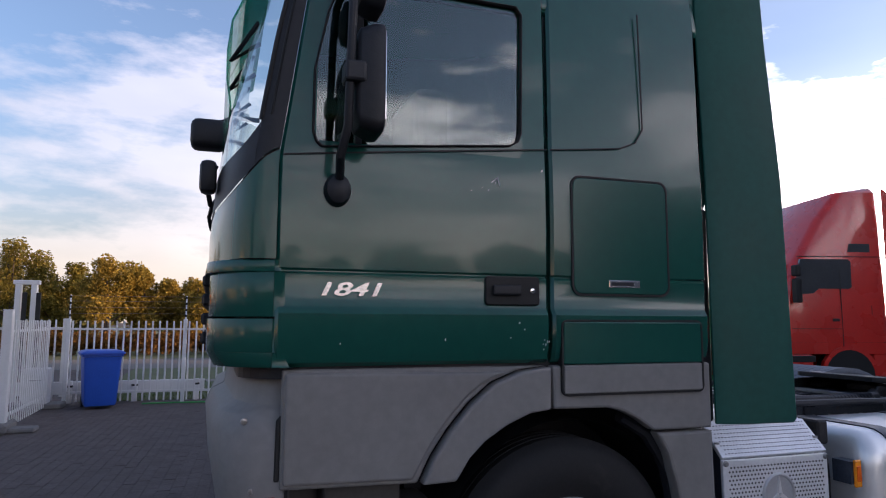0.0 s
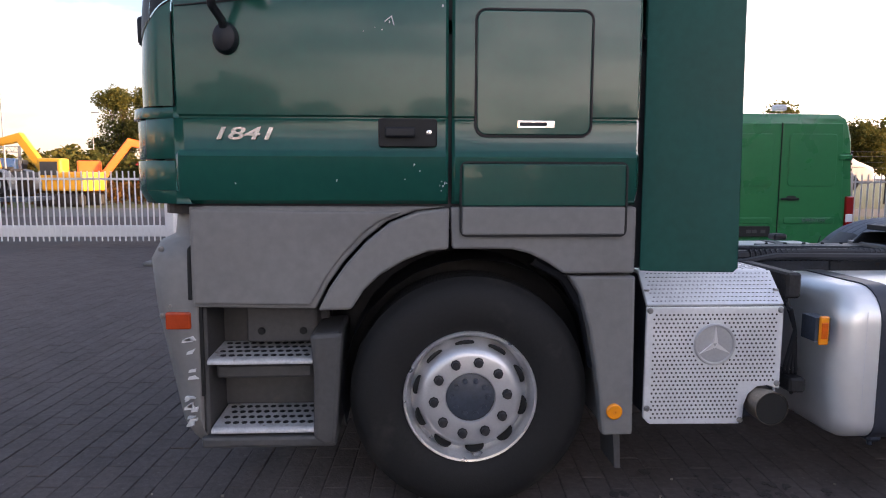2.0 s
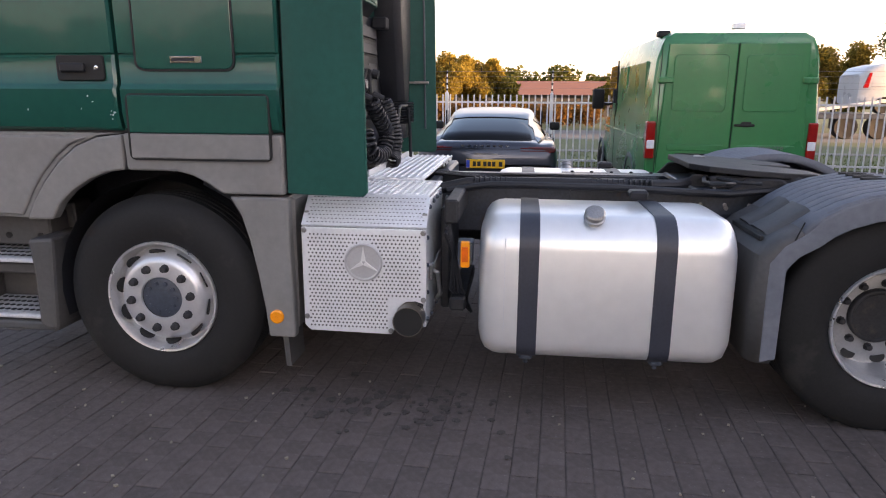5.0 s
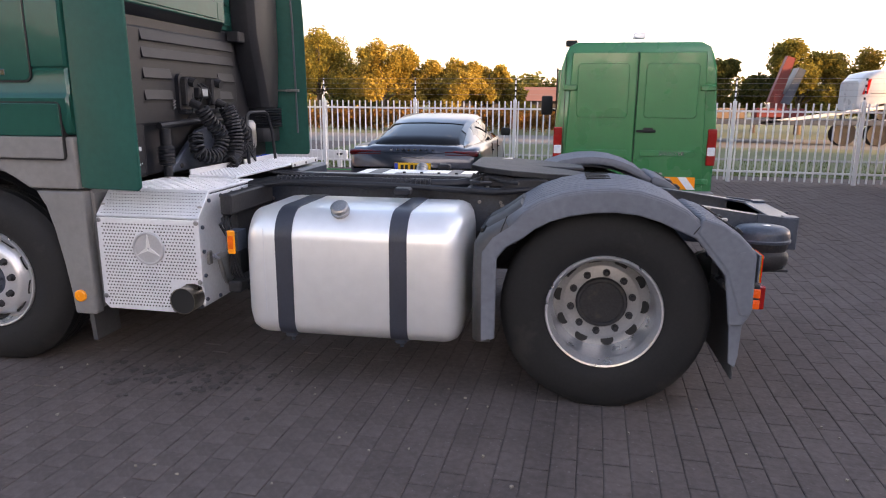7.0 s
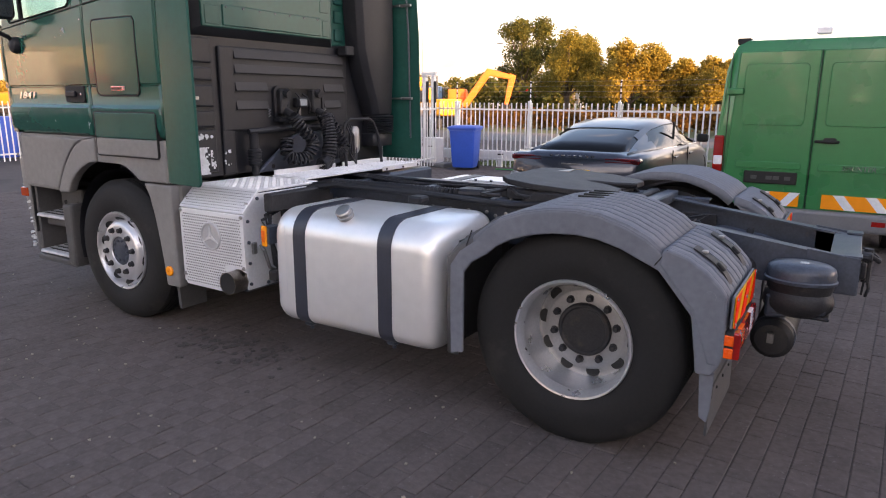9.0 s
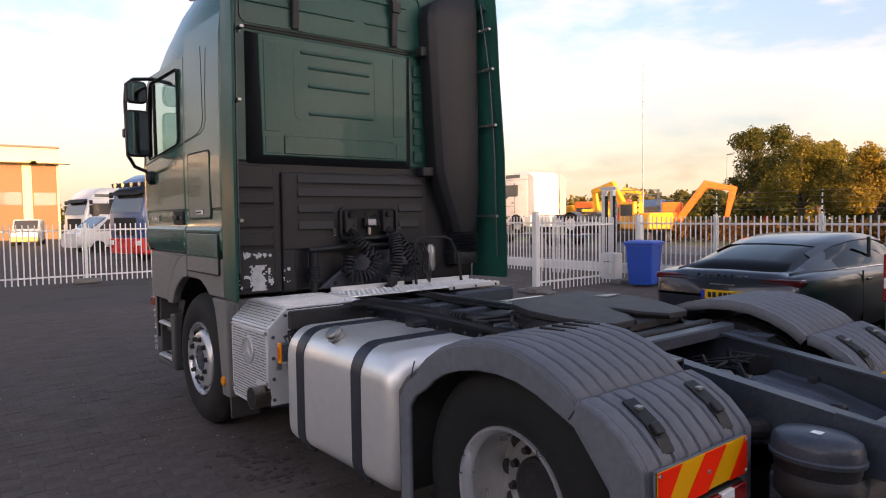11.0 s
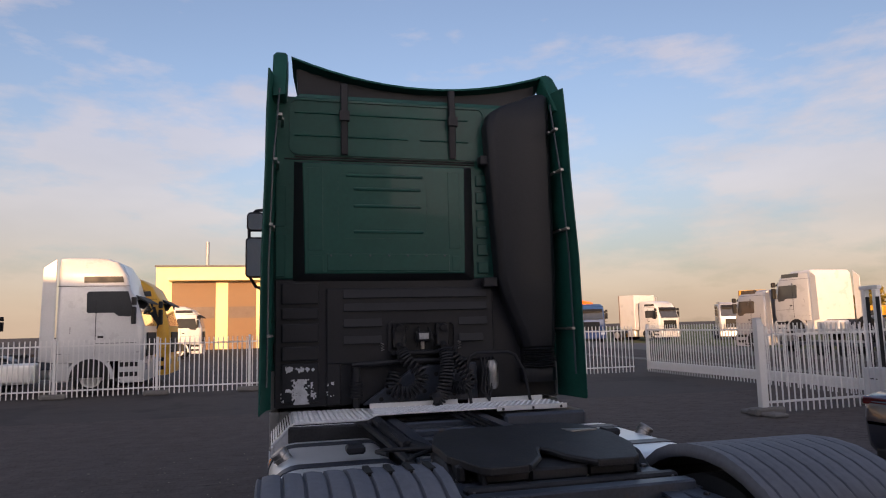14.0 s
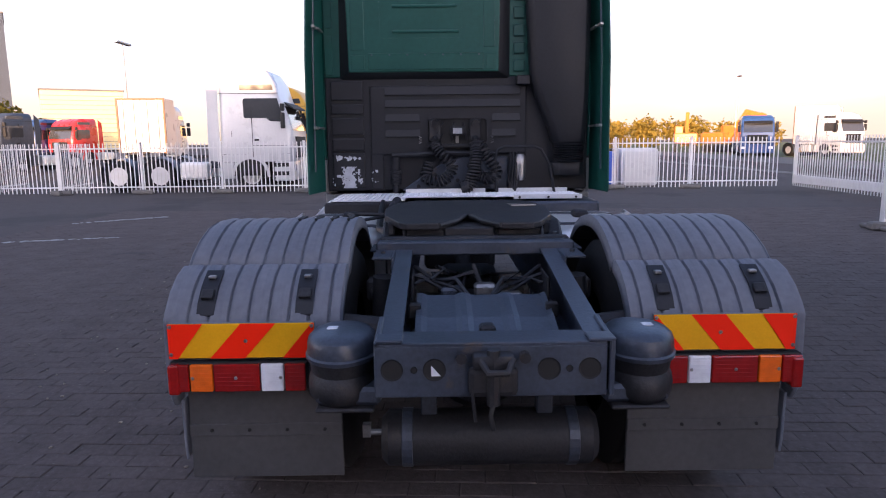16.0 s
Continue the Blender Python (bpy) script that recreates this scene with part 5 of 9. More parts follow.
for x, y, z in ((3.92, -0.12, 0.86), (3.90, 0.03, 0.87), (3.95, 0.14, 0.84)):
    bm = bevel(boxes((x - 0.04, x + 0.04, y - 0.05, y + 0.05, z - 0.06, z)), 0.012)
    cyl(bm, (x + 0.04, y, z - 0.02), (x + 0.06, y, z - 0.02), 0.014, 0.014, 8)
    part("valve", bm, STEEL if y > 0 else CHASSIS, truck, "small air valve block")
for s in (-1, 1):
    # air springs and arms beside the frame end
    bm = tube(B(), [(4.555, s * 0.52, z) for z in (0.595, 0.61, 0.64, 0.67, 0.70, 0.715, 0.73, 0.76, 0.77)], [0.07, 0.10, 0.119, 0.122, 0.117, 0.108, 0.112, 0.116, 0.11], 26)
    # stretched along x to fit the camera's side view
    for v in bm.verts:
        v.co.x = 4.555 + (v.co.x - 4.555) * 1.28
    bag = part("air_spring", bm, GREASE, truck, "black oval air spring", True)
    part("spring_plate", bevel(boxes((4.44, 4.70, min(s * .40, s * .60), max(s * .40, s * .60), 0.60, 0.615)), 0.006), GREASE, bag)
    dm = lathe(B(), [(0.110, 0.762), (0.126, 0.764), (0.128, 0.778), (0.122, 0.784), (0.121, 0.815), (0.116, 0.835), (0.100, 0.850), (0.070, 0.858), (0.03, 0.862), (0.0001, 0.8625)], (4.555, s * 0.52, 0), "z", 26)
    for v in dm.verts:
        v.co.x = 4.555 + (v.co.x - 4.555) * 1.26
    part("spring_dome", dm, CHASSIS, bag, "grey domed cap of the air spring", True)
    part("spring_label", boxes((4.55, 4.585, s * 0.55 - 0.018, s * 0.55 + 0.018, 0.8615, 0.8635)), LENS_WHITE, bag)
    part("spring_arm", tube(B(), [(4.30, s * 0.40, 0.78), (4.25, s * 0.60, 0.80), (4.2, s * 0.75, 0.78)], [0.045, 0.035, 0.03], 10), GREASE, truck, "", True)
    part("spring_bracket", bevel(prism(B(), [(4.42, 0.70), (4.68, 0.68), (4.68, 0.62), (4.42, 0.58)], "y", s * 0.38, s * 0.60), 0.012), CHASSIS, bag)
    bm = bevel(boxes((3.86, 3.94, min(s * .42, s * .50), max(s * .42, s * .50), 0.80, 0.90)), 0.015)
    lathe(bm, [(0.02, 0), (0.02, 0.03), (0.008, 0.034)], (3.94, s * 0.46, 0.85), "x", 10)
    part("brake_adjuster", bm, GREASE, truck)
air = tube(B(), [(4.45, y, 0.40) for y in (-0.40, -0.395, -0.37, 0.38, 0.405, 0.41)], [0.03, 0.08, 0.105, 0.105, 0.08, 0.03], 22)
tank2 = part("air_tank", air, GREASE, truck, "black air tank under the tail", True)
for y in (-0.30, 0.31):
    part("tank_band", lathe(B(), [(0.105, -0.02), (0.109, -0.018), (0.109, 0.018), (0.105, 0.02)], (4.45, y, 0.40), "y", 22), CHASSIS, tank2)
bm = cyl(B(), (4.45, -0.40, 0.42), (4.45, -0.46, 0.42), 0.012, 0.012, 8)
box(bm, 4.435, 4.465, -0.47, -0.44, 0.405, 0.455)
part("drain_valve", bm, STEEL, tank2)
for y in (-0.22, 0.21):
    part("tank_hanger", bevel(boxes((4.42, 4.48, y - 0.03, y + 0.03, 0.48, 0.70)), 0.006), CHASSIS, tank2)

# fifth wheel
fw = [(2.83, -0.30), (2.92, -0.40), (3.10, -0.452), (3.32, -0.44), (3.52, -0.355), (3.555, -0.315), (3.55, -0.155), (3.43, -0.065), (3.32, -0.032), (3.28, 0.0)]
fw += [(x, -y) for x, y in fw[-2::-1]]
fw = [(x, y - 0.02) for x, y in fw]


def plate_z(x):
    return 1.152 - 0.068 * (x - 2.79)


bm = prism(B(), fw, "z", -0.034, 0.0)
for v in bm.verts:
    v.co.z += plate_z(v.co.x)
fifth = part("fifth_wheel", bevel(bm, 0.006, 2, 30), GREASE, truck, "greasy black fifth wheel coupling plate")
for q in ((2.92, 3.42, -0.44, -0.40, 1.02, 1.09), (2.92, 3.42, 0.36, 0.40, 1.02, 1.09), (3.44, 3.48, -0.36, -0.14, 1.02, 1.065), (3.44, 3.48, 0.12, 0.36, 1.02, 1.065), (3.10, 3.50, -0.15, 0.11, 1.02, 1.072), (3.56, 3.62, -0.46, 0.46, 0.985, 1.04)):
    part("plate_skirt", bevel(boxes(q), 0.01), GREASE, fifth)
for s in (-1, 1):
    part("plate_bearing", bevel(prism(B(), [(3.0, 1.0), (3.42, 1.0), (3.30, 1.085), (3.12, 1.085)], "y", s * 0.36, s * 0.47), 0.012), GREASE, fifth)
part("mounting_plate", bevel(boxes((2.85, 3.72, -0.47, 0.46, 1.004, 1.018)), 0.003), CHASSIS, fifth)
part("plate_edge", bevel(boxes((2.825, 2.848, -0.47, 0.46, 0.996, 1.024)), 0.004), RIM_REAR, fifth, "pale front edge of the mounting plate")
part("mounting_beam", bevel(boxes((3.66, 3.74, -0.47, 0.46, 0.97, 1.035)), 0.008), CHASSIS, fifth)
for s in (-1, 1):
    part("mounting_ear", bevel(boxes((3.55, 3.72, min(s * .44, s * .50), max(s * .44, s * .50), 0.985, 1.0)), 0.004), CHASSIS, fifth)
    for k in range(4):
        part("bolt", lathe(B(), [(0.013, 0), (0.013, 0.012), (0.006, 0.014)], (2.95 + k * 0.22, s * 0.43, 1.018), "z", 6), STEEL, fifth)
bm = tube(B(), [(x, y, plate_z(x) - 0.012) for x, y in fw[6:13]], 0.014, 8)
part("throat_lip", bm, GREASE, fifth, "worn lip of the coupling throat", True)
# worn, bare patch on the plate
part("wear_patch", prism(B(), [(2.98, 0.22), (3.02, 0.36), (3.05, 0.38), (3.06, 0.24)], "z", 1.128, 1.1405), STEEL, fifth, "worn rusty patch")
part("release_bar", tube(B(), [(2.95, -0.42, 1.08), (3.05, -0.55, 1.07), (3.15, -0.60, 1.07)], 0.01, 6), GREASE, fifth)

# mounting angles along the frame, conduits and brackets round the coupling
for s in (-1, 1):
    bm = bevel(boxes((2.15, 3.95, min(s * 0.376, s * 0.386), max(s * 0.376, s * 0.386), 0.86, 1.0), (2.15, 3.95, min(s * 0.386, s * 0.47), max(s * 0.386, s * 0.47), 0.988, 1.0)), 0.003)
    ang = part("mounting_angle", bm, CHASSIS, truck, "steel mounting angle along the frame")
    for k in range(13):
        part("bolt", lathe(B(), [(0.012, 0), (0.012, 0.010), (0.006, 0.012)], (2.22 + 0.135 * k, s * 0.43, 1.0), "z", 6), GREASE, ang)
        part("bolt", lathe(B(), [(0.012, 0), (0.012, s * 0.010), (0.006, s * 0.012)], (2.22 + 0.135 * k, s * 0.386, 0.92), "y", 6), STEEL, ang)
    for x in (2.88, 3.40):
        bm = bevel(prism(B(), [(x - 0.10, 1.015), (x + 0.12, 1.015), (x + 0.05, 1.09), (x - 0.03, 1.09)], "y", s * 0.335, s * 0.355), 0.006)
        bk = part("coupling_bracket", bm, GREASE, fifth)
        part("bracket_hole", lathe(B(), [(0.020, 0), (0.020, s * 0.003), (0.012, s * 0.003)], (x + 0.01, s * 0.355, 1.045), "y", 12), SEAM, bk)
    part("slide_pad", bevel(boxes((3.02, 3.26, s * 0.33 - 0.05, s * 0.33 + 0.05, 1.018, 1.062)), 0.012), GREASE, fifth)
bm = tube(B(), [(1.32, -0.52, 0.98), (1.55, -0.50, 1.03), (2.0, -0.50, 1.04), (2.45, -0.49, 1.035), (2.75, -0.40, 1.03), (2.86, -0.30, 1.04)], 0.032, 10)
cond = part("conduit", bm, BLACK, truck, "thick corrugated black conduit", True)
for k in range(34):
    x = 1.60 + 0.030 * k
    part("conduit_ring", lathe(B(), [(0.031, -0.007), (0.037, 0.0), (0.031, 0.007)], (x, -0.50 + 0.0004 * k, 1.036), "x", 10), BLACK, cond)
for k in range(3):
    part("air_line", tube(B(), [(1.25, 0.10 + 0.06 * k, 1.02), (1.7, 0.20 + 0.05 * k, 0.97), (2.3, 0.26, 0.98 - 0.02 * k), (2.75, 0.20 - 0.05 * k, 1.0)], 0.010, 6), BLACK, truck, "", True)
for x in (1.25, 1.95, 2.25):
    part("cross_member", bevel(boxes((x, x + 0.07, -0.31, 0.31, 0.90, 0.975)), 0.01), CHASSIS, truck)
part("junction_box", bevel(boxes((2.36, 2.52, -0.20, 0.04, 0.93, 1.01)), 0.015, 2), BLACK, truck, "black junction box between the rails")
part("lever", tube(B(), [(2.90, -0.40, 1.075), (2.86, -0.55, 1.07), (2.87, -0.66, 1.075), (2.93, -0.70, 1.08), (2.99, -0.66, 1.075)], 0.011, 8), GREASE, fifth, "bent release lever", True)

# aluminium fuel tank
def tank_ring(x, k=0.0):
    y0, y1, z0, z1 = -1.205 + k, -0.52 - k, 0.243 + k, 0.962 - k
    out = []
    for cy, cz, a0, r in ((y1 - 0.09, z1 - 0.09, 0, 0.09), (y0 + 0.16, z1 - 0.16, 90, 0.16), (y0 + 0.10, z0 + 0.10, 180, 0.10), (y1 - 0.09, z0 + 0.09, 270, 0.09)):
        for j in range(7):
            a = radians(a0 + 15 * j)
            out.append((x, cy + r * math.cos(a), cz + r * math.sin(a)))
    return out


for side in (1, -1):
    fx0, fx1 = 1.672, 2.90
    rings = [tank_ring(fx0 + d, k) for d, k in ((0, 0.085), (0.012, 0.05), (0.035, 0.02), (0.075, 0.004), (0.11, 0))] + [tank_ring(fx1 - d, k) for d, k in ((0.11, 0), (0.075, 0.004), (0.035, 0.02), (0.012, 0.05), (0, 0.085))]
    if side < 0:
        rings = [[(x, -y, z) for x, y, z in r] for r in rings]
    ft = part("fuel_tank", loft(B(), rings), ALU, truck, "brushed aluminium fuel tank with rounded ends", True)
    for x in (1.915, 2.555):
        outer = [[(xx, side * (yy - 0.002 * np.sign(yy + 0.86)), zz) for xx, yy, zz in tank_ring(x + d, -0.006)] for d in (-0.048, 0.048)]
        inner = [[(xx, side * yy, zz) for xx, yy, zz in tank_ring(x + d, 0.004)] for d in (0.048, -0.048)]
        part("tank_strap", loft(B(), outer + inner + outer[:1], caps=False), STRAP, ft, "dark strap round the tank", True)
        bm = bevel(boxes((x - 0.035, x + 0.035, min(side * -1.16, side * -1.08), max(side * -1.16, side * -1.08), 0.225, 0.285)), 0.012)
        cyl(bm, (x, side * -1.12, 0.24), (x, side * -1.12, 0.20), 0.012, 0.012, 8)
        part("strap_bolt", bm, CHASSIS, ft)
    q = Matrix.Translation((2.22, side * -1.118, 0.945)) @ Matrix.Rotation(radians(38) * side, 4, "X")
    bm = lathe(B(), [(0.055, -0.02), (0.055, 0.02), (0.062, 0.022), (0.062, 0.03), (0.054, 0.034), (0.054, 0.05), (0.058, 0.052), (0.058, 0.062), (0.05, 0.07), (0.02, 0.072)], (0, 0, 0), "z", 24)
    bm.transform(q @ Matrix.Scale(0.84, 4))
    part("filler_cap", bm, STEEL, ft, "round metal filler cap", True)
    part("sender", bevel(boxes((2.43, 2.53, min(side * -.80, side * -.70), max(side * -.80, side * -.70), 1.0, 1.045)), 0.012), BLACK, ft)
    part("tank_seam", strip([(1.80, 0.39), (1.80, 0.86)], 0.004, side * -1.2055, 0.0012 * side), ALU_PLATE, ft)
# lines and bracket between muffler and tank
bm = bevel(boxes((1.49, 1.56, -1.08, -0.5, 0.90, 1.02), (1.52, 1.60, -1.1, -0.4, 0.45, 0.52), (1.45, 1.50, -0.9, -0.4, 0.4, 0.95)), 0.01)
part("tank_bracket", bm, GREASE, truck)
for k in range(4):
    pts = [(1.46 + 0.02 * k, -0.7, 0.98), (1.50, -1.02 - 0.03 * k, 0.94 - 0.03 * k), (1.54, -1.08, 0.75), (1.52 + 0.02 * k, -1.04, 0.55), (1.62, -0.95, 0.40)]
    part("hose", tube(B(), pts, 0.009, 6), BLACK, truck)
bm = tube(B(), [(1.45, -0.62, 1.0), (1.7, -0.6, 1.04), (2.4, -0.56, 1.03), (3.0, -0.52, 1.0), (3.3, -0.45, 1.02)], 0.02, 8)
part("cable_loom", bm, BLACK, truck, "black cable loom along the frame", True)
om = part("side_reflector", bevel(boxes((1.583, 1.628, -1.20, -1.185, 0.705, 0.84)), 0.008, 2), ORANGE, truck, "upright amber side reflector")
part("reflector_plate", boxes((1.57, 1.64, -1.185, -1.08, 0.72, 0.83)), CHASSIS, om)
part("reflector_lens", bevel(boxes((1.59, 1.62, -1.205, -1.2, 0.735, 0.81)), 0.004), LENS_AMBER, om)

# exhaust box of perforated plate
MX0, MX1 = 0.785, 1.415
muf = part("exhaust_box", bevel(prism(B(), [(-1.17, 0.36), (-1.17, 0.89), (-1.04, 1.015), (-0.45, 1.02), (-0.45, 0.36)], "x", MX0 + 0.02, MX1 - 0.02), 0.015), CHASSIS, truck, "exhaust silencer box clad in perforated aluminium")
front = prism(B(), [(MX0, 0.885), (MX0, 0.375), (MX0 + 0.03, 0.345), (1.235, 0.34), (1.25, 0.36), (1.252, 0.43), (1.27, 0.48), (1.31, 0.515), (1.36, 0.52), (MX1, 0.50), (MX1, 0.885)], "y", -1.172, -1.192)
face = part("face_plate", bevel(front, 0.005, 2), ALU_PLATE, muf, "perforated aluminium face plate")
slope = prism(B(), [(-1.192, 0.897), (-1.055, 1.032), (-1.04, 1.022), (-1.175, 0.885)], "x", MX0, MX1)
bev = part("bevel_plate", bevel(slope, 0.003), ALU_PLATE, muf, "perforated aluminium edge plate")
topm = part("top_plate", bevel(boxes((MX0, MX1 - 0.01, -1.045, -0.45, 1.018, 1.034)), 0.004), TREAD, muf, "ribbed aluminium top plate")
part("end_plate", bevel(prism(B(), [(-1.17, 0.38), (-1.17, 0.89), (-1.05, 1.01), (-0.5, 1.01), (-0.5, 0.38)], "x", MX1 - 0.02, MX1 - 0.005), 0.003), ALU_PLATE, muf, "bolted aluminium end plate")
for y, z in ((-1.15, 0.42), (-1.15, 0.56), (-1.15, 0.70), (-1.15, 0.84), (-1.06, 0.98), (-0.92, 0.99), (-0.78, 0.99), (-0.64, 0.99), (-1.0, 0.40), (-0.8, 0.40)):
    part("bolt", lathe(B(), [(0.012, -0.005), (0.012, 0.004), (0.006, 0.009)], (MX1, y, z), "x", 8), CHASSIS, muf)
part("end_rib", bevel(boxes((MX1 - 0.005, MX1 + 0.006, -1.10, -0.52, 0.62, 0.66)), 0.004), ALU_PLATE, muf)
bm = tube(B(), [(MX1 - 0.01, -1.05, 0.66), (MX1 + 0.04, -1.06, 0.64), (MX1 + 0.05, -1.03, 0.52), (MX1 + 0.02, -0.95, 0.47)], 0.012, 8)
part("drain_pipe", bm, STEEL, muf, "", True)
holes = B()
for i in range(29):
    for k in range(26):
        x, z = MX0 + 0.035 + i * 0.0197 + (0.0098 if k % 2 else 0), 0.375 + k * 0.0190
        if x > MX1 - 0.025 or (x > 1.22 and z < 0.54) or (x - 1.10) ** 2 + (z - 0.715) ** 2 < 0.101 ** 2 or z > 0.865:
            continue
        prism(holes, [(x + 0.0048 * math.cos(a), z + 0.0048 * math.sin(a)) for a in (2 * math.pi * j / 6 for j in range(6))], "y", -1.190, -1.1935)
part("perforation", holes, SEAM, face, "small round holes")
holes = B()
for i in range(31):
    for k in range(8):
        x, t = MX0 + 0.03 + i * 0.0190 + (0.0095 if k % 2 else 0), 0.1 + k * 0.115
        if x < MX1 - 0.02:
            y, z = -1.192 + 0.137 * t, 0.897 + 0.135 * t
            lathe(holes, [(0.0046, -0.001), (0.0046, 0.0012)], (x, y - 0.0008, z + 0.0008), "z", 6)
part("perforation", holes, SEAM, bev, "small round holes")
bm = B()
for i in range(16):
    for k in range(15):
        x, y = MX0 + 0.03 + i * 0.0375, -1.02 + k * 0.037
        box(bm, -0.013, 0.013, -0.004, 0.004, 0.0, 0.005, Matrix.Translation((x, y, 1.034)) @ Matrix.Rotation(radians(45 if (i + k) % 2 else -45), 4, "Z"))
part("tread_knob", bm, TREAD, topm)
disc = part("emblem_disc", lathe(B(), [(0.096, -1.190), (0.096, -1.201), (0.091, -1.206), (0.085, -1.205), (0.082, -1.197), (0.0001, -1.197)], (1.10, 0, 0.715), "y", 36), EMBLEM, face, "round pressed emblem plate", True)
bm = B()
for k in range(3):
    a = radians(90 + 120 * k)
    p = lambda r, d: (1.10 + r * math.cos(a + d), 0.715 + r * math.sin(a + d))
    prism(bm, [p(0.013, 1.05), p(0.082, 0.0), p(0.013, -1.05)], "y", -1.195, -1.205)
part("emblem_ray", bm, ALU, disc)
for x, z in ((MX0 + 0.015, 0.87), (MX1 - 0.015, 0.87), (MX0 + 0.015, 0.42), (1.235, 0.36), (MX1 - 0.015, 0.53)):
    part("bolt", lathe(B(), [(0.014, -1.190), (0.014, -1.196), (0.009, -1.203), (0.003, -1.203)], (x, 0, z), "y", 10), STEEL, face)
for x in (MX0 + 0.015, MX1 - 0.015):
    part("bolt", lathe(B(), [(0.013, 0.95), (0.011, 0.958), (0.003, 0.958)], (x, -1.14, 0), "z", 10), STEEL, bev)
pipe = lathe(B(), [(0.074, -0.9), (0.074, -1.275), (0.076, -1.280), (0.0725, -1.280), (0.0725, -1.0)], (1.335, 0, 0.44), "y", 30)
pp = part("tail_pipe", pipe, mat("burnt steel pipe", (0.22, 0.19, 0.16), 0.3, metal=0.9, var=0.3, scale=9), muf, "burnt steel tail pipe", True)
part("pipe_inside", lathe(B(), [(0.0715, -1.276), (0.069, -1.20), (0.060, -1.08), (0.0001, -1.06)], (1.335, 0, 0.44), "y", 24), SEAM, pp)
part("latch", bevel(boxes((1.42, 1.44, -1.14, -1.10, 0.62, 0.70)), 0.006), STEEL, muf)
# small end tanks seen over the far rail
part("battery_box", bevel(boxes((0.8, 1.35, 0.5, 1.16, 0.4, 1.0)), 0.02), CHASSIS, truck, "dark battery box")

# mudguards over the rear wheels
SHOULDER = (0.060, 0.060, 0.055, 0.045, 0.035, 0.02, 0.012)
OUT = [(2.955, 0.30), (2.95, 0.60), (2.955, 0.82), (3.02, 0.895), (3.12, 0.955), (3.20, 1.015), (3.29, 1.065), (3.40, 1.105), (3.53, 1.130), (3.66, 1.137), (3.78, 1.125), (3.90, 1.088), (4.0, 1.040), (4.07, 0.985)]
TAIL = [(4.065, 0.995), (4.09, 1.0), (4.17, 0.975), (4.25, 0.925), (4.31, 0.865), (4.335, 0.83), (4.34, 0.56)]


def guard_y(i, n=132):
    """Place across the guard and the height of its ribs."""
    v = i / n
    w = (v * 8.8 + 0.3) % 1.0
    ribh = 0.0 if w < 0.14 else -0.013 if w > 0.86 else 0.004 if 0.3 < w < 0.7 else 0.002
    return 0.555 + 0.68 * v, ribh


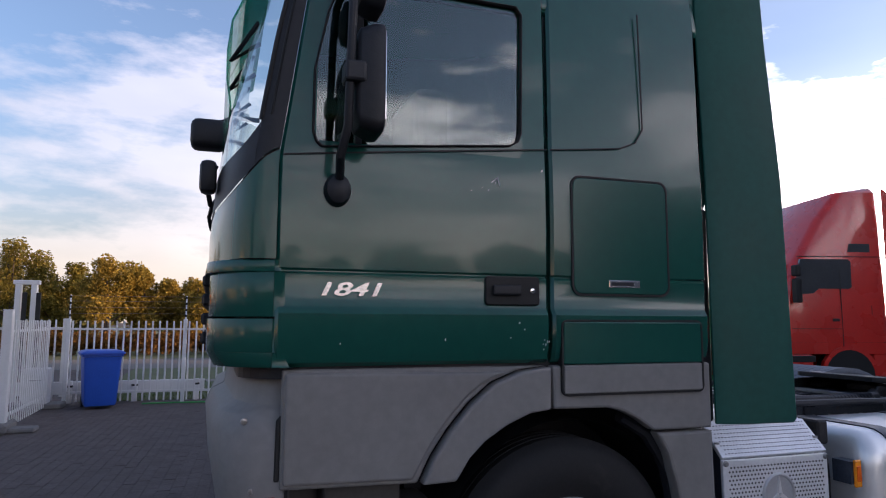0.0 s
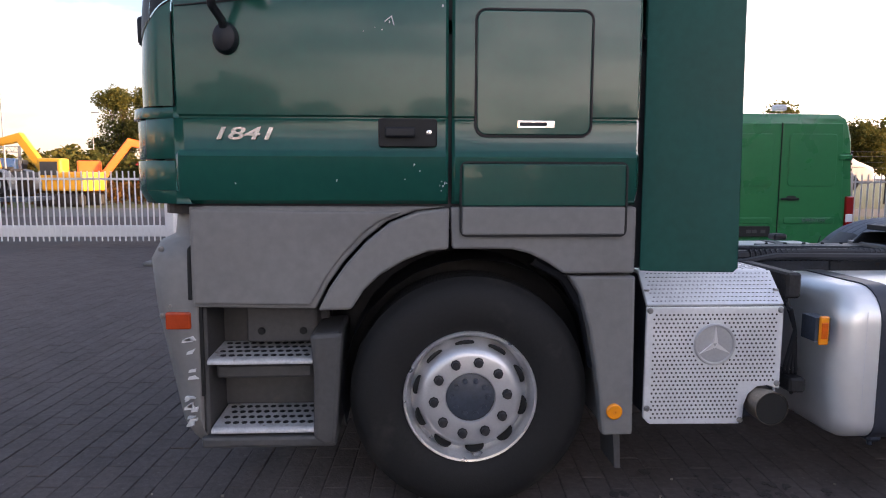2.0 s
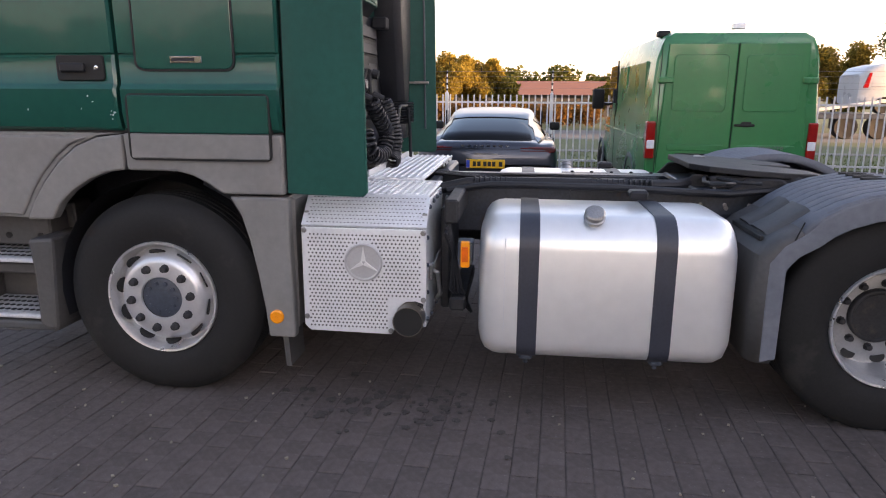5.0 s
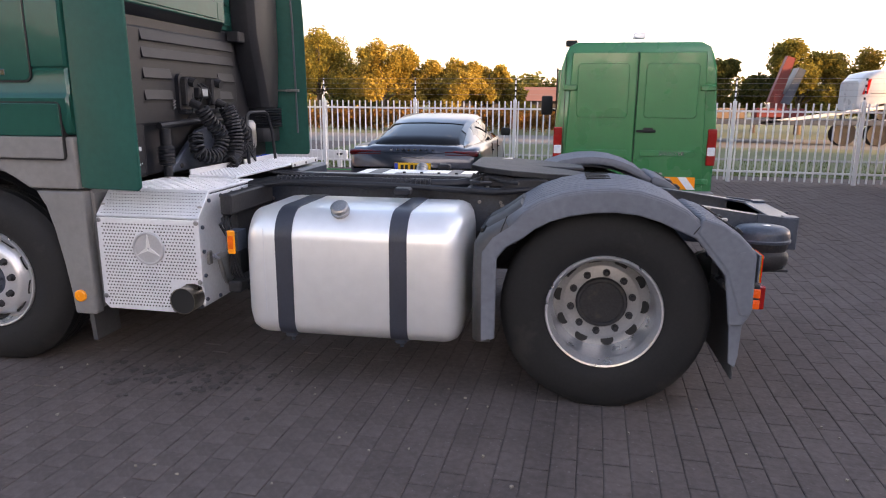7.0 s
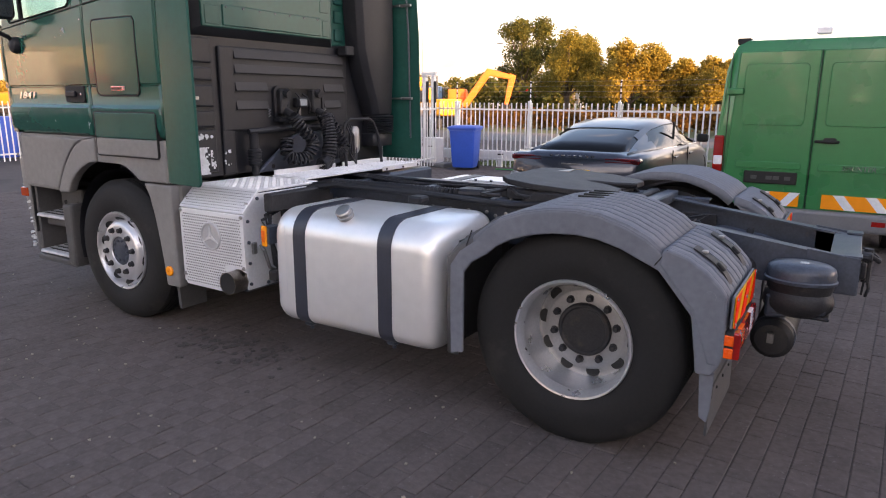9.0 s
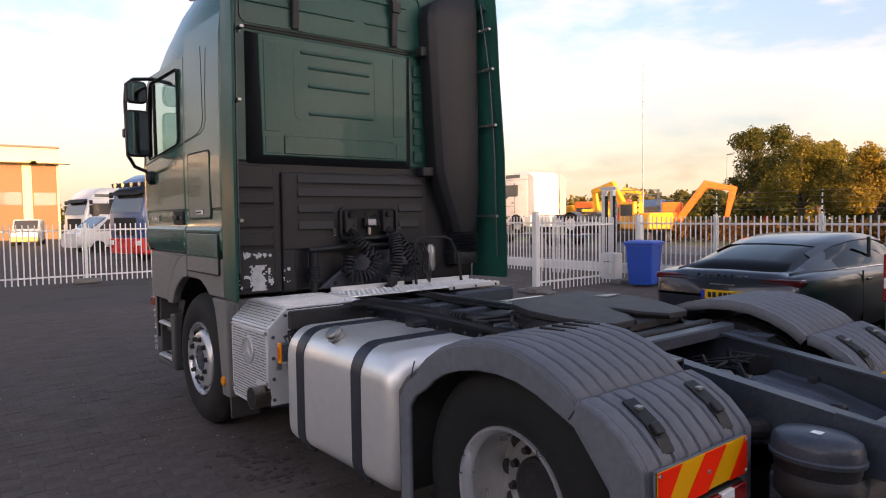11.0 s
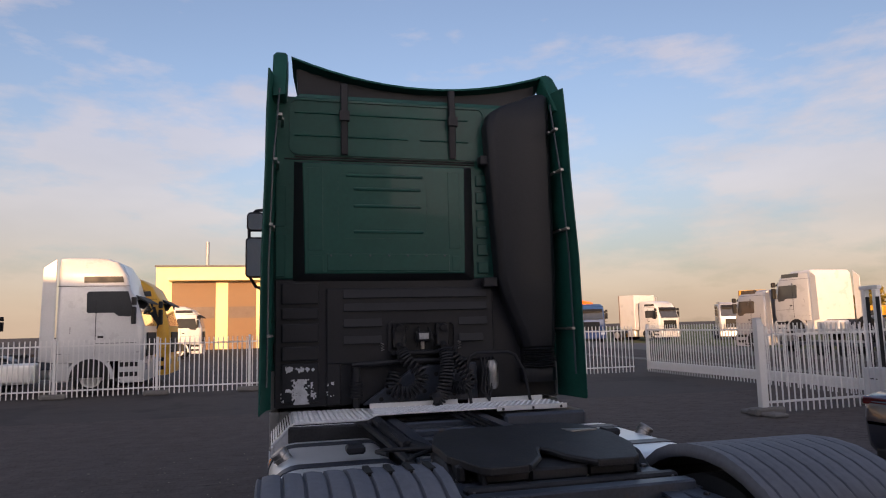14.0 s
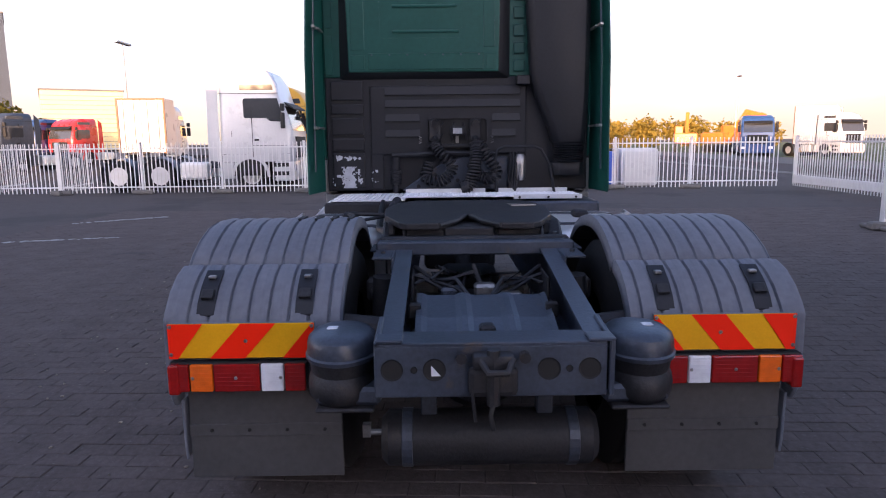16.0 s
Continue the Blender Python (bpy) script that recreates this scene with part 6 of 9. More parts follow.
for s in (-1, 1):
    guard = thing("mudguard", "ribbed grey plastic mudguard over a rear wheel", "mudguard")
    guard.parent = truck
    for k in ("label", "category"):
        del guard[k]
    guard["label"] = "ribbed grey plastic mudguard over a rear wheel"
    # the front rows get a darker grey than the rest of the guard
    for nm, pts, ribs, first, last in (("guard_front", OUT, (9, 9), 0, 4), ("guard_top", OUT, (6, 12), 4, 13), ("guard_tail", TAIL, (1, 5), 0, 6)):
        rows = []
        for j, (x, z) in enumerate(pts):
            if not first <= j <= last:
                continue
            a = Vector((pts[min(j + 1, len(pts) - 1)][0] - pts[max(j - 1, 0)][0], 0, pts[min(j + 1, len(pts) - 1)][1] - pts[max(j - 1, 0)][1])).normalized()
            nx, nz = -a.z, a.x
            row = [(x - nx * 0.05, s * 0.552, z - nz * 0.05)]
            for i in range(133):
                y, h = guard_y(i)
                h = h if ribs[0] <= j <= ribs[1] else 0.0
                edge = 0.02 if i in (0, 132) else 0.0
                if pts is OUT and y > 1.15:
                    edge = SHOULDER[min(j, 6)] * (1 - math.sqrt(max(0.0, 1 - ((y - 1.15) / 0.086) ** 2)))
                row.append((x - nx * (edge - h), s * y, z - nz * (edge - h)))
            drop = 0.06 if nm == "guard_tail" else 0.04 + SHOULDER[min(j, 6)]
            row.append((x - nx * drop, s * 1.238, z - nz * drop))
            rows.append(row)
        bm = loft(B(), rows, closed=False)
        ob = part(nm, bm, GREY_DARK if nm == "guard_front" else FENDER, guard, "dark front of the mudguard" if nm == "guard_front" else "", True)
        ob.data.set_sharp_from_angle(angle=radians(35))
        so = ob.modifiers.new("thick", "SOLIDIFY")
        so.thickness, so.offset = 0.006, -1
    # outer cheek of the guard
    inner = [(x + (3.64 - x) * 0.12 + SHOULDER[min(j, 6)] * 0.8, z + (0.49 - z) * 0.19) for j, (x, z) in enumerate(OUT)]
    shaped = [(x + SHOULDER[min(j, 6)] * (3.64 - x) / math.hypot(3.64 - x, 0.45), z - SHOULDER[min(j, 6)] * (0.45 if j > 1 else 0.0) / math.hypot(3.64 - x, 0.45)) for j, (x, z) in enumerate(OUT)]
    bm = prism(B(), shaped + [(4.30, 0.80), (4.33, 0.56), (4.33, 0.52), (4.30, 0.47), (4.235, 0.47), (4.225, 0.55), (4.20, 0.72)] + [(4.05, 0.90)] + inner[::-1][1:-1] + [(3.080, 0.32)], "y", s * 1.215, s * 1.238)
    part("guard_cheek", bevel(bm, 0.010, 3, 30), FENDER, guard)
    bm = prism(B(), TAIL + [(4.33, 0.52), (4.28, 0.52), (4.20, 0.75), (4.05, 0.93)], "y", s * 1.20, s * 1.244)
    part("tail_cheek", bevel(bm, 0.012, 2, 30), FENDER, guard)
    part("cheek_button", lathe(B(), [(0.025, s * 1.244), (0.025, s * 1.247), (0.012, s * 1.248)], (4.27, 0, 0.82), "y", 16), FENDER, guard)
    part("guard_joint", strip([(4.035, 0.925), (4.085, 0.995)], 0.006, s * 1.2385, -0.002 * s), SEAM, guard)
    for a, b in ((0.72, 0.86), (0.90, 1.10)):
        pad = loft(B(), [[(x - k * 0.6, s * y, z + k * 0.8) for y, k in ((a - 0.02, -0.006), (a, 0.012), (a + 0.02, 0.020), (b - 0.02, 0.020), (b, 0.012), (b + 0.02, -0.006))] for x, z in OUT[3:6]])
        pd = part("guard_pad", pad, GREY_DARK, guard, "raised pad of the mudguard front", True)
    # near-black strip along the front edge of the pads
    part("pad_strip", bevel(boxes((2.985, 3.005, min(s * .70, s * 1.12), max(s * .70, s * 1.12), 0.868, 0.892)), 0.003), SEAM, pd)
    part("guard_joint", strip([(3.10, 0.90), (3.13, 0.98)], 0.006, s * 1.2385, -0.002 * s), SEAM, guard)
    for y in (0.70, 1.08):
        pts = [(4.165, 0.984), (4.20, 0.964), (4.25, 0.932), (4.30, 0.882), (4.325, 0.84)]
        bm = loft(B(), [[(x, s * (y - 0.034), z + 0.002), (x, s * (y - 0.034), z + 0.010), (x, s * (y + 0.034), z + 0.010), (x, s * (y + 0.034), z + 0.002)] for x, z in pts])
        cl = part("guard_clip", bm, BLACK, guard, "black clip of the mudguard")
        boss = bevel(boxes((-0.022, 0.022, -0.024, 0.024, 0.0, 0.016)), 0.005, 2)
        boss.transform(Matrix.Translation((4.275, s * y, 0.915)) @ Matrix.Rotation(radians(42), 4, "Y"))
        part("clip_boss", boss, GREASE, cl)
        part("clip_rivet", bevel(boxes((4.195, 4.22, s * y - 0.015, s * y + 0.015, 0.968, 0.981)), 0.003), STEEL, cl)
    if s < 0:
        for y in (0.60, 0.68, 0.755, 0.835):
            part("guard_slot", bevel(boxes((3.53, 3.66, -y - 0.013, -y + 0.013, 1.128, 1.1425)), 0.002), SEAM, guard)
    part("guard_strip", bevel(prism(B(), [(4.245, 0.50), (4.31, 0.50), (4.305, 0.30), (4.295, 0.24), (4.262, 0.26)], "y", s * 1.192, s * 1.204), 0.003), FENDER, guard)
    mf = part("mud_flap", bevel(boxes((4.285, 4.297, min(s * .57, s * 1.18), max(s * .57, s * 1.18), 0.165, 0.56), (4.297, 4.307, min(s * .57, s * 1.18), max(s * .57, s * 1.18), 0.345, 0.395)), 0.003), GREY_DARK, guard, "dark grey mud flap")
    for k in range(4):
        part("bolt", lathe(B(), [(0.008, 0), (0.006, 0.006)], (4.307, s * (0.64 + 0.15 * k), 0.37), "x", 8), SEAM, mf)
    # tail lamp unit
    y0, y1 = 0.685, 1.215
    zz = 0.558 if s < 0 else 0.568
    lamp = part("tail_lamp", bevel(boxes((4.335, 4.375, min(s * y0, s * y1), max(s * y0, s * y1), zz, zz + 0.118)), 0.008, 2), SEAM, truck, "long red, amber and clear tail lamp")
    for a, b, mm, nm in ((1.135, 1.21, LENS_RED, "lens_red"), (1.045, 1.130, LENS_AMBER, "lens_amber"), (0.865, 1.04, LENS_RED, "lens_red"), (0.775, 0.86, LENS_WHITE, "lens_clear"), (0.69, 0.77, LENS_RED, "lens_red")):
        lens = part(nm, bevel(boxes((4.372, 4.392, min(s * a, s * b), max(s * a, s * b), zz + 0.005, zz + 0.113)), 0.005, 2), mm, lamp)
        for k in range(1, 6):
            part("lens_rib", bevel(boxes((4.392, 4.3932, min(s * a, s * b) + 0.006, max(s * a, s * b) - 0.006, zz + 0.012 + 0.0165 * k, zz + 0.0145 + 0.0165 * k)), 0.0005), mm, lens)
    for a in (1.12, 0.955, 0.785):
        part("screw", lathe(B(), [(0.007, 0), (0.005, 0.004)], (4.392, s * a, zz + 0.06), "x", 8), STEEL, lamp)
    sl = part("side_lamp", bevel(boxes((4.30, 4.40, min(s * 1.17, s * 1.212), max(s * 1.17, s * 1.212), 0.553, 0.673)), 0.008, 2), LENS_RED, truck, "red end of the tail lamp")
    for z in (0.557, 0.613):
        part("lens_amber", bevel(boxes((4.32, 4.375, min(s * 1.212, s * 1.222), max(s * 1.212, s * 1.222), z, z + 0.046)), 0.004), LAMP_ORANGE, sl)
    # striped marker board
    y0, y1 = (0.655, 1.21) if s < 0 else (0.64, 1.185)
    z0, z1 = (0.69, 0.826) if s < 0 else (0.70, 0.84)
    mb = part("marker_board", bevel(boxes((4.364, 4.368, min(s * y0, s * y1), max(s * y0, s * y1), z0, z1)), 0.002), MARK_YELLOW, truck, "yellow and red striped rear marker board")
    # plate added so the yellow back stays hidden in the side view
    part("board_back", bevel(boxes((4.352, 4.3625, min(s * y0, s * y1) - 0.003, max(s * y0, s * y1) + 0.003, z0 - 0.002, z1 + 0.002)), 0.002), FENDER, mb, "grey plate behind the marker board")
    Wd, Hh = y1 - y0, z1 - z0
    for quad in ([(0, 0), (0.06, 0), (0.24, 1), (0, 1)], [(0.28, 0), (0.52, 0), (0.74, 1), (0.50, 1)], [(0.78, 0), (1, 0), (1, 1), (0.985, 1)]):
        u = lambda q: -(y1 - Wd * q) if s < 0 else y1 - Wd * q
        part("stripe", prism(B(), [(u(a), z0 + Hh * b) for a, b in quad], "x", 4.370, 4.3725), MARK_RED, mb, "red stripe")
    for a, b in ((0.015, 0.12), (0.015, 0.92), (0.985, 0.08), (0.985, 0.92), (0.53, 0.5)):
        yy = s * (y1 - Wd * a)
        part("screw", lathe(B(), [(0.008, 0), (0.006, 0.004)], (4.3725, yy, z0 + Hh * b), "x", 8), STEEL, mb)

# ---- mirrors and small cab fittings ----
for s in (-1, 1):
    arm = tube(B(), [(-1.02, s * 1.235, 2.03), (-1.02, s * 1.27, 2.08), (-1.035, s * 1.36, 2.12), (-1.02, s * 1.42, 2.22), (-1.01, s * 1.43, 2.7), (-1.0, s * 1.42, 2.86), (-0.99, s * 1.36, 2.91), (-0.98, s * 1.18, 2.93)], 0.017, 10)
    mir = part("mirror_arm", arm, BLACK, truck, "black tube arm of the door mirrors", True)
    bm = tube(B(), [(-1.02, s * 1.20, 2.02), (-1.02, s * 1.225, 2.02), (-1.02, s * 1.255, 2.02), (-1.02, s * 1.27, 2.02)], [0.050, 0.053, 0.044, 0.02], 18)
    for v in bm.verts:
        v.co.z = 2.02 + (v.co.z - 2.02) * 1.25
    part("mirror_foot", bm, BLACK, mir, "", True)
    for z0, z1, w in ((2.20, 2.62, 0.20), (2.68, 2.88, 0.18)):
        rings = []
        for d, k in ((-0.10, 0.06), (-0.085, 0.02), (-0.03, 0.0), (0.0, 0.0), (0.006, 0.012)):
            rings.append([(-0.945 + d + 0.05, s * (1.36 - 0.0) + s * y, z) for y, z in rrect(-w / 2 + k * 0.6, w / 2 - k * 0.6, z0 + k, z1 - k, 0.045)])
        hs = part("mirror_housing", bevel(loft(B(), rings), 0.004), BLACK, mir, "black mirror housing", True)
        part("mirror_glass", prism(B(), [(s * 1.36 + y, z) for y, z in rrect(-w / 2 + 0.014, w / 2 - 0.014, z0 + 0.018, z1 - 0.018, 0.035)], "x", -0.889, -0.886), MIRROR, hs, "mirror glass")
    part("mirror_clamp", bevel(boxes((-1.04, -0.96, min(s * 1.37, s * 1.46), max(s * 1.37, s * 1.46), 2.38, 2.46)), 0.012, 2), BLACK, mir)
# kerb mirror on the far front corner, wiper fitting
bm = bevel(boxes((-1.66, -1.42, 1.04, 1.24, 2.72, 2.93)), 0.05, 3)
km = part("front_mirror", bm, BLACK, truck, "black front mirror on a short arm", True)
part("mirror_stay", tube(B(), [(-1.20, 1.08, 2.95), (-1.34, 1.10, 2.96), (-1.50, 1.12, 2.91)], 0.018, 8), BLACK, km)
part("mirror_stay", tube(B(), [(-1.25, 1.08, 2.76), (-1.38, 1.10, 2.78), (-1.48, 1.12, 2.80)], 0.014, 8), BLACK, km)
bm = bevel(boxes((-1.535, -1.465, -0.82, -0.70, 2.06, 2.20)), 0.025, 2)
part("washer_lamp", bm, BLACK, truck, "small black wiper fitting on the cowl", True)
bm = tube(B(), [(-0.30, -1.03, 3.50), (-0.30, -1.04, 3.56)], [0.03, 0.03], 10)
lathe(bm, [(0.032, 0), (0.036, 0.02), (0.032, 0.05), (0.014, 0.06)], (-0.30, -1.04, 3.56), "z", 14)
part("roof_beacon", bm, STEEL, truck, "small metal roof lamp", True)

# ---- fence, gate, bin ----
PALE = bevel(box(B(), -0.016, 0.016, -0.007, 0.007, 0.04, 1.58), 0.003)
PALE_ME = bpy.data.meshes.new("pale")
PALE.to_mesh(PALE_ME)
PALE.free()
PALE_ME.materials.append(WHITE_FENCE)


def fence_panel(x0, y0, x1, y1, feet=True, rod=False, group="yard fence"):
    d = Vector((x1 - x0, y1 - y0, 0))
    n = d.length
    turn = math.degrees(math.atan2(d.y, d.x))
    lab = "white steel palisade panel on a concrete foot" if feet else "white steel palisade panel with striped wire post"
    f = thing("fence_panel", lab, "fence", group, (x0, y0, GZ), turn)
    part("post", bevel(box(B(), -0.035, 0.035, -0.035, 0.035, 0.02 if feet else 0, 1.62), 0.006), WHITE_FENCE, f)
    for z in (0.22, 1.42):
        part("rail", bevel(box(B(), 0.035, n - 0.035, -0.022, 0.018, z - 0.02, z + 0.02), 0.004), WHITE_FENCE, f)
    k = int((n - 0.16) / 0.128)
    for j in range(k + 1):
        shared("pale", PALE_ME, f, pose(0.08 + (n - 0.16) * j / k, -0.03, 0))
    if feet:
        part("foot", bevel(box(B(), -0.33, 0.33, -0.11, 0.11, 0.0, 0.14), 0.03), CONCRETE, f, "grey concrete foot block")
    if rod:
        r = part("wire_post", cyl(B(), (0, 0.03, 1.2), (0, 0.03, 2.08), 0.014, 0.014, 8), WHITE_FENCE, f)
        for q in range(7):
            part("insulator", cyl(B(), (0, 0.03, 1.30 + q * 0.12), (0, 0.03, 1.345 + q * 0.12), 0.021, 0.021, 8), SEAM, r, "black insulator")
        for z in (1.72, 1.84, 1.96, 2.06):
            part("wire", cyl(B(), (0, 0.03, z), (n, 0.03, z), 0.0022, 0.0022, 5), STEEL, r)
    return f


LEFT_Y = [-14.4, -12.0, -9.45, -6.95, -4.35, -1.85, 0.6, 3.1, 5.4, 7.8, 10.6]
for a, b in zip(LEFT_Y, LEFT_Y[1:]):
    fence_panel(-14.2, a, -14.2, b)
fence_panel(-14.2, -14.4, -16.7, -14.6)
fence_panel(-14.2, -12.05, -16.7, -12.3)


def rear_y(x):
    return 10.75 - (x + 4.3) * 0.075


RX_ = [-4.1, -2.0, 0.2, 2.45, 4.65, 6.88, 9.2, 11.5, 13.8, 16.1, 18.4]
for a, b in zip(RX_, RX_[1:]):
    fence_panel(a, rear_y(a), b, rear_y(b), False, True)
fence_panel(-4.25, 7.42, -4.3, 10.1, True)
tall = thing("gate_post", "tall white square gate post on a concrete slab", "gate post", at=(-4.25, 7.35, GZ))
part("post", bevel(box(B(), -0.06, 0.06, -0.06, 0.06, 0.05, 1.72), 0.008), WHITE_FENCE, tall)
part("post_cap", bevel(box(B(), -0.065, 0.065, -0.065, 0.065, 1.72, 1.735), 0.006), WHITE_FENCE, tall)
part("slab", bevel(box(B(), -0.45, 0.45, -0.15, 0.15, 0, 0.07), 0.02), CONCRETE, tall)

# sliding gate with its guide posts and drive box
gate = thing("sliding_gate", "long white sliding gate with a heavy bottom beam", "gate", at=(-14.0, 11.0, GZ))
GL = 12.4
part("beam", bevel(box(B(), 0, GL, -0.06, 0.06, 0.16, 0.40), 0.01), WHITE_FENCE, gate)
part("rail", bevel(box(B(), 0, 9.8, -0.03, 0.03, 1.40, 1.45), 0.006), WHITE_FENCE, gate)
for x in (0.0, 9.8):
    part("stile", bevel(box(B(), x - 0.04, x + 0.04, -0.05, 0.05, 0.12, 1.62), 0.006), WHITE_FENCE, gate)
for k in range(77):
    shared("pale", PALE_ME, gate, pose(0.07 + k * 0.126, -0.066, 0.02))
for k in range(3):
    sp = part("support", bevel(box(B(), 9.9 + k * 1.15, 10.0 + k * 1.15, -0.16, -0.07, 0, 0.42), 0.008), WHITE_FENCE, gate)
    part("support_band", boxes((9.895 + k * 1.15, 10.005 + k * 1.15, -0.165, -0.065, 0.30, 0.34)), SEAM, sp)
guide = thing("gate_guide", "white twin guide post with black brushes", "gate guide", at=(-4.8, 10.55, GZ))
for x in (-0.13, 0.13):
    part("upright", bevel(box(B(), x - 0.05, x + 0.05, -0.06, 0.06, 0, 2.25), 0.01), WHITE_FENCE, guide)
part("head", bevel(box(B(), -0.22, 0.22, -0.06, 0.06, 2.25, 2.33), 0.01), WHITE_FENCE, guide)
for x in (-0.02, 0.21):
    part("brush", bevel(box(B(), x - 0.03, x + 0.05, -0.09, -0.06, 0.7, 2.1), 0.008), SEAM, guide)
drive = thing("gate_drive", "white steel gate drive cabinet", "cabinet", at=(-4.45, 10.2, GZ))
part("body", bevel(box(B(), -0.2, 0.2, -0.16, 0.16, 0.08, 0.72), 0.02, 2), WHITE_FENCE, drive)
part("plinth", bevel(box(B(), -0.45, 0.45, -0.25, 0.22, 0, 0.1), 0.02), CONCRETE, drive)
part("vent", boxes((-0.1, 0.1, -0.163, -0.16, 0.5, 0.52)), SEAM, drive)

BLUE = mat("blue bin plastic", (0.012, 0.075, 0.42), 0.42, var=0.08, scale=4, bump=0.04, bscale=90)
bin_ = thing("wheelie_bin", "blue plastic wheelie bin with closed lid", "bin", at=(-3.4, 10.0, GZ), turn=14)
rings = []
for z, hx, hy in ((0.06, 0.25, 0.26), (0.12, 0.265, 0.28), (0.93, 0.31, 0.35), (0.94, 0.335, 0.37), (0.98, 0.335, 0.37)):
    rings.append([(x, y, z) for x, y in rrect(-hx, hx, -hy, hy, 0.05)])
part("body", loft(B(), rings), BLUE, bin_, "", True)
rings = [[(x, y, z) for x, y in rrect(-hx, hx, -hy - 0.02, hy, 0.05)] for z, hx, hy in ((0.98, 0.36, 0.385), (1.005, 0.36, 0.385), (1.03, 0.33, 0.35), (1.05, 0.26, 0.27))]
part("lid", loft(B(), rings), BLUE, bin_, "", True)
for s in (-1, 1):
    part("wheel", lathe(B(), [(0.10, -0.025), (0.10, 0.025), (0.06, 0.03)], (s * 0.25, 0.26, 0.10), "x", 18), RUBBER, bin_)
part("grip", tube(B(), [(-0.25, 0.36, 0.96), (-0.25, 0.41, 0.97), (0.25, 0.41, 0.97), (0.25, 0.36, 0.96)], 0.014, 8), BLUE, bin_)
hose_pts = [(-2.7 + 0.45 * k, 10.25 + 0.05 * math.sin(k * 1.7), GZ + 0.02) for k in range(12)]
hs = thing("garden_hose", "green garden hose lying along the fence", "hose")
part("hose", tube(B(), hose_pts, 0.014, 6), plain("green hose", (0.02, 0.28, 0.06), 0.5), hs)


# ---- panel van ----
VGREEN = mat("bright green van paint", (0.007, 0.170, 0.052), 0.28, coat=0.35, var=0.06, scale=2, bump=0.02, bscale=3, rvar=0.05)
VGREY = mat("grey bumper plastic", (0.16, 0.16, 0.165), 0.55, var=0.1, scale=6, bump=0.06, bscale=120)
van = thing("panel_van", "bright green panel van parked with its rear doors closed", "van", at=(4.29, 3.94, GZ + 0.07))


def van_ring(y, hw, z0, z1, t=0.10, r=0.14):
    """One cross section; the sides lean in towards the roof."""
    zm = z0 + (z1 - z0) * 0.42
    L = [(-hw + 0.02, z0), (-hw, z0 + 0.08), (-hw, zm), (-hw + t * 0.55, z1 - 0.30), (-hw + t, z1 - r), (-hw + t + 0.04, z1 - 0.05), (-hw + t + r, z1)]
    pts = L + [(-x, z) for x, z in L[::-1]]
    return [(x, y, z) for x, z in pts]


rings = [van_ring(0.0, 0.935, 0.42, 2.19), van_ring(0.02, 0.955, 0.40, 2.22), van_ring(0.3, 0.96, 0.38, 2.25), van_ring(3.3, 0.96, 0.38, 2.27), van_ring(3.75, 0.95, 0.38, 2.20, 0.14), van_ring(4.25, 0.93, 0.38, 1.62, 0.2), van_ring(4.45, 0.92, 0.38, 1.30, 0.1), van_ring(5.2, 0.86, 0.40, 1.05, 0.1), van_ring(5.35, 0.80, 0.45, 0.85, 0.08)]
part("body", loft(B(), rings), VGREEN, van, "", True)
for s, x0, x1 in ((-1, -0.845, -0.006), (1, 0.006, 0.845)):
    o = [(x0, 0.46), (x1, 0.46), (x1, 2.11), (x0 + (0.07 if s < 0 else 0), 2.11)] if s < 0 else [(x0, 0.46), (x1, 0.46), (x1 - 0.07, 2.11), (x0, 2.11)]
    dr = part("rear_door", bevel(prism(B(), o, "y", 0.02, -0.022), 0.012, 2), VGREEN, van, "green rear door")
    wx0, wx1 = (x0 + 0.14, x1 - 0.09) if s < 0 else (x0 + 0.09, x1 - 0.14)
    part("door_field", bevel(prism(B(), rrect(wx0, wx1, 1.34, 1.98, 0.05), "y", -0.018, -0.032), 0.010, 2), VGREEN, dr)
    part("door_field", bevel(prism(B(), rrect(wx0 - 0.02, wx1 + 0.02, 0.88, 0.955, 0.02), "y", -0.018, -0.034), 0.010, 2), VGREEN, dr)
    part("door_seam", boxes((x0 - 0.006, x0, -0.0225, -0.01, 0.46, 2.11)), SEAM, dr)
    for z in (0.55, 1.66):
        part("hinge", bevel(boxes((s * 0.80 - 0.075, s * 0.80 + 0.10, -0.05, -0.02, z, z + 0.07)), 0.012), VGREEN, dr)
hd = part("handle", bevel(boxes((0.02, 0.25, -0.06, -0.022, 1.17, 1.20)), 0.01), SEAM, van, "black rear door handle")
part("handle_dish", bevel(prism(B(), rrect(0.10, 0.22, 1.165, 1.225, 0.02), "y", -0.02, -0.028), 0.004), SEAM, hd)
words("model_name", "SPRINTER", 0.07, pose(0.45, -0.036, 0.917, 90, 0, 0), CHROME, van, 0.003, 0.1)
pl = part("number_plate", bevel(boxes((-0.62, -0.10, -0.05, -0.02, 0.72, 0.85)), 0.006), SEAM, van, "dark number plate holder")
for x in (-0.55, -0.40, -0.33, -0.22):
    part("plate_bar", boxes((x, x + 0.06, -0.053, -0.05, 0.765, 0.805)), GREY_DARK, pl)
for s in (-1, 1):
    tl = part("tail_lamp", bevel(boxes((min(s * .86, s * .965), max(s * .86, s * .965), -0.03, 0.10, 0.78, 1.22)), 0.015, 2), LENS_RED, van, "red and clear tail lamp")
    part("lens_clear", bevel(boxes((min(s * .865, s * .955), max(s * .865, s * .955), -0.036, -0.02, 0.90, 1.0)), 0.006), LENS_WHITE, tl)
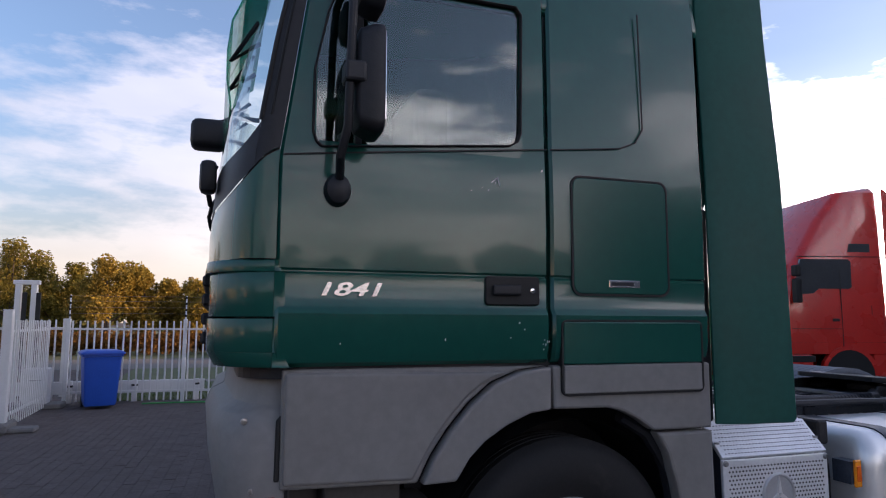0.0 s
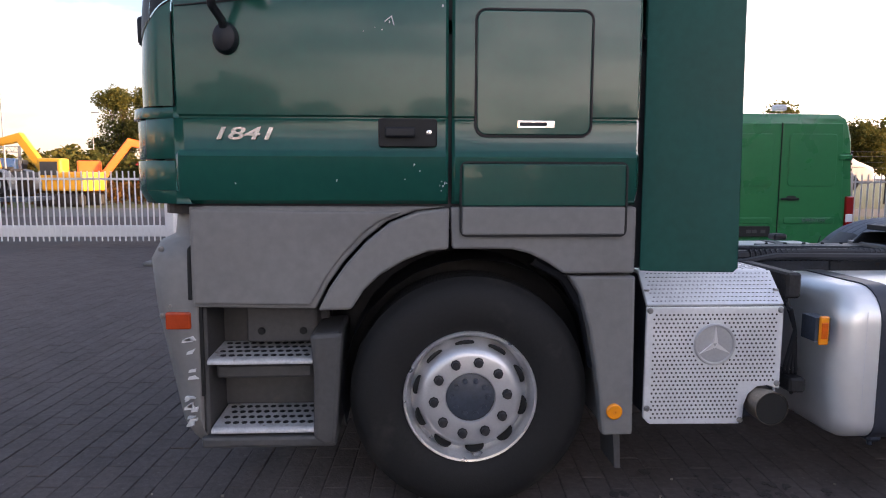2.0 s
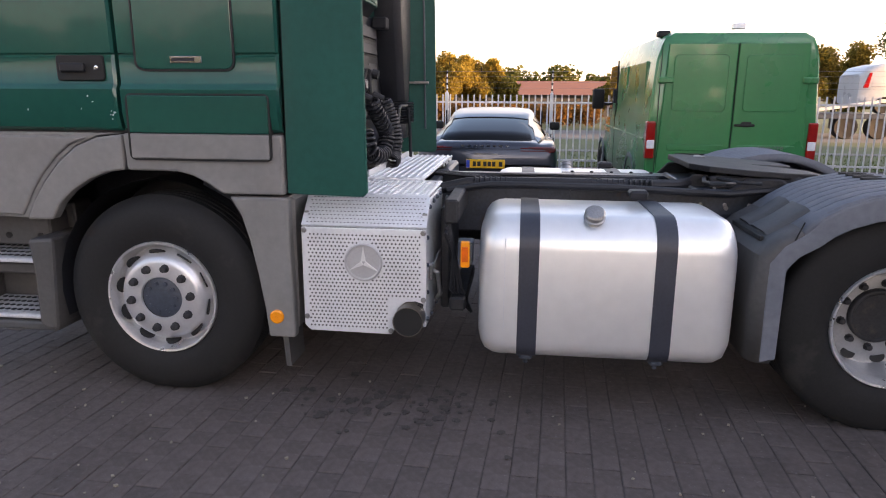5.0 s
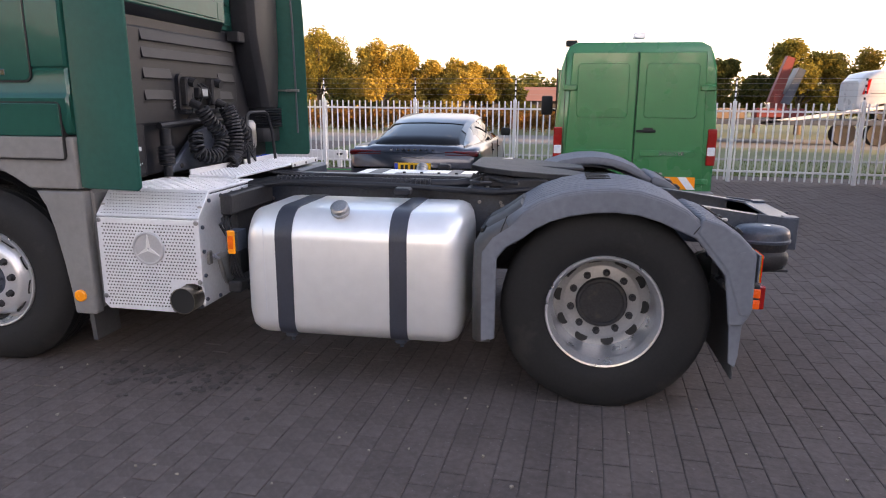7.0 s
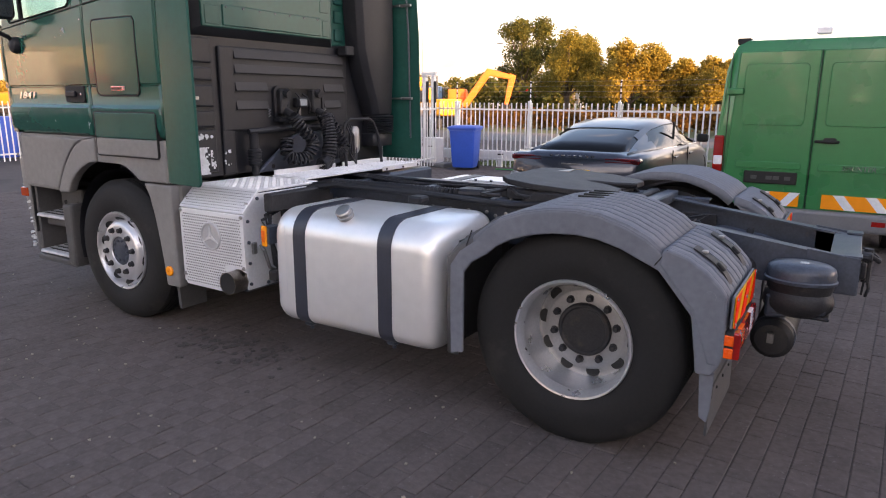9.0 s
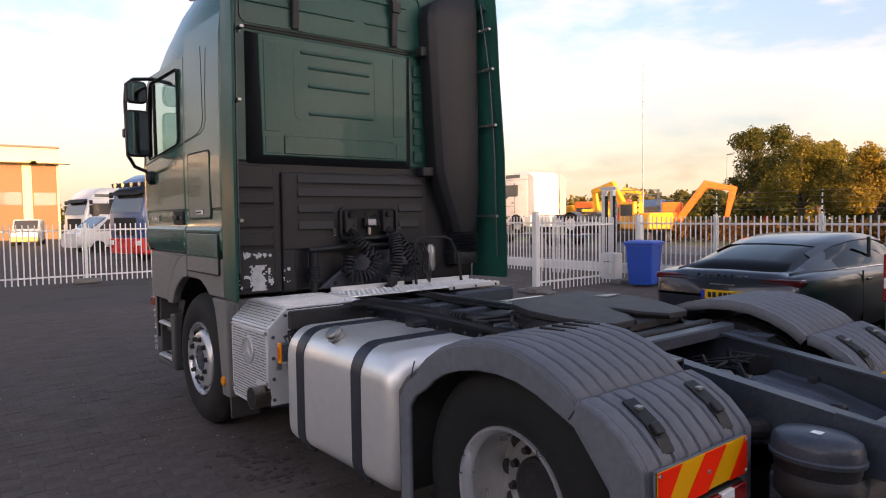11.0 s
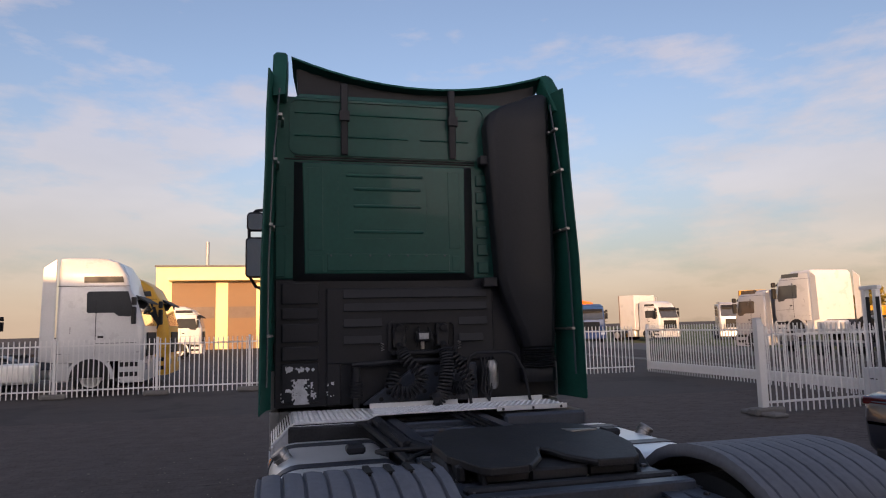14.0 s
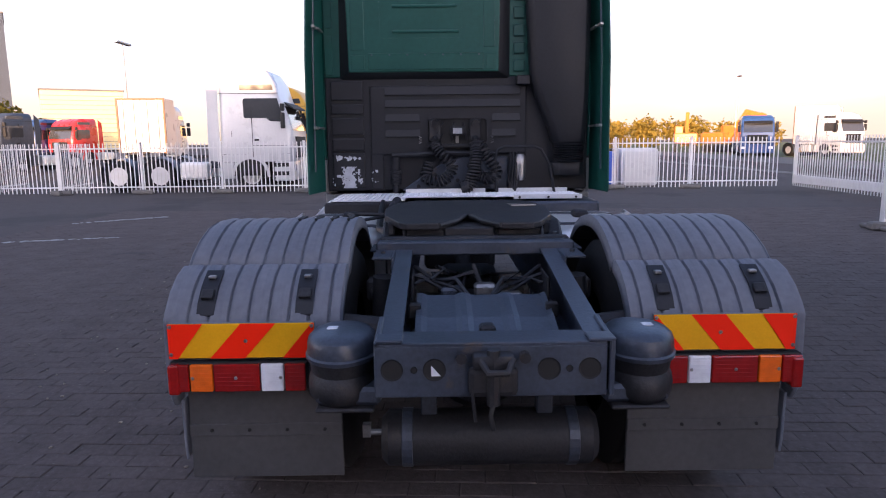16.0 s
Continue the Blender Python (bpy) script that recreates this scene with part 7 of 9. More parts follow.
bp = part("rear_bumper", bevel(boxes((-0.97, 0.97, -0.14, 0.15, 0.28, 0.47)), 0.03, 2), VGREY, van, "grey rear bumper")
for s in (-1, 1):
    x0 = -0.66 if s < 0 else 0.15
    mb = part("marker_board", boxes((x0, x0 + 0.60, -0.052, -0.04, 0.49, 0.64)), ORANGE, van, "orange and white striped marker")
    for k in range(2):
        q = [(x0 + 0.10 + 0.29 * k, 0.64), (x0 + 0.20 + 0.29 * k, 0.64), (x0 + 0.32 + 0.29 * k, 0.49), (x0 + 0.22 + 0.29 * k, 0.49)] if s > 0 else [(x0 + 0.22 + 0.29 * k, 0.64), (x0 + 0.32 + 0.29 * k, 0.64), (x0 + 0.20 + 0.29 * k, 0.49), (x0 + 0.10 + 0.29 * k, 0.49)]
        part("stripe", prism(B(), q, "y", -0.052, -0.055), LENS_WHITE, mb)
    part("reflector", boxes((min(s * .62, s * .74), max(s * .62, s * .74), -0.145, -0.138, 0.36, 0.41)), LENS_RED, bp)
part("roof_lamp", bevel(boxes((-0.08, 0.06, 0.0, 0.12, 2.26, 2.33)), 0.012), LENS_WHITE, van, "small roof lamp")
part("roof_lamp", bevel(boxes((-0.86, -0.72, 0.25, 0.40, 2.20, 2.27)), 0.012), SEAM, van)
for s in (-1, 1):
    for y in (1.15, 4.55):
        w = part("wheel", lathe(B(), [(0.20, s * 0.90), (0.30, s * 0.965), (0.33, s * 0.95), (0.335, s * 0.76), (0.2, s * 0.74)], (0, y, 0.335), "x", 26), RUBBER, van, "", True)
        part("wheel_disc", lathe(B(), [(0.21, s * 0.93), (0.17, s * 0.91), (0.06, s * 0.925), (0.001, s * 0.925)], (0, y, 0.335), "x", 20), RIM_REAR, w, "", True)
        part("arch_trim", ring(B(), [(y + 0.43 * math.cos(a), 0.335 + 0.43 * math.sin(a)) for a in (2 * math.pi * k / 28 for k in range(28))], [(y + 0.37 * math.cos(a), 0.335 + 0.37 * math.sin(a)) for a in (2 * math.pi * k / 28 for k in range(28))], "x", s * 0.95, s * 0.972), VGREY, van)
    for y0, y1 in ((0.45, 1.85), (1.98, 2.75)):
        part("side_field", bevel(prism(B(), [(y0, 1.32), (y1, 1.32), (y1 - 0.05, 1.93), (y0 + 0.02, 1.93)], "x", s * 0.90, s * 0.938), 0.012, 2), VGREEN, van)
    part("rub_rail", bevel(boxes((min(s * .95, s * .968), max(s * .95, s * .968), 0.2, 4.3, 0.98, 1.01)), 0.004), VGREEN, van)
    part("side_window", prism(B(), [(2.95, 1.30), (4.15, 1.28), (3.78, 1.98), (3.0, 1.98)], "x", s * 0.915, s * 0.945), WINDOW_FAR, van)
    part("door_seam", boxes((min(s * .94, s * .964), max(s * .94, s * .964), 2.86, 2.868, 0.45, 2.05)), SEAM, van)
    mi = part("mirror", bevel(boxes((min(s * 1.02, s * 1.22), max(s * 1.02, s * 1.22), 3.95, 4.05, 1.28, 1.62)), 0.03, 2), SEAM, van, "black door mirror", True)
    part("mirror_arm", cyl(B(), (s * 0.93, 4.02, 1.35), (s * 1.05, 4.0, 1.38), 0.02, 0.02, 8), SEAM, mi)
    part("front_stripe", boxes((min(s * .93, s * .956), max(s * .93, s * .956), 3.3, 4.2, 0.9, 1.15)), ORANGE, van)
part("windscreen", prism(B(), [(4.32, 1.45), (3.82, 2.08), (3.80, 2.04), (4.28, 1.43)], "x", -0.78, 0.78), WINDOW_FAR, van)

# ---- dark fastback car ----
for q in [q for q in van.children if q.name.startswith("wheel")]:
    q.matrix_basis = pose(0, 0, -0.07) @ q.matrix_basis
CARP = mat("dark blue-grey metallic paint", (0.026, 0.031, 0.048), 0.30, metal=0.45, coat=0.6, var=0.05, scale=2, rvar=0.04)
car = thing("fastback_car", "dark blue-grey low fastback car, parked", "car", at=(1.38, 4.66, GZ))


def car_ring(y, hw, z0, zb, top, hr):
    L = [(0.0, z0), (hw - 0.12, z0), (hw - 0.03, z0 + 0.06), (hw, z0 + 0.25), (hw, zb - 0.22), (hw - 0.02, zb - 0.08), (hw - 0.07, zb), (hr, top - 0.03), (hr - 0.12, top), (0.0, top + 0.012)]
    R = [(-x, z) for x, z in L[::-1][1:-1]]
    return [(x, y, z) for x, z in L + R]


secs = [(0.0, 0.86, 0.42, 0.86, 0.90, 0.62), (0.04, 0.92, 0.36, 0.92, 0.95, 0.68), (0.15, 0.95, 0.28, 0.945, 0.965, 0.74), (0.35, 0.97, 0.22, 0.955, 0.98, 0.74), (0.6, 0.978, 0.18, 0.96, 0.99, 0.72), (1.2, 0.975, 0.17, 0.96, 0.98, 0.70), (2.2, 0.965, 0.17, 0.95, 0.98, 0.70), (3.3, 0.965, 0.17, 0.94, 0.97, 0.72), (3.9, 0.96, 0.18, 0.90, 0.95, 0.72), (4.5, 0.93, 0.2, 0.78, 0.82, 0.66), (4.85, 0.84, 0.24, 0.66, 0.70, 0.6), (5.0, 0.70, 0.3, 0.55, 0.58, 0.5)]
part("body", loft(B(), [car_ring(*q) for q in secs]), CARP, car, "", True).data.set_sharp_from_angle(angle=radians(75))


def house(y, hb, zb, hr, top):
    L = [(hb, zb), (hb - 0.02, zb + 0.04), (hr + 0.03, top - 0.07), (hr - 0.04, top - 0.015), (hr - 0.25, top + 0.005), (0, top + 0.012)]
    return [(x, y, z) for x, z in L + [(-x, z) for x, z in L[::-1][1:]]]


gh = [(0.20, 0.72, 0.925, 0.64, 0.975), (0.55, 0.76, 0.95, 0.62, 1.085), (0.9, 0.79, 0.96, 0.60, 1.175), (1.5, 0.83, 0.96, 0.60, 1.295), (2.1, 0.86, 0.95, 0.62, 1.350), (2.7, 0.87, 0.94, 0.62, 1.358), (3.2, 0.86, 0.93, 0.60, 1.30), (3.7, 0.84, 0.92, 0.62, 1.12), (4.05, 0.80, 0.90, 0.66, 0.94)]
part("greenhouse", loft(B(), [house(*q) for q in gh]), GLASS_DARK, car, "dark tinted windows", True).data.set_sharp_from_angle(angle=radians(75))
part("cabin_inside", loft(B(), [[(x * 0.93, y, min(z, 9) - 0.035) for x, y, z in house(*q)] for q in gh]), SEAM, car)
rf = [(1.22, 0.80, 0.98, 0.585, 1.243), (1.30, 0.80, 0.98, 0.585, 1.264), (1.5, 0.83, 0.96, 0.60, 1.302), (2.1, 0.86, 0.95, 0.62, 1.357), (2.7, 0.87, 0.94, 0.62, 1.365), (3.1, 0.86, 0.93, 0.60, 1.318)]
part("roof", loft(B(), [[(x, y, z + 0.006) for x, y, z in house(*q)][2:9] for q in rf], closed=False), CARP, car, "dark car roof", True)
for s in (-1, 1):
    def band(qs, idx, out=0.005):
        rows = []
        for q in qs:
            h = house(*q)
            rows.append([(s * (h[i][0] + out), h[i][1], h[i][2] + out) for i in idx])
        return loft(B(), rows, closed=False)
    part("roof_rail", band(gh[2:8], (2, 3), 0.006), CARP, car, "", True)
    part("rear_pillar", band([(0.20, 0.72, 0.925, 0.64, 0.975), (0.55, 0.76, 0.95, 0.62, 1.085), (0.9, 0.79, 0.96, 0.60, 1.175), (1.25, 0.812, 0.96, 0.60, 1.248)], (0, 1, 2)), CARP, car, "", True)
    part("front_pillar", band(gh[7:], (1, 2), 0.004), CARP, car, "", True)
    part("pillar", prism(B(), [(2.28, 0.95), (2.36, 0.95), (2.34, 1.33), (2.26, 1.33)], "x", s * 0.78, s * 0.80), SEAM, car)
    part("sill_chrome", tube(B(), [(s * 0.885, 1.3, 0.965), (s * 0.89, 2.2, 0.955), (s * 0.885, 3.6, 0.94)], 0.008, 6), CHROME, car)
    tl = part("tail_lamp", bevel(boxes((min(s * .44, s * .93), max(s * .44, s * .93), 0.005, 0.16, 0.83, 0.915)), 0.03, 2), LENS_DEEP, car, "slim dark red tail lamp")
    for z in (0.85, 0.885):
        part("lamp_line", boxes((min(s * .46, s * .88), max(s * .46, s * .88), -0.004, 0.006, z, z + 0.012)), LENS_DEEP, tl)
    for y in (1.02, 3.97):
        w = part("wheel", lathe(B(), [(0.25, s * 0.91), (0.34, s * 0.955), (0.355, s * 0.93), (0.355, s * 0.70), (0.25, s * 0.69)], (0, y, 0.355), "x", 30), RUBBER, car, "", True)
        part("wheel_disc", lathe(B(), [(0.262, s * 0.935), (0.24, s * 0.90), (0.06, s * 0.92), (0.001, s * 0.92)], (0, y, 0.355), "x", 10), GREY_DARK, w)
    mi = part("mirror", bevel(boxes((min(s * .96, s * 1.14), max(s * .96, s * 1.14), 3.25, 3.36, 0.97, 1.11)), 0.035, 2), SEAM, car, "black door mirror", True)
    for y in (1.75, 2.75):
        part("door_pull", bevel(boxes((min(s * .96, s * .985), max(s * .96, s * .985), y, y + 0.2, 0.80, 0.83)), 0.008), CARP, car)
        part("door_seam", boxes((min(s * .955, s * .972), max(s * .955, s * .972), y - 0.12, y - 0.112, 0.3, 0.93)), SEAM, car)
    part("exhaust", tube(B(), [(s * 0.62, 0.0, 0.36), (s * 0.62, 0.2, 0.36)], 0.05, 12), CHROME, car)
part("light_strip", boxes((-0.44, 0.44, 0.0, 0.02, 0.872, 0.880)), SEAM, car)
for x in np.arange(-0.33, 0.30, 0.085):
    part("letter_bar", boxes((x, x + 0.045, 0.0, 0.03, 0.902, 0.928)), CHROME, car)
part("model_line", boxes((-0.16, 0.16, -0.004, 0.02, 0.80, 0.815)), STEEL, car)
pl = part("number_plate", bevel(boxes((-0.26, 0.26, -0.03, 0.02, 0.62, 0.735)), 0.004), plain("yellow plate", (0.72, 0.40, 0.01), 0.4), car, "yellow number plate")
for x in (-0.17, -0.11, -0.03, 0.03, 0.09, 0.18):
    part("plate_bar", boxes((x, x + 0.045, -0.032, -0.03, 0.645, 0.71)), SEAM, pl)
part("plate_band", boxes((-0.258, -0.21, -0.0325, -0.03, 0.625, 0.73)), plain("plate blue", (0.01, 0.05, 0.4), 0.4), pl)
part("rear_diffuser", bevel(boxes((-0.80, 0.80, 0.0, 0.2, 0.24, 0.42)), 0.03, 2), SEAM, car)


# ---- other trucks ----
WOOD_EDGE = mat("brown box edging", (0.16, 0.08, 0.04), 0.6, var=0.15, scale=3)

def cabover(label, at, turn, paint, roof=3.5, low=GREY_DARK, chassis=True, lamp=False, back_box=None, stripe=None, group="parked trucks", lift=0.0, win=0.0, hi=0.0, rake=0.0):
    """A tractor truck that faces local -x, its cab over the front axle."""
    t = thing("parked_truck", label, "truck", group, (at[0], at[1], GZ + lift), turn)
    def ring_(xf, xb, hw, z, r=0.18):
        return [(x, y, z) for x, y in rrect(xf, xb, -hw, hw, r, 3)]
    part("cab", loft(B(), [ring_(-1.35, 0.95, 1.22, 0.95), ring_(-1.40, 0.95, 1.24, 1.3), ring_(-1.38, 0.95, 1.23, 2.0), ring_(-1.15, 0.95, 1.20, 2.75), ring_(-1.0, 0.95, 1.18, 2.95), ring_(-0.86 + 0.1 * (3.95 - roof) + 0.4 * rake, 0.95, 1.16, (2.95 + roof) / 2), ring_(-0.62 + 0.2 * (3.95 - roof) + 0.8 * rake, 0.95, 1.12, roof - 0.12), ring_(-0.35 + rake, 0.94, 1.04, roof - 0.02), ring_(-0.1 + 0.8 * rake, 0.90, 0.96, roof)]), paint, t, "", True)
    part("bumper", bevel(boxes((-1.42, -0.75, -1.22, 1.22, 0.32, 0.95)), 0.06, 2), paint if low is None else low, t)
    part("skirt", bevel(boxes((0.55, 1.0, -1.2, 1.2, 0.4, 0.95)), 0.03), paint if low is None else low, t)
    part("windscreen", prism(B(), [(-1.40, 1.95), (-1.17, 2.72), (-1.13, 2.72), (-1.36, 1.95)], "y", -1.05, 1.05), WINDOW_FAR, t, "dark windscreen")
    part("visor", bevel(prism(B(), [(-1.18, 2.74), (-1.42, 2.62), (-1.42, 2.67), (-1.12, 2.86)], "y", -1.02, 1.02), 0.01), SEAM, t)
    part("grille", bevel(boxes((-1.43, -1.38, -0.75, 0.75, 1.05, 1.75)), 0.01), SEAM, t)
    for s in (-1, 1):
        part("side_window", prism(B(), [(-1.10, 2.02 + win), (-1.02, 1.86 + win), (-0.70, 1.88 + win), (-0.58, 1.98 + win), (0.10, 1.98 + win), (0.14, 2.02 + win), (0.15, 2.54 + win), (0.10, 2.60 + win), (-0.95, 2.60 + win)], "y", s * 1.18, s * 1.238), WINDOW_FAR, t, "dark side window")
        part("door_seam", boxes((-0.115, -0.10, min(s * 1.2, s * 1.242), max(s * 1.2, s * 1.242), 1.0, 2.7)), SEAM, t)
        part("door_seam", boxes((-1.20, -0.1, min(s * 1.2, s * 1.245), max(s * 1.2, s * 1.245), 1.46, 1.472)), SEAM, t)
        part("roof_seam", boxes((-0.98, 0.93, min(s * 1.15, s * 1.1935), max(s * 1.15, s * 1.1935), 2.855 + hi, 2.868 + hi)), SEAM, t)
        part("sill_seam", boxes((-1.30, 0.93, min(s * 1.2, s * 1.2335), max(s * 1.2, s * 1.2335), 1.185, 1.197)), SEAM, t)
        part("rear_seam", boxes((0.55, 0.562, min(s * 1.2, s * 1.2335), max(s * 1.2, s * 1.2335), 1.2, 1.95)), SEAM, t)
        for z in (0.50, 0.78):
            part("step", bevel(boxes((-1.25, -0.72, min(s * 1.0, s * 1.232), max(s * 1.0, s * 1.232), z, z + 0.13)), 0.01), SEAM, t)
        part("handle", bevel(boxes((-0.32, -0.17, min(s * 1.235, s * 1.255), max(s * 1.235, s * 1.255), 1.62, 1.68)), 0.008), SEAM, t)
        part("roof_window", prism(B(), [(-0.82 + rake, 2.96 + hi), (0.25 + 0.4 * rake, 2.96 + hi), (0.25 + 0.4 * rake, 3.14 + hi), (-0.78 + rake, 3.14 + hi)], "y", s * 1.10, s * (1.188 - 0.05 * hi)), WINDOW_FAR, t)
        part("deflector", bevel(prism(B(), [(0.96, 0.95), (1.35, 1.0), (1.30, roof - 0.3), (0.96, roof - 0.05)], "y", s * 1.18, s * 1.22), 0.01), paint, t)
        for z0, z1 in ((2.0, 2.5), (2.55, 2.78)):
            part("mirror", bevel(boxes((-1.20, -1.08, min(s * 1.28, s * 1.48), max(s * 1.28, s * 1.48), z0, z1)), 0.03, 2), SEAM, t)
        arch = [(0.62 * math.cos(radians(a)), 0.5 + 0.62 * math.sin(radians(a))) for a in range(0, 181, 15)]
        part("wheel_arch", ring(B(), arch + [(-0.62, 0.45), (0.62, 0.45)], [(x * 0.86, (z - 0.5) * 0.86 + 0.5) for x, z in arch] + [(-0.53, 0.45), (0.53, 0.45)], "y", s * 1.15, s * 1.25), paint, t)
        part("arch_dark", prism(B(), [(x * 0.9, (z - 0.5) * 0.9 + 0.5) for x, z in arch], "y", s * 0.9, s * 1.243), SEAM, t)
        part("head_lamp", bevel(boxes((-1.44, -1.30, min(s * .82, s * 1.14), max(s * .82, s * 1.14), 0.66, 0.85)), 0.02), LENS_WHITE, t)
        part("step", bevel(boxes((-1.1, -0.66, min(s * 1.0, s * 1.21), max(s * 1.0, s * 1.21), 0.38, 0.46)), 0.01), GREY_DARK, t)
        if stripe:
            part("stripe", prism(B(), [(-1.25, 1.2), (0.9, 1.45), (0.9, 1.62), (-1.25, 1.3)], "y", s * 1.235, s * 1.247), stripe, t)
        axles = (0.0, 3.7) if chassis == 1 else (0.0, 3.0, 4.35)
        for x in axles if chassis else (0.0,):
            rr = x > 1
            w = part("wheel", lathe(B(), [(0.29, s * 1.12), (0.40, s * 1.19), (0.48, s * 1.17), (0.51, s * 1.12), (0.51, s * (0.62 if rr else 0.9)), (0.3, s * (0.60 if rr else 0.88))], (x, 0, 0.51), "y", 28), RUBBER, t, "", True)
            part("wheel_disc", lathe(B(), [(0.30, s * 1.125), (0.27, s * 1.10), (0.22, s * (1.0 if rr else 1.15)), (0.12, s * (1.0 if rr else 1.17)), (0.001, s * (1.02 if rr else 1.17))], (x, 0, 0.51), "y", 20), RIM, w, "", True)
    if lamp:
        part("roof_beam", bevel(boxes((-1.25, -1.05, -1.15, 1.15, 2.96, 3.12)), 0.03, 2), SEAM, t)
        for y in (-0.85, -0.3, 0.3, 0.85):
            part("roof_lamp", lathe(B(), [(0.10, -1.27), (0.11, -1.22), (0.06, -1.15)], (0, y, 3.04), "x", 14), CHROME, t)
    if chassis:
        end_x = 4.6 if chassis == 1 else 5.2
        for s in (-1, 1):
            part("chassis_rail", boxes((0.9, end_x, s * 0.42 - 0.04, s * 0.42 + 0.04, 0.72, 0.98)), CHASSIS, t)
            part("tank", bevel(boxes((1.45, 2.35, min(s * .6, s * 1.18), max(s * .6, s * 1.18), 0.38, 0.95)), 0.09, 3), ALU, t, "silver side tank")
            for x in (axles[1:] if chassis else ()):
                pts = arc(x, 0.51, 0.60, 200, -20, 10)
                part("mudguard", loft(B(), [[(p, s * y, q) for p, q in pts] for y in (0.62, 1.2)], closed=False), CHASSIS, t)
        part("fifth_wheel", bevel(boxes((3.1, 4.0, -0.42, 0.42, 1.0, 1.12)), 0.03), GREASE, t)
    if back_box:
        lb = part("load_box", bevel(boxes((1.3, 3.1, -1.27, 1.27, 1.0, 4.0)), 0.03), back_box, t, "tall load box behind the cab")
        part("box_frame", ring(B(), [(-1.27, 1.0), (1.27, 1.0), (1.27, 4.0), (-1.27, 4.0)], [(-1.17, 1.1), (1.17, 1.1), (1.17, 3.9), (-1.17, 3.9)], "x", 3.08, 3.16), WOOD_EDGE, lb, "brown frame of the box")
        part("door_line", boxes((3.1, 3.115, -0.012, 0.012, 1.1, 3.9)), SEAM, lb)
        for y in (-0.9, -0.35, 0.35, 0.9):
            part("lock_bar", tube(B(), [(3.13, y, 1.15), (3.13, y, 3.85)], 0.02, 6), STEEL, lb)
    return t


TWHITE = mat("white truck paint", (0.52, 0.525, 0.53), 0.3, coat=0.35, var=0.05, scale=2)
TRED = mat("red truck paint", (0.62, 0.026, 0.016), 0.28, coat=0.6, var=0.06, scale=2)
TBLUE = mat("blue truck paint", (0.022, 0.065, 0.18), 0.3, coat=0.5, var=0.06, scale=2)
TSILVER = mat("silver truck paint", (0.45, 0.45, 0.47), 0.35, metal=0.4, coat=0.4, var=0.05, scale=2)
TYELLOW = mat("yellow machine paint", (0.62, 0.32, 0.02), 0.4, var=0.08, scale=3)
TORANGE = mat("orange machine paint", (0.75, 0.16, 0.02), 0.4, var=0.08, scale=3)
TGREEN = mat("green truck paint far off", (0.03, 0.22, 0.05), 0.35, var=0.06, scale=2)
tgx = cabover("white three-axle tractor truck with a high roof", (-16.6, -6.1), 90, TWHITE, 3.95, None, 2, win=0.36, hi=0.26)
tgx.matrix_basis = pose(-16.2, -6.25, GZ, 0, 0, -90)
cabover("yellow-fronted white tractor truck", (-19.3, -6.0), -90, TYELLOW, 3.6, None, 1)
cabover("white tractor truck with dark grille", (-41.2, -7.1), -90, TWHITE, 3.4, None, 1)
cabover("red tractor truck with a tall roof deflector", (11.35, 7.9), -15, TRED, 4.5, None, 1, group="parked trucks", win=0.32, hi=0.12, rake=0.95)
cabover("blue and red show truck with yellow stripes", (-23.1, 4.9), 107, TBLUE, 3.5, TRED, 1, True, None, TYELLOW)
show = [o for o in scene.collection.all_objects if o.name.startswith("parked_truck")][-1]
for sg in (-1, 1):
    part("red_band", bevel(prism(B(), [(-1.2, 0.98), (0.93, 0.98), (0.93, 1.42), (-1.2, 1.16)], "y", sg * 1.20, sg * 1.243), 0.008), TRED, show, "red lower side")
    for k in range(5):
        part("roof_mark", prism(B(), [(-0.55 + 0.28 * k, 2.98), (-0.35 + 0.28 * k, 2.98), (-0.30 + 0.28 * k, 3.16), (-0.5 + 0.28 * k, 3.16)], "y", sg * 1.10, sg * 1.19), TYELLOW, show, "yellow mark")
cabover("white tractor truck far off in the yard", (-37.6, 5.6), 107, TWHITE, 3.5, None, 1)
cabover("white box truck seen from behind", (-33.2, -16.6), 6, TWHITE, 3.7, None, 1, back_box=TWHITE)
cabover("red and white truck facing the yard", (-43.0, -26.8), 160, TRED, 3.4, TWHITE, 1)
cabover("blue truck facing the yard", (-43.0, -29.6), 165, TBLUE, 3.4, TBLUE, 1)
cabover("green truck at the far end", (-45.0, -33.2), 165, TGREEN, 3.2, None, 1)
cabover("dark truck at the yard edge", (-31.0, -24.4), 165, CHASSIS, 3.3, None, 1)
cabover("blue tractor truck far off", (-47.5, 25.6), 160, TBLUE, 3.3, None, 1)
# transporter with two trucks on the road
cabover("silver truck riding on a transporter", (-22.7, 23.5), 0, TSILVER, 3.12, None, 0, group="transported trucks", lift=0.0)
cabover("white truck riding raised on a transporter", (-19.8, 23.5), 0, TWHITE, 3.25, None, 1, group="transported trucks", lift=0.62)
tr_ = thing("transport_trailer", "low grey transporter trailer carrying trucks", "trailer", at=(-19.8, 23.5, GZ))
part("deck", bevel(boxes((-1.2, 4.8, -1.2, 1.2, 0.46, 0.615)), 0.02), CHASSIS, tr_)
for x in (1.2, 2.4):
    for s in (-1, 1):
        part("wheel", lathe(B(), [(0.15, s * 1.15), (0.28, s * 1.18), (0.29, s * 1.1), (0.29, s * 0.85), (0.15, s * 0.85)], (x, 0, 0.29), "y", 20), RUBBER, tr_)
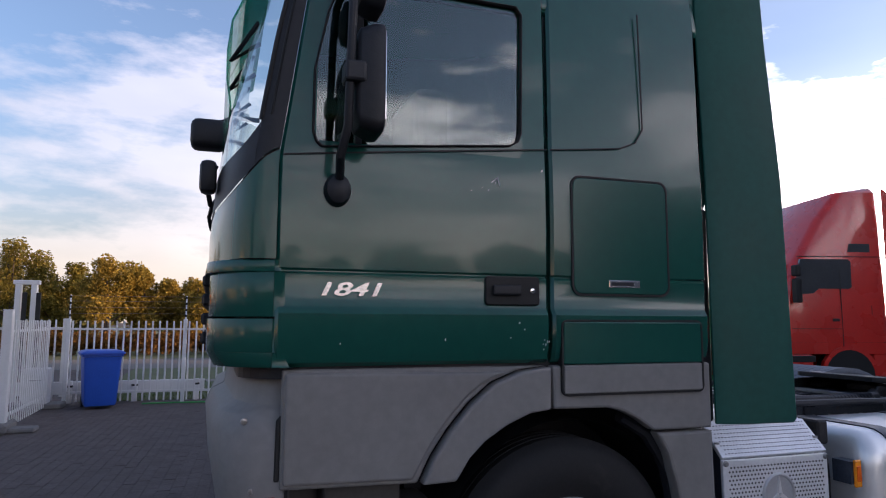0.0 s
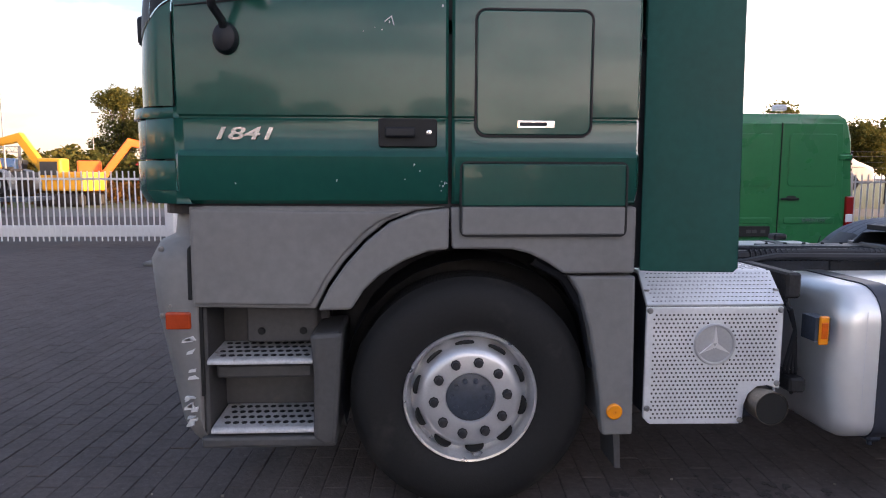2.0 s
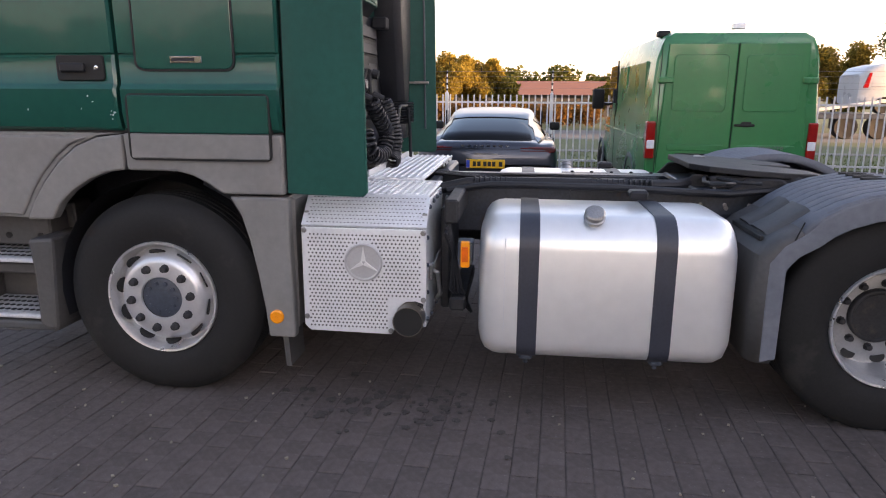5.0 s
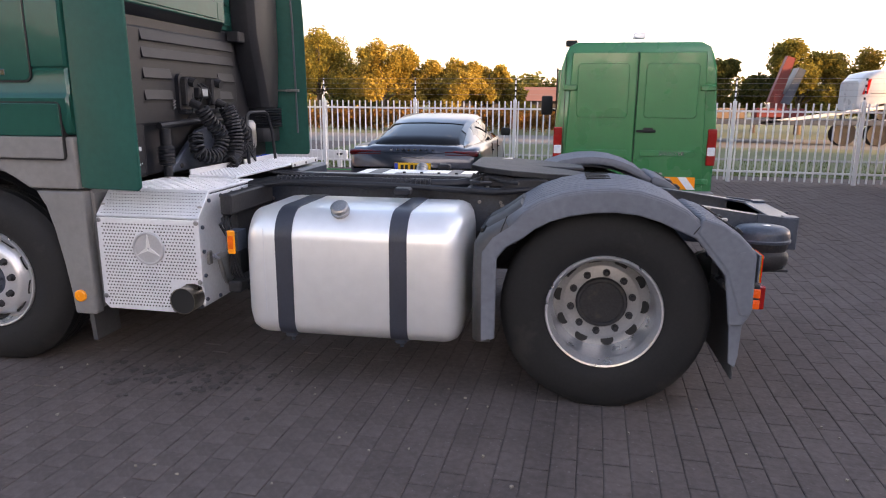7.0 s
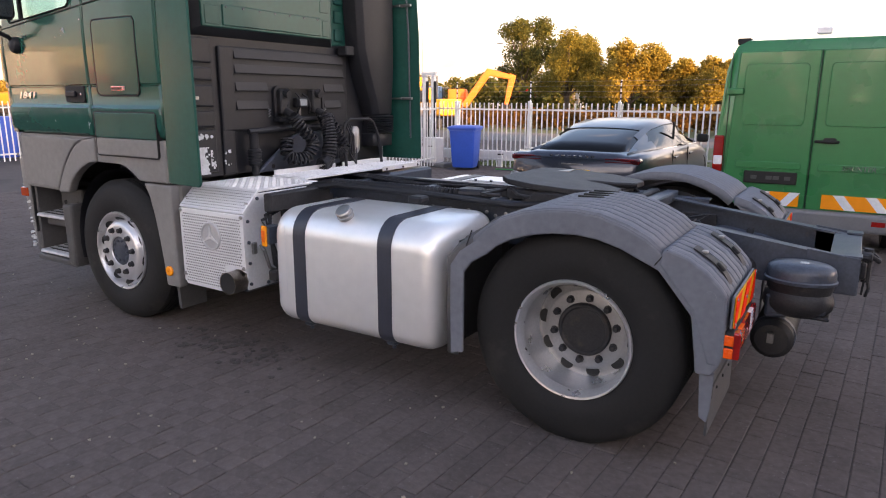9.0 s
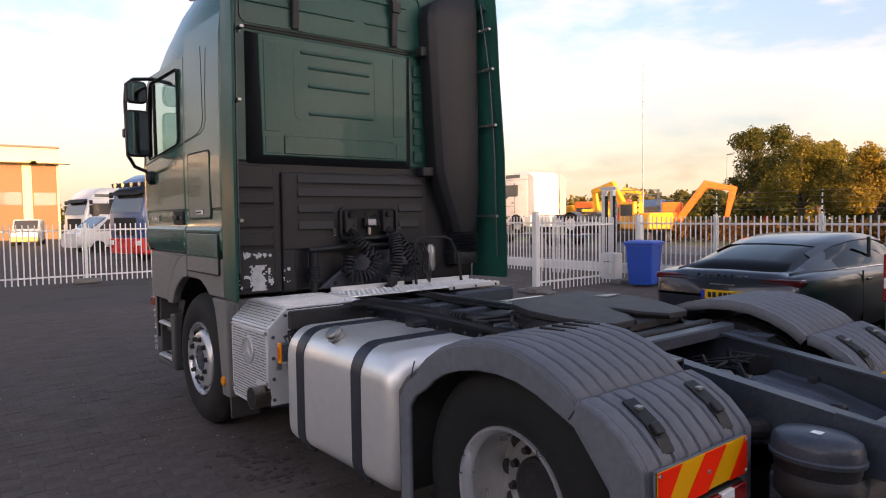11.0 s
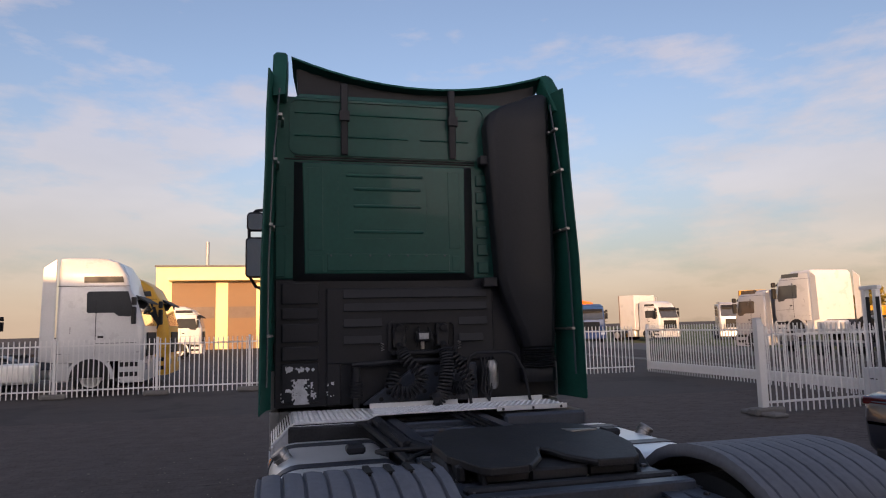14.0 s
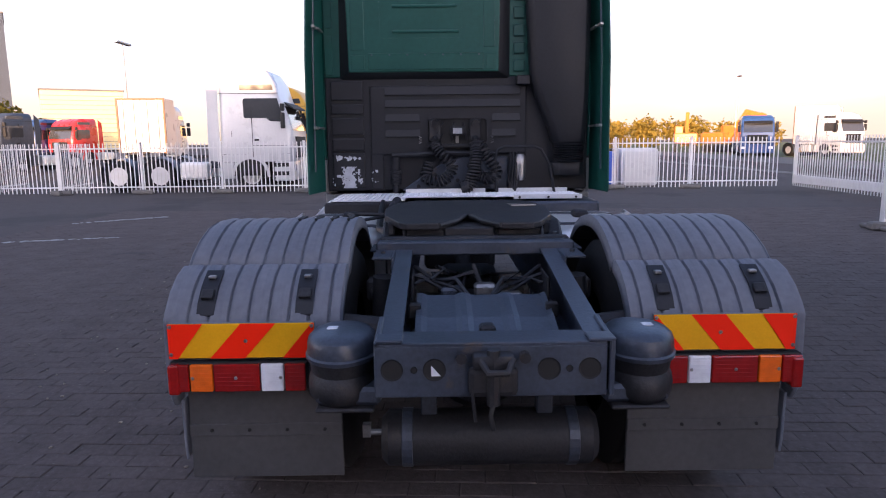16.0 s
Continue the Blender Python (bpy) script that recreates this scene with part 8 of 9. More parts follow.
fb = thing("flatbed_trailer", "low grey flatbed trailer with a loading ramp", "trailer", at=(9.0, 24.0, GZ))
part("deck", bevel(boxes((-3.5, 9.0, -1.2, 1.2, 0.75, 0.95)), 0.02), CHASSIS, fb)
part("ramp", prism(B(), [(2.0, 0.75), (7.5, 1.55), (7.5, 1.66), (2.0, 0.86)], "y", -1.2, -1.0), WHITE_FENCE, fb)
for x in (-2.5, 5.0, 6.2):
    part("wheel", lathe(B(), [(0.2, -1.15), (0.42, -1.18), (0.45, -1.1), (0.45, -0.85), (0.2, -0.85)], (x, 0, 0.45), "y", 22), RUBBER, fb)
part("load_frame", bevel(boxes((-3.3, 1.5, -1.1, 1.1, 0.95, 1.35)), 0.04), mat("brown load", (0.14, 0.09, 0.05), 0.7), fb)
cr = thing("loader_crane", "folded dark red loader crane on a flatbed", "crane", at=(12.0, 24.2, GZ))
part("column", bevel(boxes((-0.25, 0.25, -0.25, 0.25, 0.95, 1.9)), 0.03), MARK_DARK, cr)
part("boom", prism(B(), [(-0.45, 1.6), (-0.05, 1.5), (0.38, 3.25), (0.08, 3.35)], "y", -0.15, 0.15), MARK_DARK, cr)
part("boom", prism(B(), [(-0.05, 1.55), (0.3, 1.5), (0.75, 2.8), (0.5, 2.9)], "y", -0.35, 0.35), CHASSIS, cr)
part("outrigger", bevel(boxes((-0.9, 0.9, -0.35, 0.35, 1.0, 1.35)), 0.03), MARK_DARK, cr)
wv = thing("white_van", "white delivery van riding on a flatbed", "van", at=(14.4, 24.0, GZ + 0.95), turn=0)
rings = [[(x, y, z) for y, z in rrect(-hw, hw, z0, z1, 0.2, 4)] for x, hw, z0, z1 in ((0.0, 0.85, 0.35, 1.45), (0.25, 0.92, 0.30, 1.72), (0.8, 0.95, 0.28, 1.85), (3.4, 0.95, 0.28, 1.85), (4.2, 0.9, 0.3, 1.3), (5.0, 0.85, 0.3, 1.0))]
part("body", loft(B(), rings), TWHITE, wv, "", True)
part("tail_lamp", bevel(prism(B(), [(0.12, 0.95), (0.30, 0.95), (0.38, 1.5), (0.28, 1.5)], "y", -0.96, -0.90), 0.01), LENS_RED, wv)
for x in (0.9, 4.0):
    part("wheel", lathe(B(), [(0.15, -0.93), (0.30, -0.97), (0.32, -0.9), (0.32, -0.7), (0.15, -0.7)], (x, 0, 0.32), "y", 22), RUBBER, wv)
part("side_line", boxes((0.4, 4.5, -0.965, -0.95, 0.98, 1.0)), GREY_DARK, wv)
sv = thing("white_van", "small white van in the far yard", "van", at=(-33.5, 7.9, GZ), turn=-73)
part("body", loft(B(), rings), TWHITE, sv, "", True)
part("windscreen", prism(B(), [(3.5, 1.75), (4.25, 1.2), (4.3, 1.25), (3.55, 1.8)], "y", -0.8, 0.8), WINDOW_FAR, sv)
for s in (-1, 1):
    part("side_window", prism(B(), [(2.6, 1.1), (4.1, 1.1), (3.5, 1.7), (2.6, 1.7)], "y", s * 0.90, s * 0.955), WINDOW_FAR, sv)
    for x in (0.9, 4.0):
        part("wheel", lathe(B(), [(0.15, s * .93), (0.30, s * .97), (0.32, s * .9), (0.32, s * .7), (0.15, s * .7)], (x, 0, 0.32), "y", 22), RUBBER, sv)
cy = thing("small_car", "small white and yellow van by the hall", "car", at=(-49.0, 3.6, GZ), turn=-14)
part("body", loft(B(), [[(x, y, z) for y, z in rrect(-hw, hw, z0, z1, 0.15, 4)] for x, hw, z0, z1 in ((0, 0.75, 0.3, 1.5), (0.3, 0.8, 0.25, 1.75), (2.2, 0.8, 0.25, 1.75), (2.9, 0.8, 0.25, 1.1), (3.6, 0.75, 0.3, 0.9))]), TWHITE, cy, "", True)
part("bumper", bevel(boxes((3.4, 3.7, -0.75, 0.75, 0.3, 0.6)), 0.03), TYELLOW, cy)
for s in (-1, 1):
    for x in (0.6, 2.9):
        part("wheel", lathe(B(), [(0.15, s * .78), (0.28, s * .82), (0.30, s * .76), (0.30, s * .6), (0.15, s * .6)], (x, 0, 0.30), "y", 18), RUBBER, cy)
part("windscreen", prism(B(), [(2.3, 1.65), (2.85, 1.1), (2.9, 1.14), (2.35, 1.69)], "y", -0.68, 0.68), WINDOW_FAR, cy)


def excavator(label, at, turn, paint):
    e = thing("excavator", label, "excavator", "construction machines", (at[0], at[1], GZ), turn)
    for s in (-1, 1):
        part("track", bevel(boxes((-1.6, 1.6, s * 1.0 - 0.28, s * 1.0 + 0.28, 0.0, 0.8)), 0.25, 3), GREASE, e)
    part("upper_body", bevel(boxes((-1.7, 1.0, -1.2, 1.2, 0.95, 2.1)), 0.12, 2), paint, e)
    cb = part("cabin", bevel(boxes((-0.3, 1.2, 0.3, 1.2, 1.3, 2.9)), 0.12, 2), paint, e)
    part("cabin_window", boxes((-0.1, 1.0, 1.19, 1.215, 1.9, 2.7)), WINDOW_FAR, cb)
    part("boom", bevel(prism(B(), [(0.8, 1.5), (1.2, 1.2), (3.2, 3.9), (5.0, 3.6), (5.1, 3.95), (3.0, 4.5)], "y", -0.3, 0.1), 0.05), paint, e)
    part("stick", bevel(prism(B(), [(4.8, 4.1), (5.3, 3.9), (4.7, 1.6), (4.4, 1.6)], "y", -0.25, 0.05), 0.04), paint, e)
    part("bucket", bevel(prism(B(), [(4.3, 1.7), (4.9, 1.7), (4.6, 0.8), (3.9, 0.9)], "y", -0.6, 0.4), 0.05), GREASE, e)
    return e


for label, at, turn, paint in (("yellow tracked excavator behind the road", (-16.4, 28.8), 172, TYELLOW), ("orange tracked excavator behind the road", (-17.8, 33.0), 20, TORANGE)):
    small = excavator(label, at, turn, paint)
    small.matrix_basis = small.matrix_basis @ Matrix.Scale(0.78, 4)
excavator("yellow tracked excavator on the far lot", (-44.0, 60.0), 20, TYELLOW)
excavator("orange tracked excavator on the far lot", (-68.0, 27.5), 160, TORANGE)
excavator("orange tracked excavator on the far lot", (-67.0, 31.0), 30, TORANGE)
# long rows of distant trucks
rnd = random.Random(33)
for k in range(12):
    p = rnd.choice((TWHITE, TWHITE, TRED, TORANGE, TYELLOW, TBLUE))
    x, y = -60.0 + 5.6 * k * 0.6, 58.0 + 3.0 * k * 0.8
    u = thing("distant_truck", "small distant truck in a long row", "truck", "distant truck row", (x, y, GZ), 110 + rnd.uniform(-8, 8))
    part("cab", bevel(boxes((-1.2, 1.1, -1.2, 1.2, 0.5, rnd.uniform(2.6, 3.3))), 0.12, 2), p, u)
    part("windscreen", boxes((-1.22, -1.18, -1.0, 1.0, 1.6, 2.3)), WINDOW_FAR, u)
    part("load", bevel(boxes((1.3, 6.0, -1.2, 1.2, 1.0, rnd.uniform(1.6, 3.2))), 0.03), rnd.choice((TWHITE, TYELLOW, CHASSIS)), u)
for k, (x, y, turn, p, bx) in enumerate(((-52.6, 28.0, 168, TWHITE, None), (-49.0, 31.4, 140, TYELLOW, TWHITE), (-45.4, 31.0, 196, TWHITE, TWHITE), (-41.2, 35.4, 150, TSILVER, None), (-38.4, 38.2, 205, TWHITE, TYELLOW))):
    cabover(("white tractor truck in the far row", "yellow truck with a white box in the far row", "white box truck in the far row", "silver tractor truck in the far row", "white truck with a yellow box in the far row")[k], (x, y), turn, p, 3.1 + 0.15 * (k % 3), None, 1, back_box=bx, group="far truck row")
bt = thing("storage_tank", "white plastic storage tank behind the fence", "tank", at=(-16.0, 6.6, GZ))
part("body", bevel(boxes((-0.6, 0.6, -0.6, 0.6, 0.0, 1.25)), 0.12, 2), TWHITE, bt)
cb_ = thing("blue_container", "small blue waste container behind the fence", "container", at=(-16.2, 5.2, GZ))
part("body", bevel(boxes((-0.5, 0.5, -0.6, 0.6, 0.0, 1.15)), 0.06, 2), BLUE, cb_)

# ---- halls ----
# the low sun's yellow is put into this wall colour
WALL_Y = mat("hall cladding, sunlit yellow", (0.74, 0.60, 0.31), 0.7, var=0.05, scale=1.0)
DOOR_B = mat("brown hall door", (0.165, 0.085, 0.032), 0.6, var=0.06, scale=2)
hall = thing("sunlit_hall", "low hall with sunlit yellow walls and brown overhead doors", "hall", at=(-62.0, -4.0, GZ))
part("wall", bevel(boxes((-25, 0, -8.1, 11.4, 0, 8.0)), 0.05), WALL_Y, hall)
part("roof_edge", boxes((-25.2, 0.2, -8.2, 11.5, 8.0, 8.15)), CONCRETE, hall)
for y0, y1 in ((-6.65, -2.65), (-1.5, 1.15), (3.4, 8.6), (9.3, 11.2)):
    dd = part("overhead_door", boxes((-0.05, 0.06, y0, y1, 0.0, 6.5)), DOOR_B, hall, "brown overhead door with a window row")
    part("door_window", boxes((0.06, 0.075, y0 + 0.1, y1 - 0.1, 3.0, 4.1)), WINDOW_HALL, dd)
    part("awning", boxes((0.0, 1.3, y0 - 0.2, y1 + 1.0, 6.6, 6.75)), WALL_Y, hall)
part("chimney", tube(B(), [(-6, -4.0, 8.0), (-6, -4.0, 11.2)], 0.18, 10), STEEL, hall)
wh = thing("white_warehouse", "distant pale warehouse lit by low sun", "warehouse", at=(-66.0, -38.0, GZ), turn=30)
part("wall", boxes((-15, 0, -3.9, 4.0, 0, 7.2)), WALL_Y, wh)
for k in range(14):
    part("cladding_rib", boxes((0.0, 0.05, -3.9, 4.0, 0.4 + k * 0.48, 0.45 + k * 0.48)), CONCRETE, wh)
part("roof_edge", boxes((-15.1, 0.1, -4.0, 4.1, 7.2, 7.35)), CONCRETE, wh)
dh = thing("dark_hall", "tall dark grey hall at the yard edge", "hall", at=(-78.0, -60.0, GZ), turn=32)
part("wall", boxes((-10, 0, -14, 6.0, 0, 18.0)), CHASSIS, dh)
part("roof_edge", boxes((-10.1, 0.1, -14.1, 6.1, 18.0, 18.2)), CONCRETE, dh)
bn = thing("long_barn", "long low dark barn with a red-brown roof", "barn", at=(4.5, 46.0, GZ))
part("wall", boxes((-9, 9, 0, 8, 0, 1.6)), mat("dark barn wall", (0.05, 0.045, 0.04), 0.8), bn)
part("roof", prism(B(), [(-0.5, 1.55), (4, 2.6), (8.5, 1.55)], "x", -9.3, 9.3), mat("red-brown roof", (0.17, 0.07, 0.045), 0.8, var=0.15, scale=3), bn)
# the long hall, out of view, that shades the yard in the evening
PANEL = mat("grey hall cladding", (0.20, 0.21, 0.22), 0.6, var=0.06, scale=1.0)
big = thing("long_hall", "long grey hall along the yard behind the viewer", "hall", at=(17.0, -17.0, GZ), turn=-31)
part("wall", boxes((0, 18, -8, 34, 0, 7.8)), PANEL, big)
part("roof_edge", boxes((-0.1, 18.1, -8.1, 34.1, 7.8, 8.0)), CONCRETE, big)
# unseen taller block, added to darken what the cab's back reflects
part("reflection_block", boxes((0.5, 17.5, 9, 26, 8.0, 13.2)), PANEL, big)
part("roof_edge", boxes((0.4, 17.6, 8.9, 26.1, 13.2, 13.4)), CONCRETE, big)
for k in range(3):
    part("overhead_door", boxes((-0.06, 0.0, -5 + k * 12, 0 + k * 12, 0, 4.6)), CHASSIS, big)

# ---- lamp posts, masts ----
def lamp_post(label, x, y, h, arms=1, r=0.06):
    t = thing("street_lamp", label, "street lamp", "street lamps", (x, y, GZ))
    part("pole", tube(B(), [(0, 0, 0), (0, 0, h)], [r, r * 0.55], 10), STEEL, t)
    for s in ((1, -1) if arms == 2 else (1,)):
        part("head", bevel(boxes((min(0, s * 0.9), max(0, s * 0.9), -0.14, 0.14, h, h + 0.12)), 0.03), STEEL, t)


lamp_post("slim steel street lamp beside the road", -34.8, 72.0, 8.2)
lamp_post("steel yard lamp with two heads", -34.2, -18.8, 7.4, 2)
lamp_post("slim steel street lamp on the far lot", -57.5, 28.3, 7.2)
mast = thing("radio_mast", "tall thin steel radio mast on the far lot", "mast", at=(-34.5, 55.0, GZ))
part("pole", tube(B(), [(0, 0, 0), (0, 0, 10.0), (0, 0, 17.0)], [0.09, 0.06, 0.035], 10), STEEL, mast)
gn = thing("gantry", "steel lattice gantry over the far lot", "gantry", at=(-38.0, 59.0, GZ), turn=35)
for x in (-2.2, 2.2):
    part("leg", boxes((x - 0.12, x + 0.12, -0.12, 0.12, 0, 4.1)), CHASSIS, gn)
for z in (3.5, 4.0):
    part("chord", boxes((-2.2, 2.2, -0.06, 0.06, z, z + 0.08)), CHASSIS, gn)
for k in range(8):
    part("brace", tube(B(), [(-2.2 + k * 0.55, 0, 3.5), (-1.925 + k * 0.55, 0, 4.0), (-1.65 + k * 0.55, 0, 3.5)], 0.03, 5), CHASSIS, gn)

# ---- trees and hedges ----
def leaf_mat(name, a, b):
    m = bpy.data.materials.new(name)
    m.use_nodes = True
    n, l = m.node_tree.nodes, m.node_tree.links
    p = n["Principled BSDF"]
    g, r = n.new("ShaderNodeNewGeometry"), n.new("ShaderNodeValToRGB")
    r.color_ramp.elements[0].color, r.color_ramp.elements[1].color = (*a, 1), (*b, 1)
    l.new(g.outputs["Random Per Island"], r.inputs["Fac"])
    l.new(r.outputs["Color"], p.inputs["Base Color"])
    p.inputs["Roughness"].default_value, p.inputs["Specular IOR Level"].default_value = 0.75, 0.12
    tr, mx = n.new("ShaderNodeBsdfTranslucent"), n.new("ShaderNodeMixShader")
    mx.inputs[0].default_value = 0.42
    l.new(r.outputs["Color"], tr.inputs["Color"])
    l.new(p.outputs[0], mx.inputs[1])
    l.new(tr.outputs[0], mx.inputs[2])
    l.new(mx.outputs[0], n["Material Output"].inputs[0])
    return m


LEAF = [leaf_mat("green-gold autumn leaves", (0.09, 0.09, 0.02), (0.24, 0.185, 0.035)), leaf_mat("golden autumn leaves", (0.15, 0.12, 0.026), (0.36, 0.25, 0.045)), leaf_mat("dark green leaves", (0.045, 0.06, 0.018), (0.13, 0.115, 0.028))]
BARK = mat("tree bark", (0.06, 0.045, 0.033), 0.9, var=0.3, scale=8, bump=0.5, bscale=30)


def leaves(name, centres, size, count, rnd, mat_, parent):
    """Many small leaf clumps scattered in uneven lobes."""
    verts, faces = [], []
    total = sum(c[3] ** 2 for c in centres)
    for cx, cy, cz, r, fz in centres:
        for _ in range(int(count * r * r / total)):
            d = Vector((rnd.gauss(0, 1), rnd.gauss(0, 1), rnd.gauss(0, 1))).normalized()
            q = r * (rnd.random() ** 0.42) * (0.82 + 0.30 * noise.noise(d * 2.3 + Vector((cx, cy, cz))))
            c = Vector((cx + d.x * q, cy + d.y * q, cz + d.z * q * fz))
            u = Vector((rnd.gauss(0, 1), rnd.gauss(0, 1), rnd.gauss(0, 0.7))).normalized()
            v = u.cross(Vector((rnd.gauss(0, 1), rnd.gauss(0, 1), rnd.gauss(0, 1)))).normalized()
            s = size * rnd.uniform(0.55, 1.3)
            k = len(verts)
            verts += [c - u * s, c + v * s * 0.55, c + u * s, c - v * s * 0.55]
            faces.append((k, k + 1, k + 2, k + 3))
    me = bpy.data.meshes.new(name)
    me.from_pydata([tuple(v) for v in verts], [], faces)
    me.materials.append(mat_)
    ob = new(name, me)
    ob.parent = parent
    return ob


def tree(x, y, h, r, kind, seed, group="roadside trees"):
    rnd = random.Random(seed)
    lab = ("broad roadside tree with green and gold leaves", "roadside tree in golden autumn colour", "dense dark green roadside tree")[kind]
    t = thing("tree", lab, "tree", group, (x, y, GZ))
    lean = rnd.uniform(-0.2, 0.2)
    part("trunk", tube(B(), [(0, 0, -0.1), (lean * 0.3, 0, h * 0.2), (lean, 0.05, h * 0.45), (lean * 1.4, 0, h * 0.8)], [h * 0.035, h * 0.028, h * 0.02, h * 0.006], 9), BARK, t, "", True)
    cs = [(lean, 0, h * 0.55, r * 0.72, 1.05)]
    for k in range(9):
        a = k * 2.4 + rnd.uniform(-0.4, 0.4)
        zz = h * rnd.uniform(0.30, 0.84)
        w = r * (1.0 - 0.75 * abs(zz / h - 0.48)) * rnd.uniform(0.55, 0.8)
        c = (lean + w * math.cos(a), w * math.sin(a), zz, r * rnd.uniform(0.34, 0.5), rnd.uniform(0.8, 1.1))
        cs.append(c)
        part("limb", tube(B(), [(lean * 0.6, 0, h * 0.25 + 0.1 * k * h * 0.05), (c[0] * 0.5, c[1] * 0.5, (h * 0.3 + c[2]) / 2), c[:3]], [h * 0.012, h * 0.008, h * 0.003], 6), BARK, t)
    leaves("crown", cs, 0.078 if h < 8 else 0.15, 17000, rnd, LEAF[kind], t)
    return t


TREES = [(-12.2, 38.8, 6.6, 2.3, 0), (-9.9, 38.2, 5.2, 1.8, 0), (-6.6, 34.0, 5.5, 2.0, 1), (-4.7, 34.6, 4.5, 1.6, 1), (-2.6, 34.2, 4.2, 1.6, 1), (-0.8, 35.0, 3.8, 1.4, 1), (0.8, 35.5, 3.2, 1.2, 0), (-33.0, 76.0, 12.5, 4.6, 2), (-25.5, 74.0, 9.5, 3.6, 0),
         (6.6, 33.0, 2.9, 1.1, 0), (9.4, 32.2, 4.1, 1.5, 0), (11.2, 32.6, 4.1, 1.4, 2), (13.5, 33.0, 3.9, 1.4, 2), (15.2, 31.5, 5.1, 1.8, 0), (17.4, 32.0, 4.4, 1.7, 1), (20.8, 31.0, 6.1, 2.3, 2), (23.8, 31.5, 5.6, 2.3, 2), (26.7, 32.0, 5.4, 2.2, 0)]
for k, (x, y, h, r, kind) in enumerate(TREES):
    tree(x, y, h, r, kind, 100 + k)
# far woods, hedge and reeds
rnd = random.Random(77)
woods = [(x + rnd.uniform(-1, 1), 62 + rnd.uniform(-3, 3), rnd.uniform(1.4, 2.6), rnd.uniform(1.6, 2.4), 1.0) for x in np.arange(-34, 40, 2.2)]
tagged(leaves("far_woods", woods, 0.26, 26000, rnd, LEAF[2], None), "distant line of dark woodland trees", "woods", kind="stuff")
woods = [(-112 + rnd.uniform(-6, 6), y, rnd.uniform(1.5, 3.0), rnd.uniform(2.5, 3.6), 1.0) for y in np.arange(14, 62, 3.5)]
tagged(leaves("far_woods", woods, 0.40, 9000, rnd, LEAF[1], None), "distant line of sunlit trees", "woods", kind="stuff")
woods = [(x, 78 + rnd.uniform(-3, 3), rnd.uniform(1.5, 3.0), rnd.uniform(2.4, 3.2), 1.0) for x in np.arange(-75, -30, 3.2)]
tagged(leaves("far_woods", woods, 0.40, 9000, rnd, LEAF[1], None), "distant line of sunlit trees", "woods", kind="stuff")
hedge = [(x, 30.5 + rnd.uniform(-0.5, 0.5), 0.55, 0.85, 0.8) for x in np.arange(-22, 6, 0.8)]
tagged(leaves("beech_hedge", hedge, 0.09, 26000, rnd, leaf_mat("rusty hedge leaves", (0.09, 0.045, 0.012), (0.24, 0.12, 0.03)), None), "rust-brown hedge along the road", "hedge", kind="stuff")
back = [(x, -46 + rnd.uniform(-3, 3), rnd.uniform(2.0, 4.5), rnd.uniform(2.6, 4.2), 1.0) for x in np.arange(-70, 34, 4.5)]
tagged(leaves("far_woods", back, 0.45, 20000, rnd, LEAF[2], None), "dark woodland edge behind the viewer", "woods", kind="stuff")
bl = []
for k in range(9000):
    x, y = rnd.uniform(-3.9, 18), rnd.choice((rnd.uniform(10.95, 12.2), rnd.uniform(11.0, 15.0)))
    bl.append((x, y))
verts, faces = [], []
for x, y in bl:
    hh, a = rnd.uniform(0.03, 0.10), rnd.uniform(0, 6.3)
    k = len(verts)
    verts += [(x - 0.012 * math.cos(a), y - 0.012 * math.sin(a), GZ), (x + 0.012 * math.cos(a), y + 0.012 * math.sin(a), GZ), (x + rnd.uniform(-.03, .03), y + rnd.uniform(-.03, .03), GZ + hh)]
    faces.append((k, k + 1, k + 2))
me = bpy.data.meshes.new("grass")
me.from_pydata(verts, [], faces)
me.materials.append(leaf_mat("grass blades", (0.04, 0.07, 0.015), (0.10, 0.12, 0.03)))
tagged(new("grass", me), "short grass of the verge", "grass", kind="stuff")

# ---- marks, drain and litter on the paving ----
LINE = mat("worn white road paint", (0.30, 0.30, 0.30), 0.8, var=0.3, scale=9)
OIL = mat("dark oil stain", (0.062, 0.052, 0.049), 0.8, spec=0.2, var=0.35, scale=14, bump=0.3, bscale=60)
rnd = random.Random(61)


def blots(name, label, material, spots, kind="stuff"):
    """Flat uneven blots on the paving, each a round outline with a ragged edge."""
    bm = B()
    for i, (x, y, r) in enumerate(spots):
        n = 11
        pts = [(x + r * rnd.uniform(0.6, 1.15) * math.cos(6.2832 * k / n), y + r * rnd.uniform(0.6, 1.15) * math.sin(6.2832 * k / n)) for k in range(n)]
        prism(bm, pts, "z", GZ + 0.001 - 0.00002 * i, GZ + 0.0042 + 0.00004 * i)
    return tagged(part(name, bm, material), label, "mark", kind=kind)


blots("oil_stain", "dark oil stains on the paving below the silencer", OIL, [(1.25 + rnd.gauss(0, 0.28), -1.15 + rnd.gauss(0, 0.16), rnd.uniform(0.008, 0.035)) for _ in range(90)])
LINES = ((-3.9, -7.3, -4.4, -5.6), (-6.4, -7.5, -7.5, -6.0))
line_spots = [(x0 + (x1 - x0) * f + rnd.gauss(0, 0.03), y0 + (y1 - y0) * f + rnd.gauss(0, 0.025), rnd.uniform(0.015, 0.05)) for x0, y0, x1, y1 in LINES for f in [rnd.random() for _ in range(70)]]
blots("road_marking", "worn remains of a white painted line", LINE, line_spots)
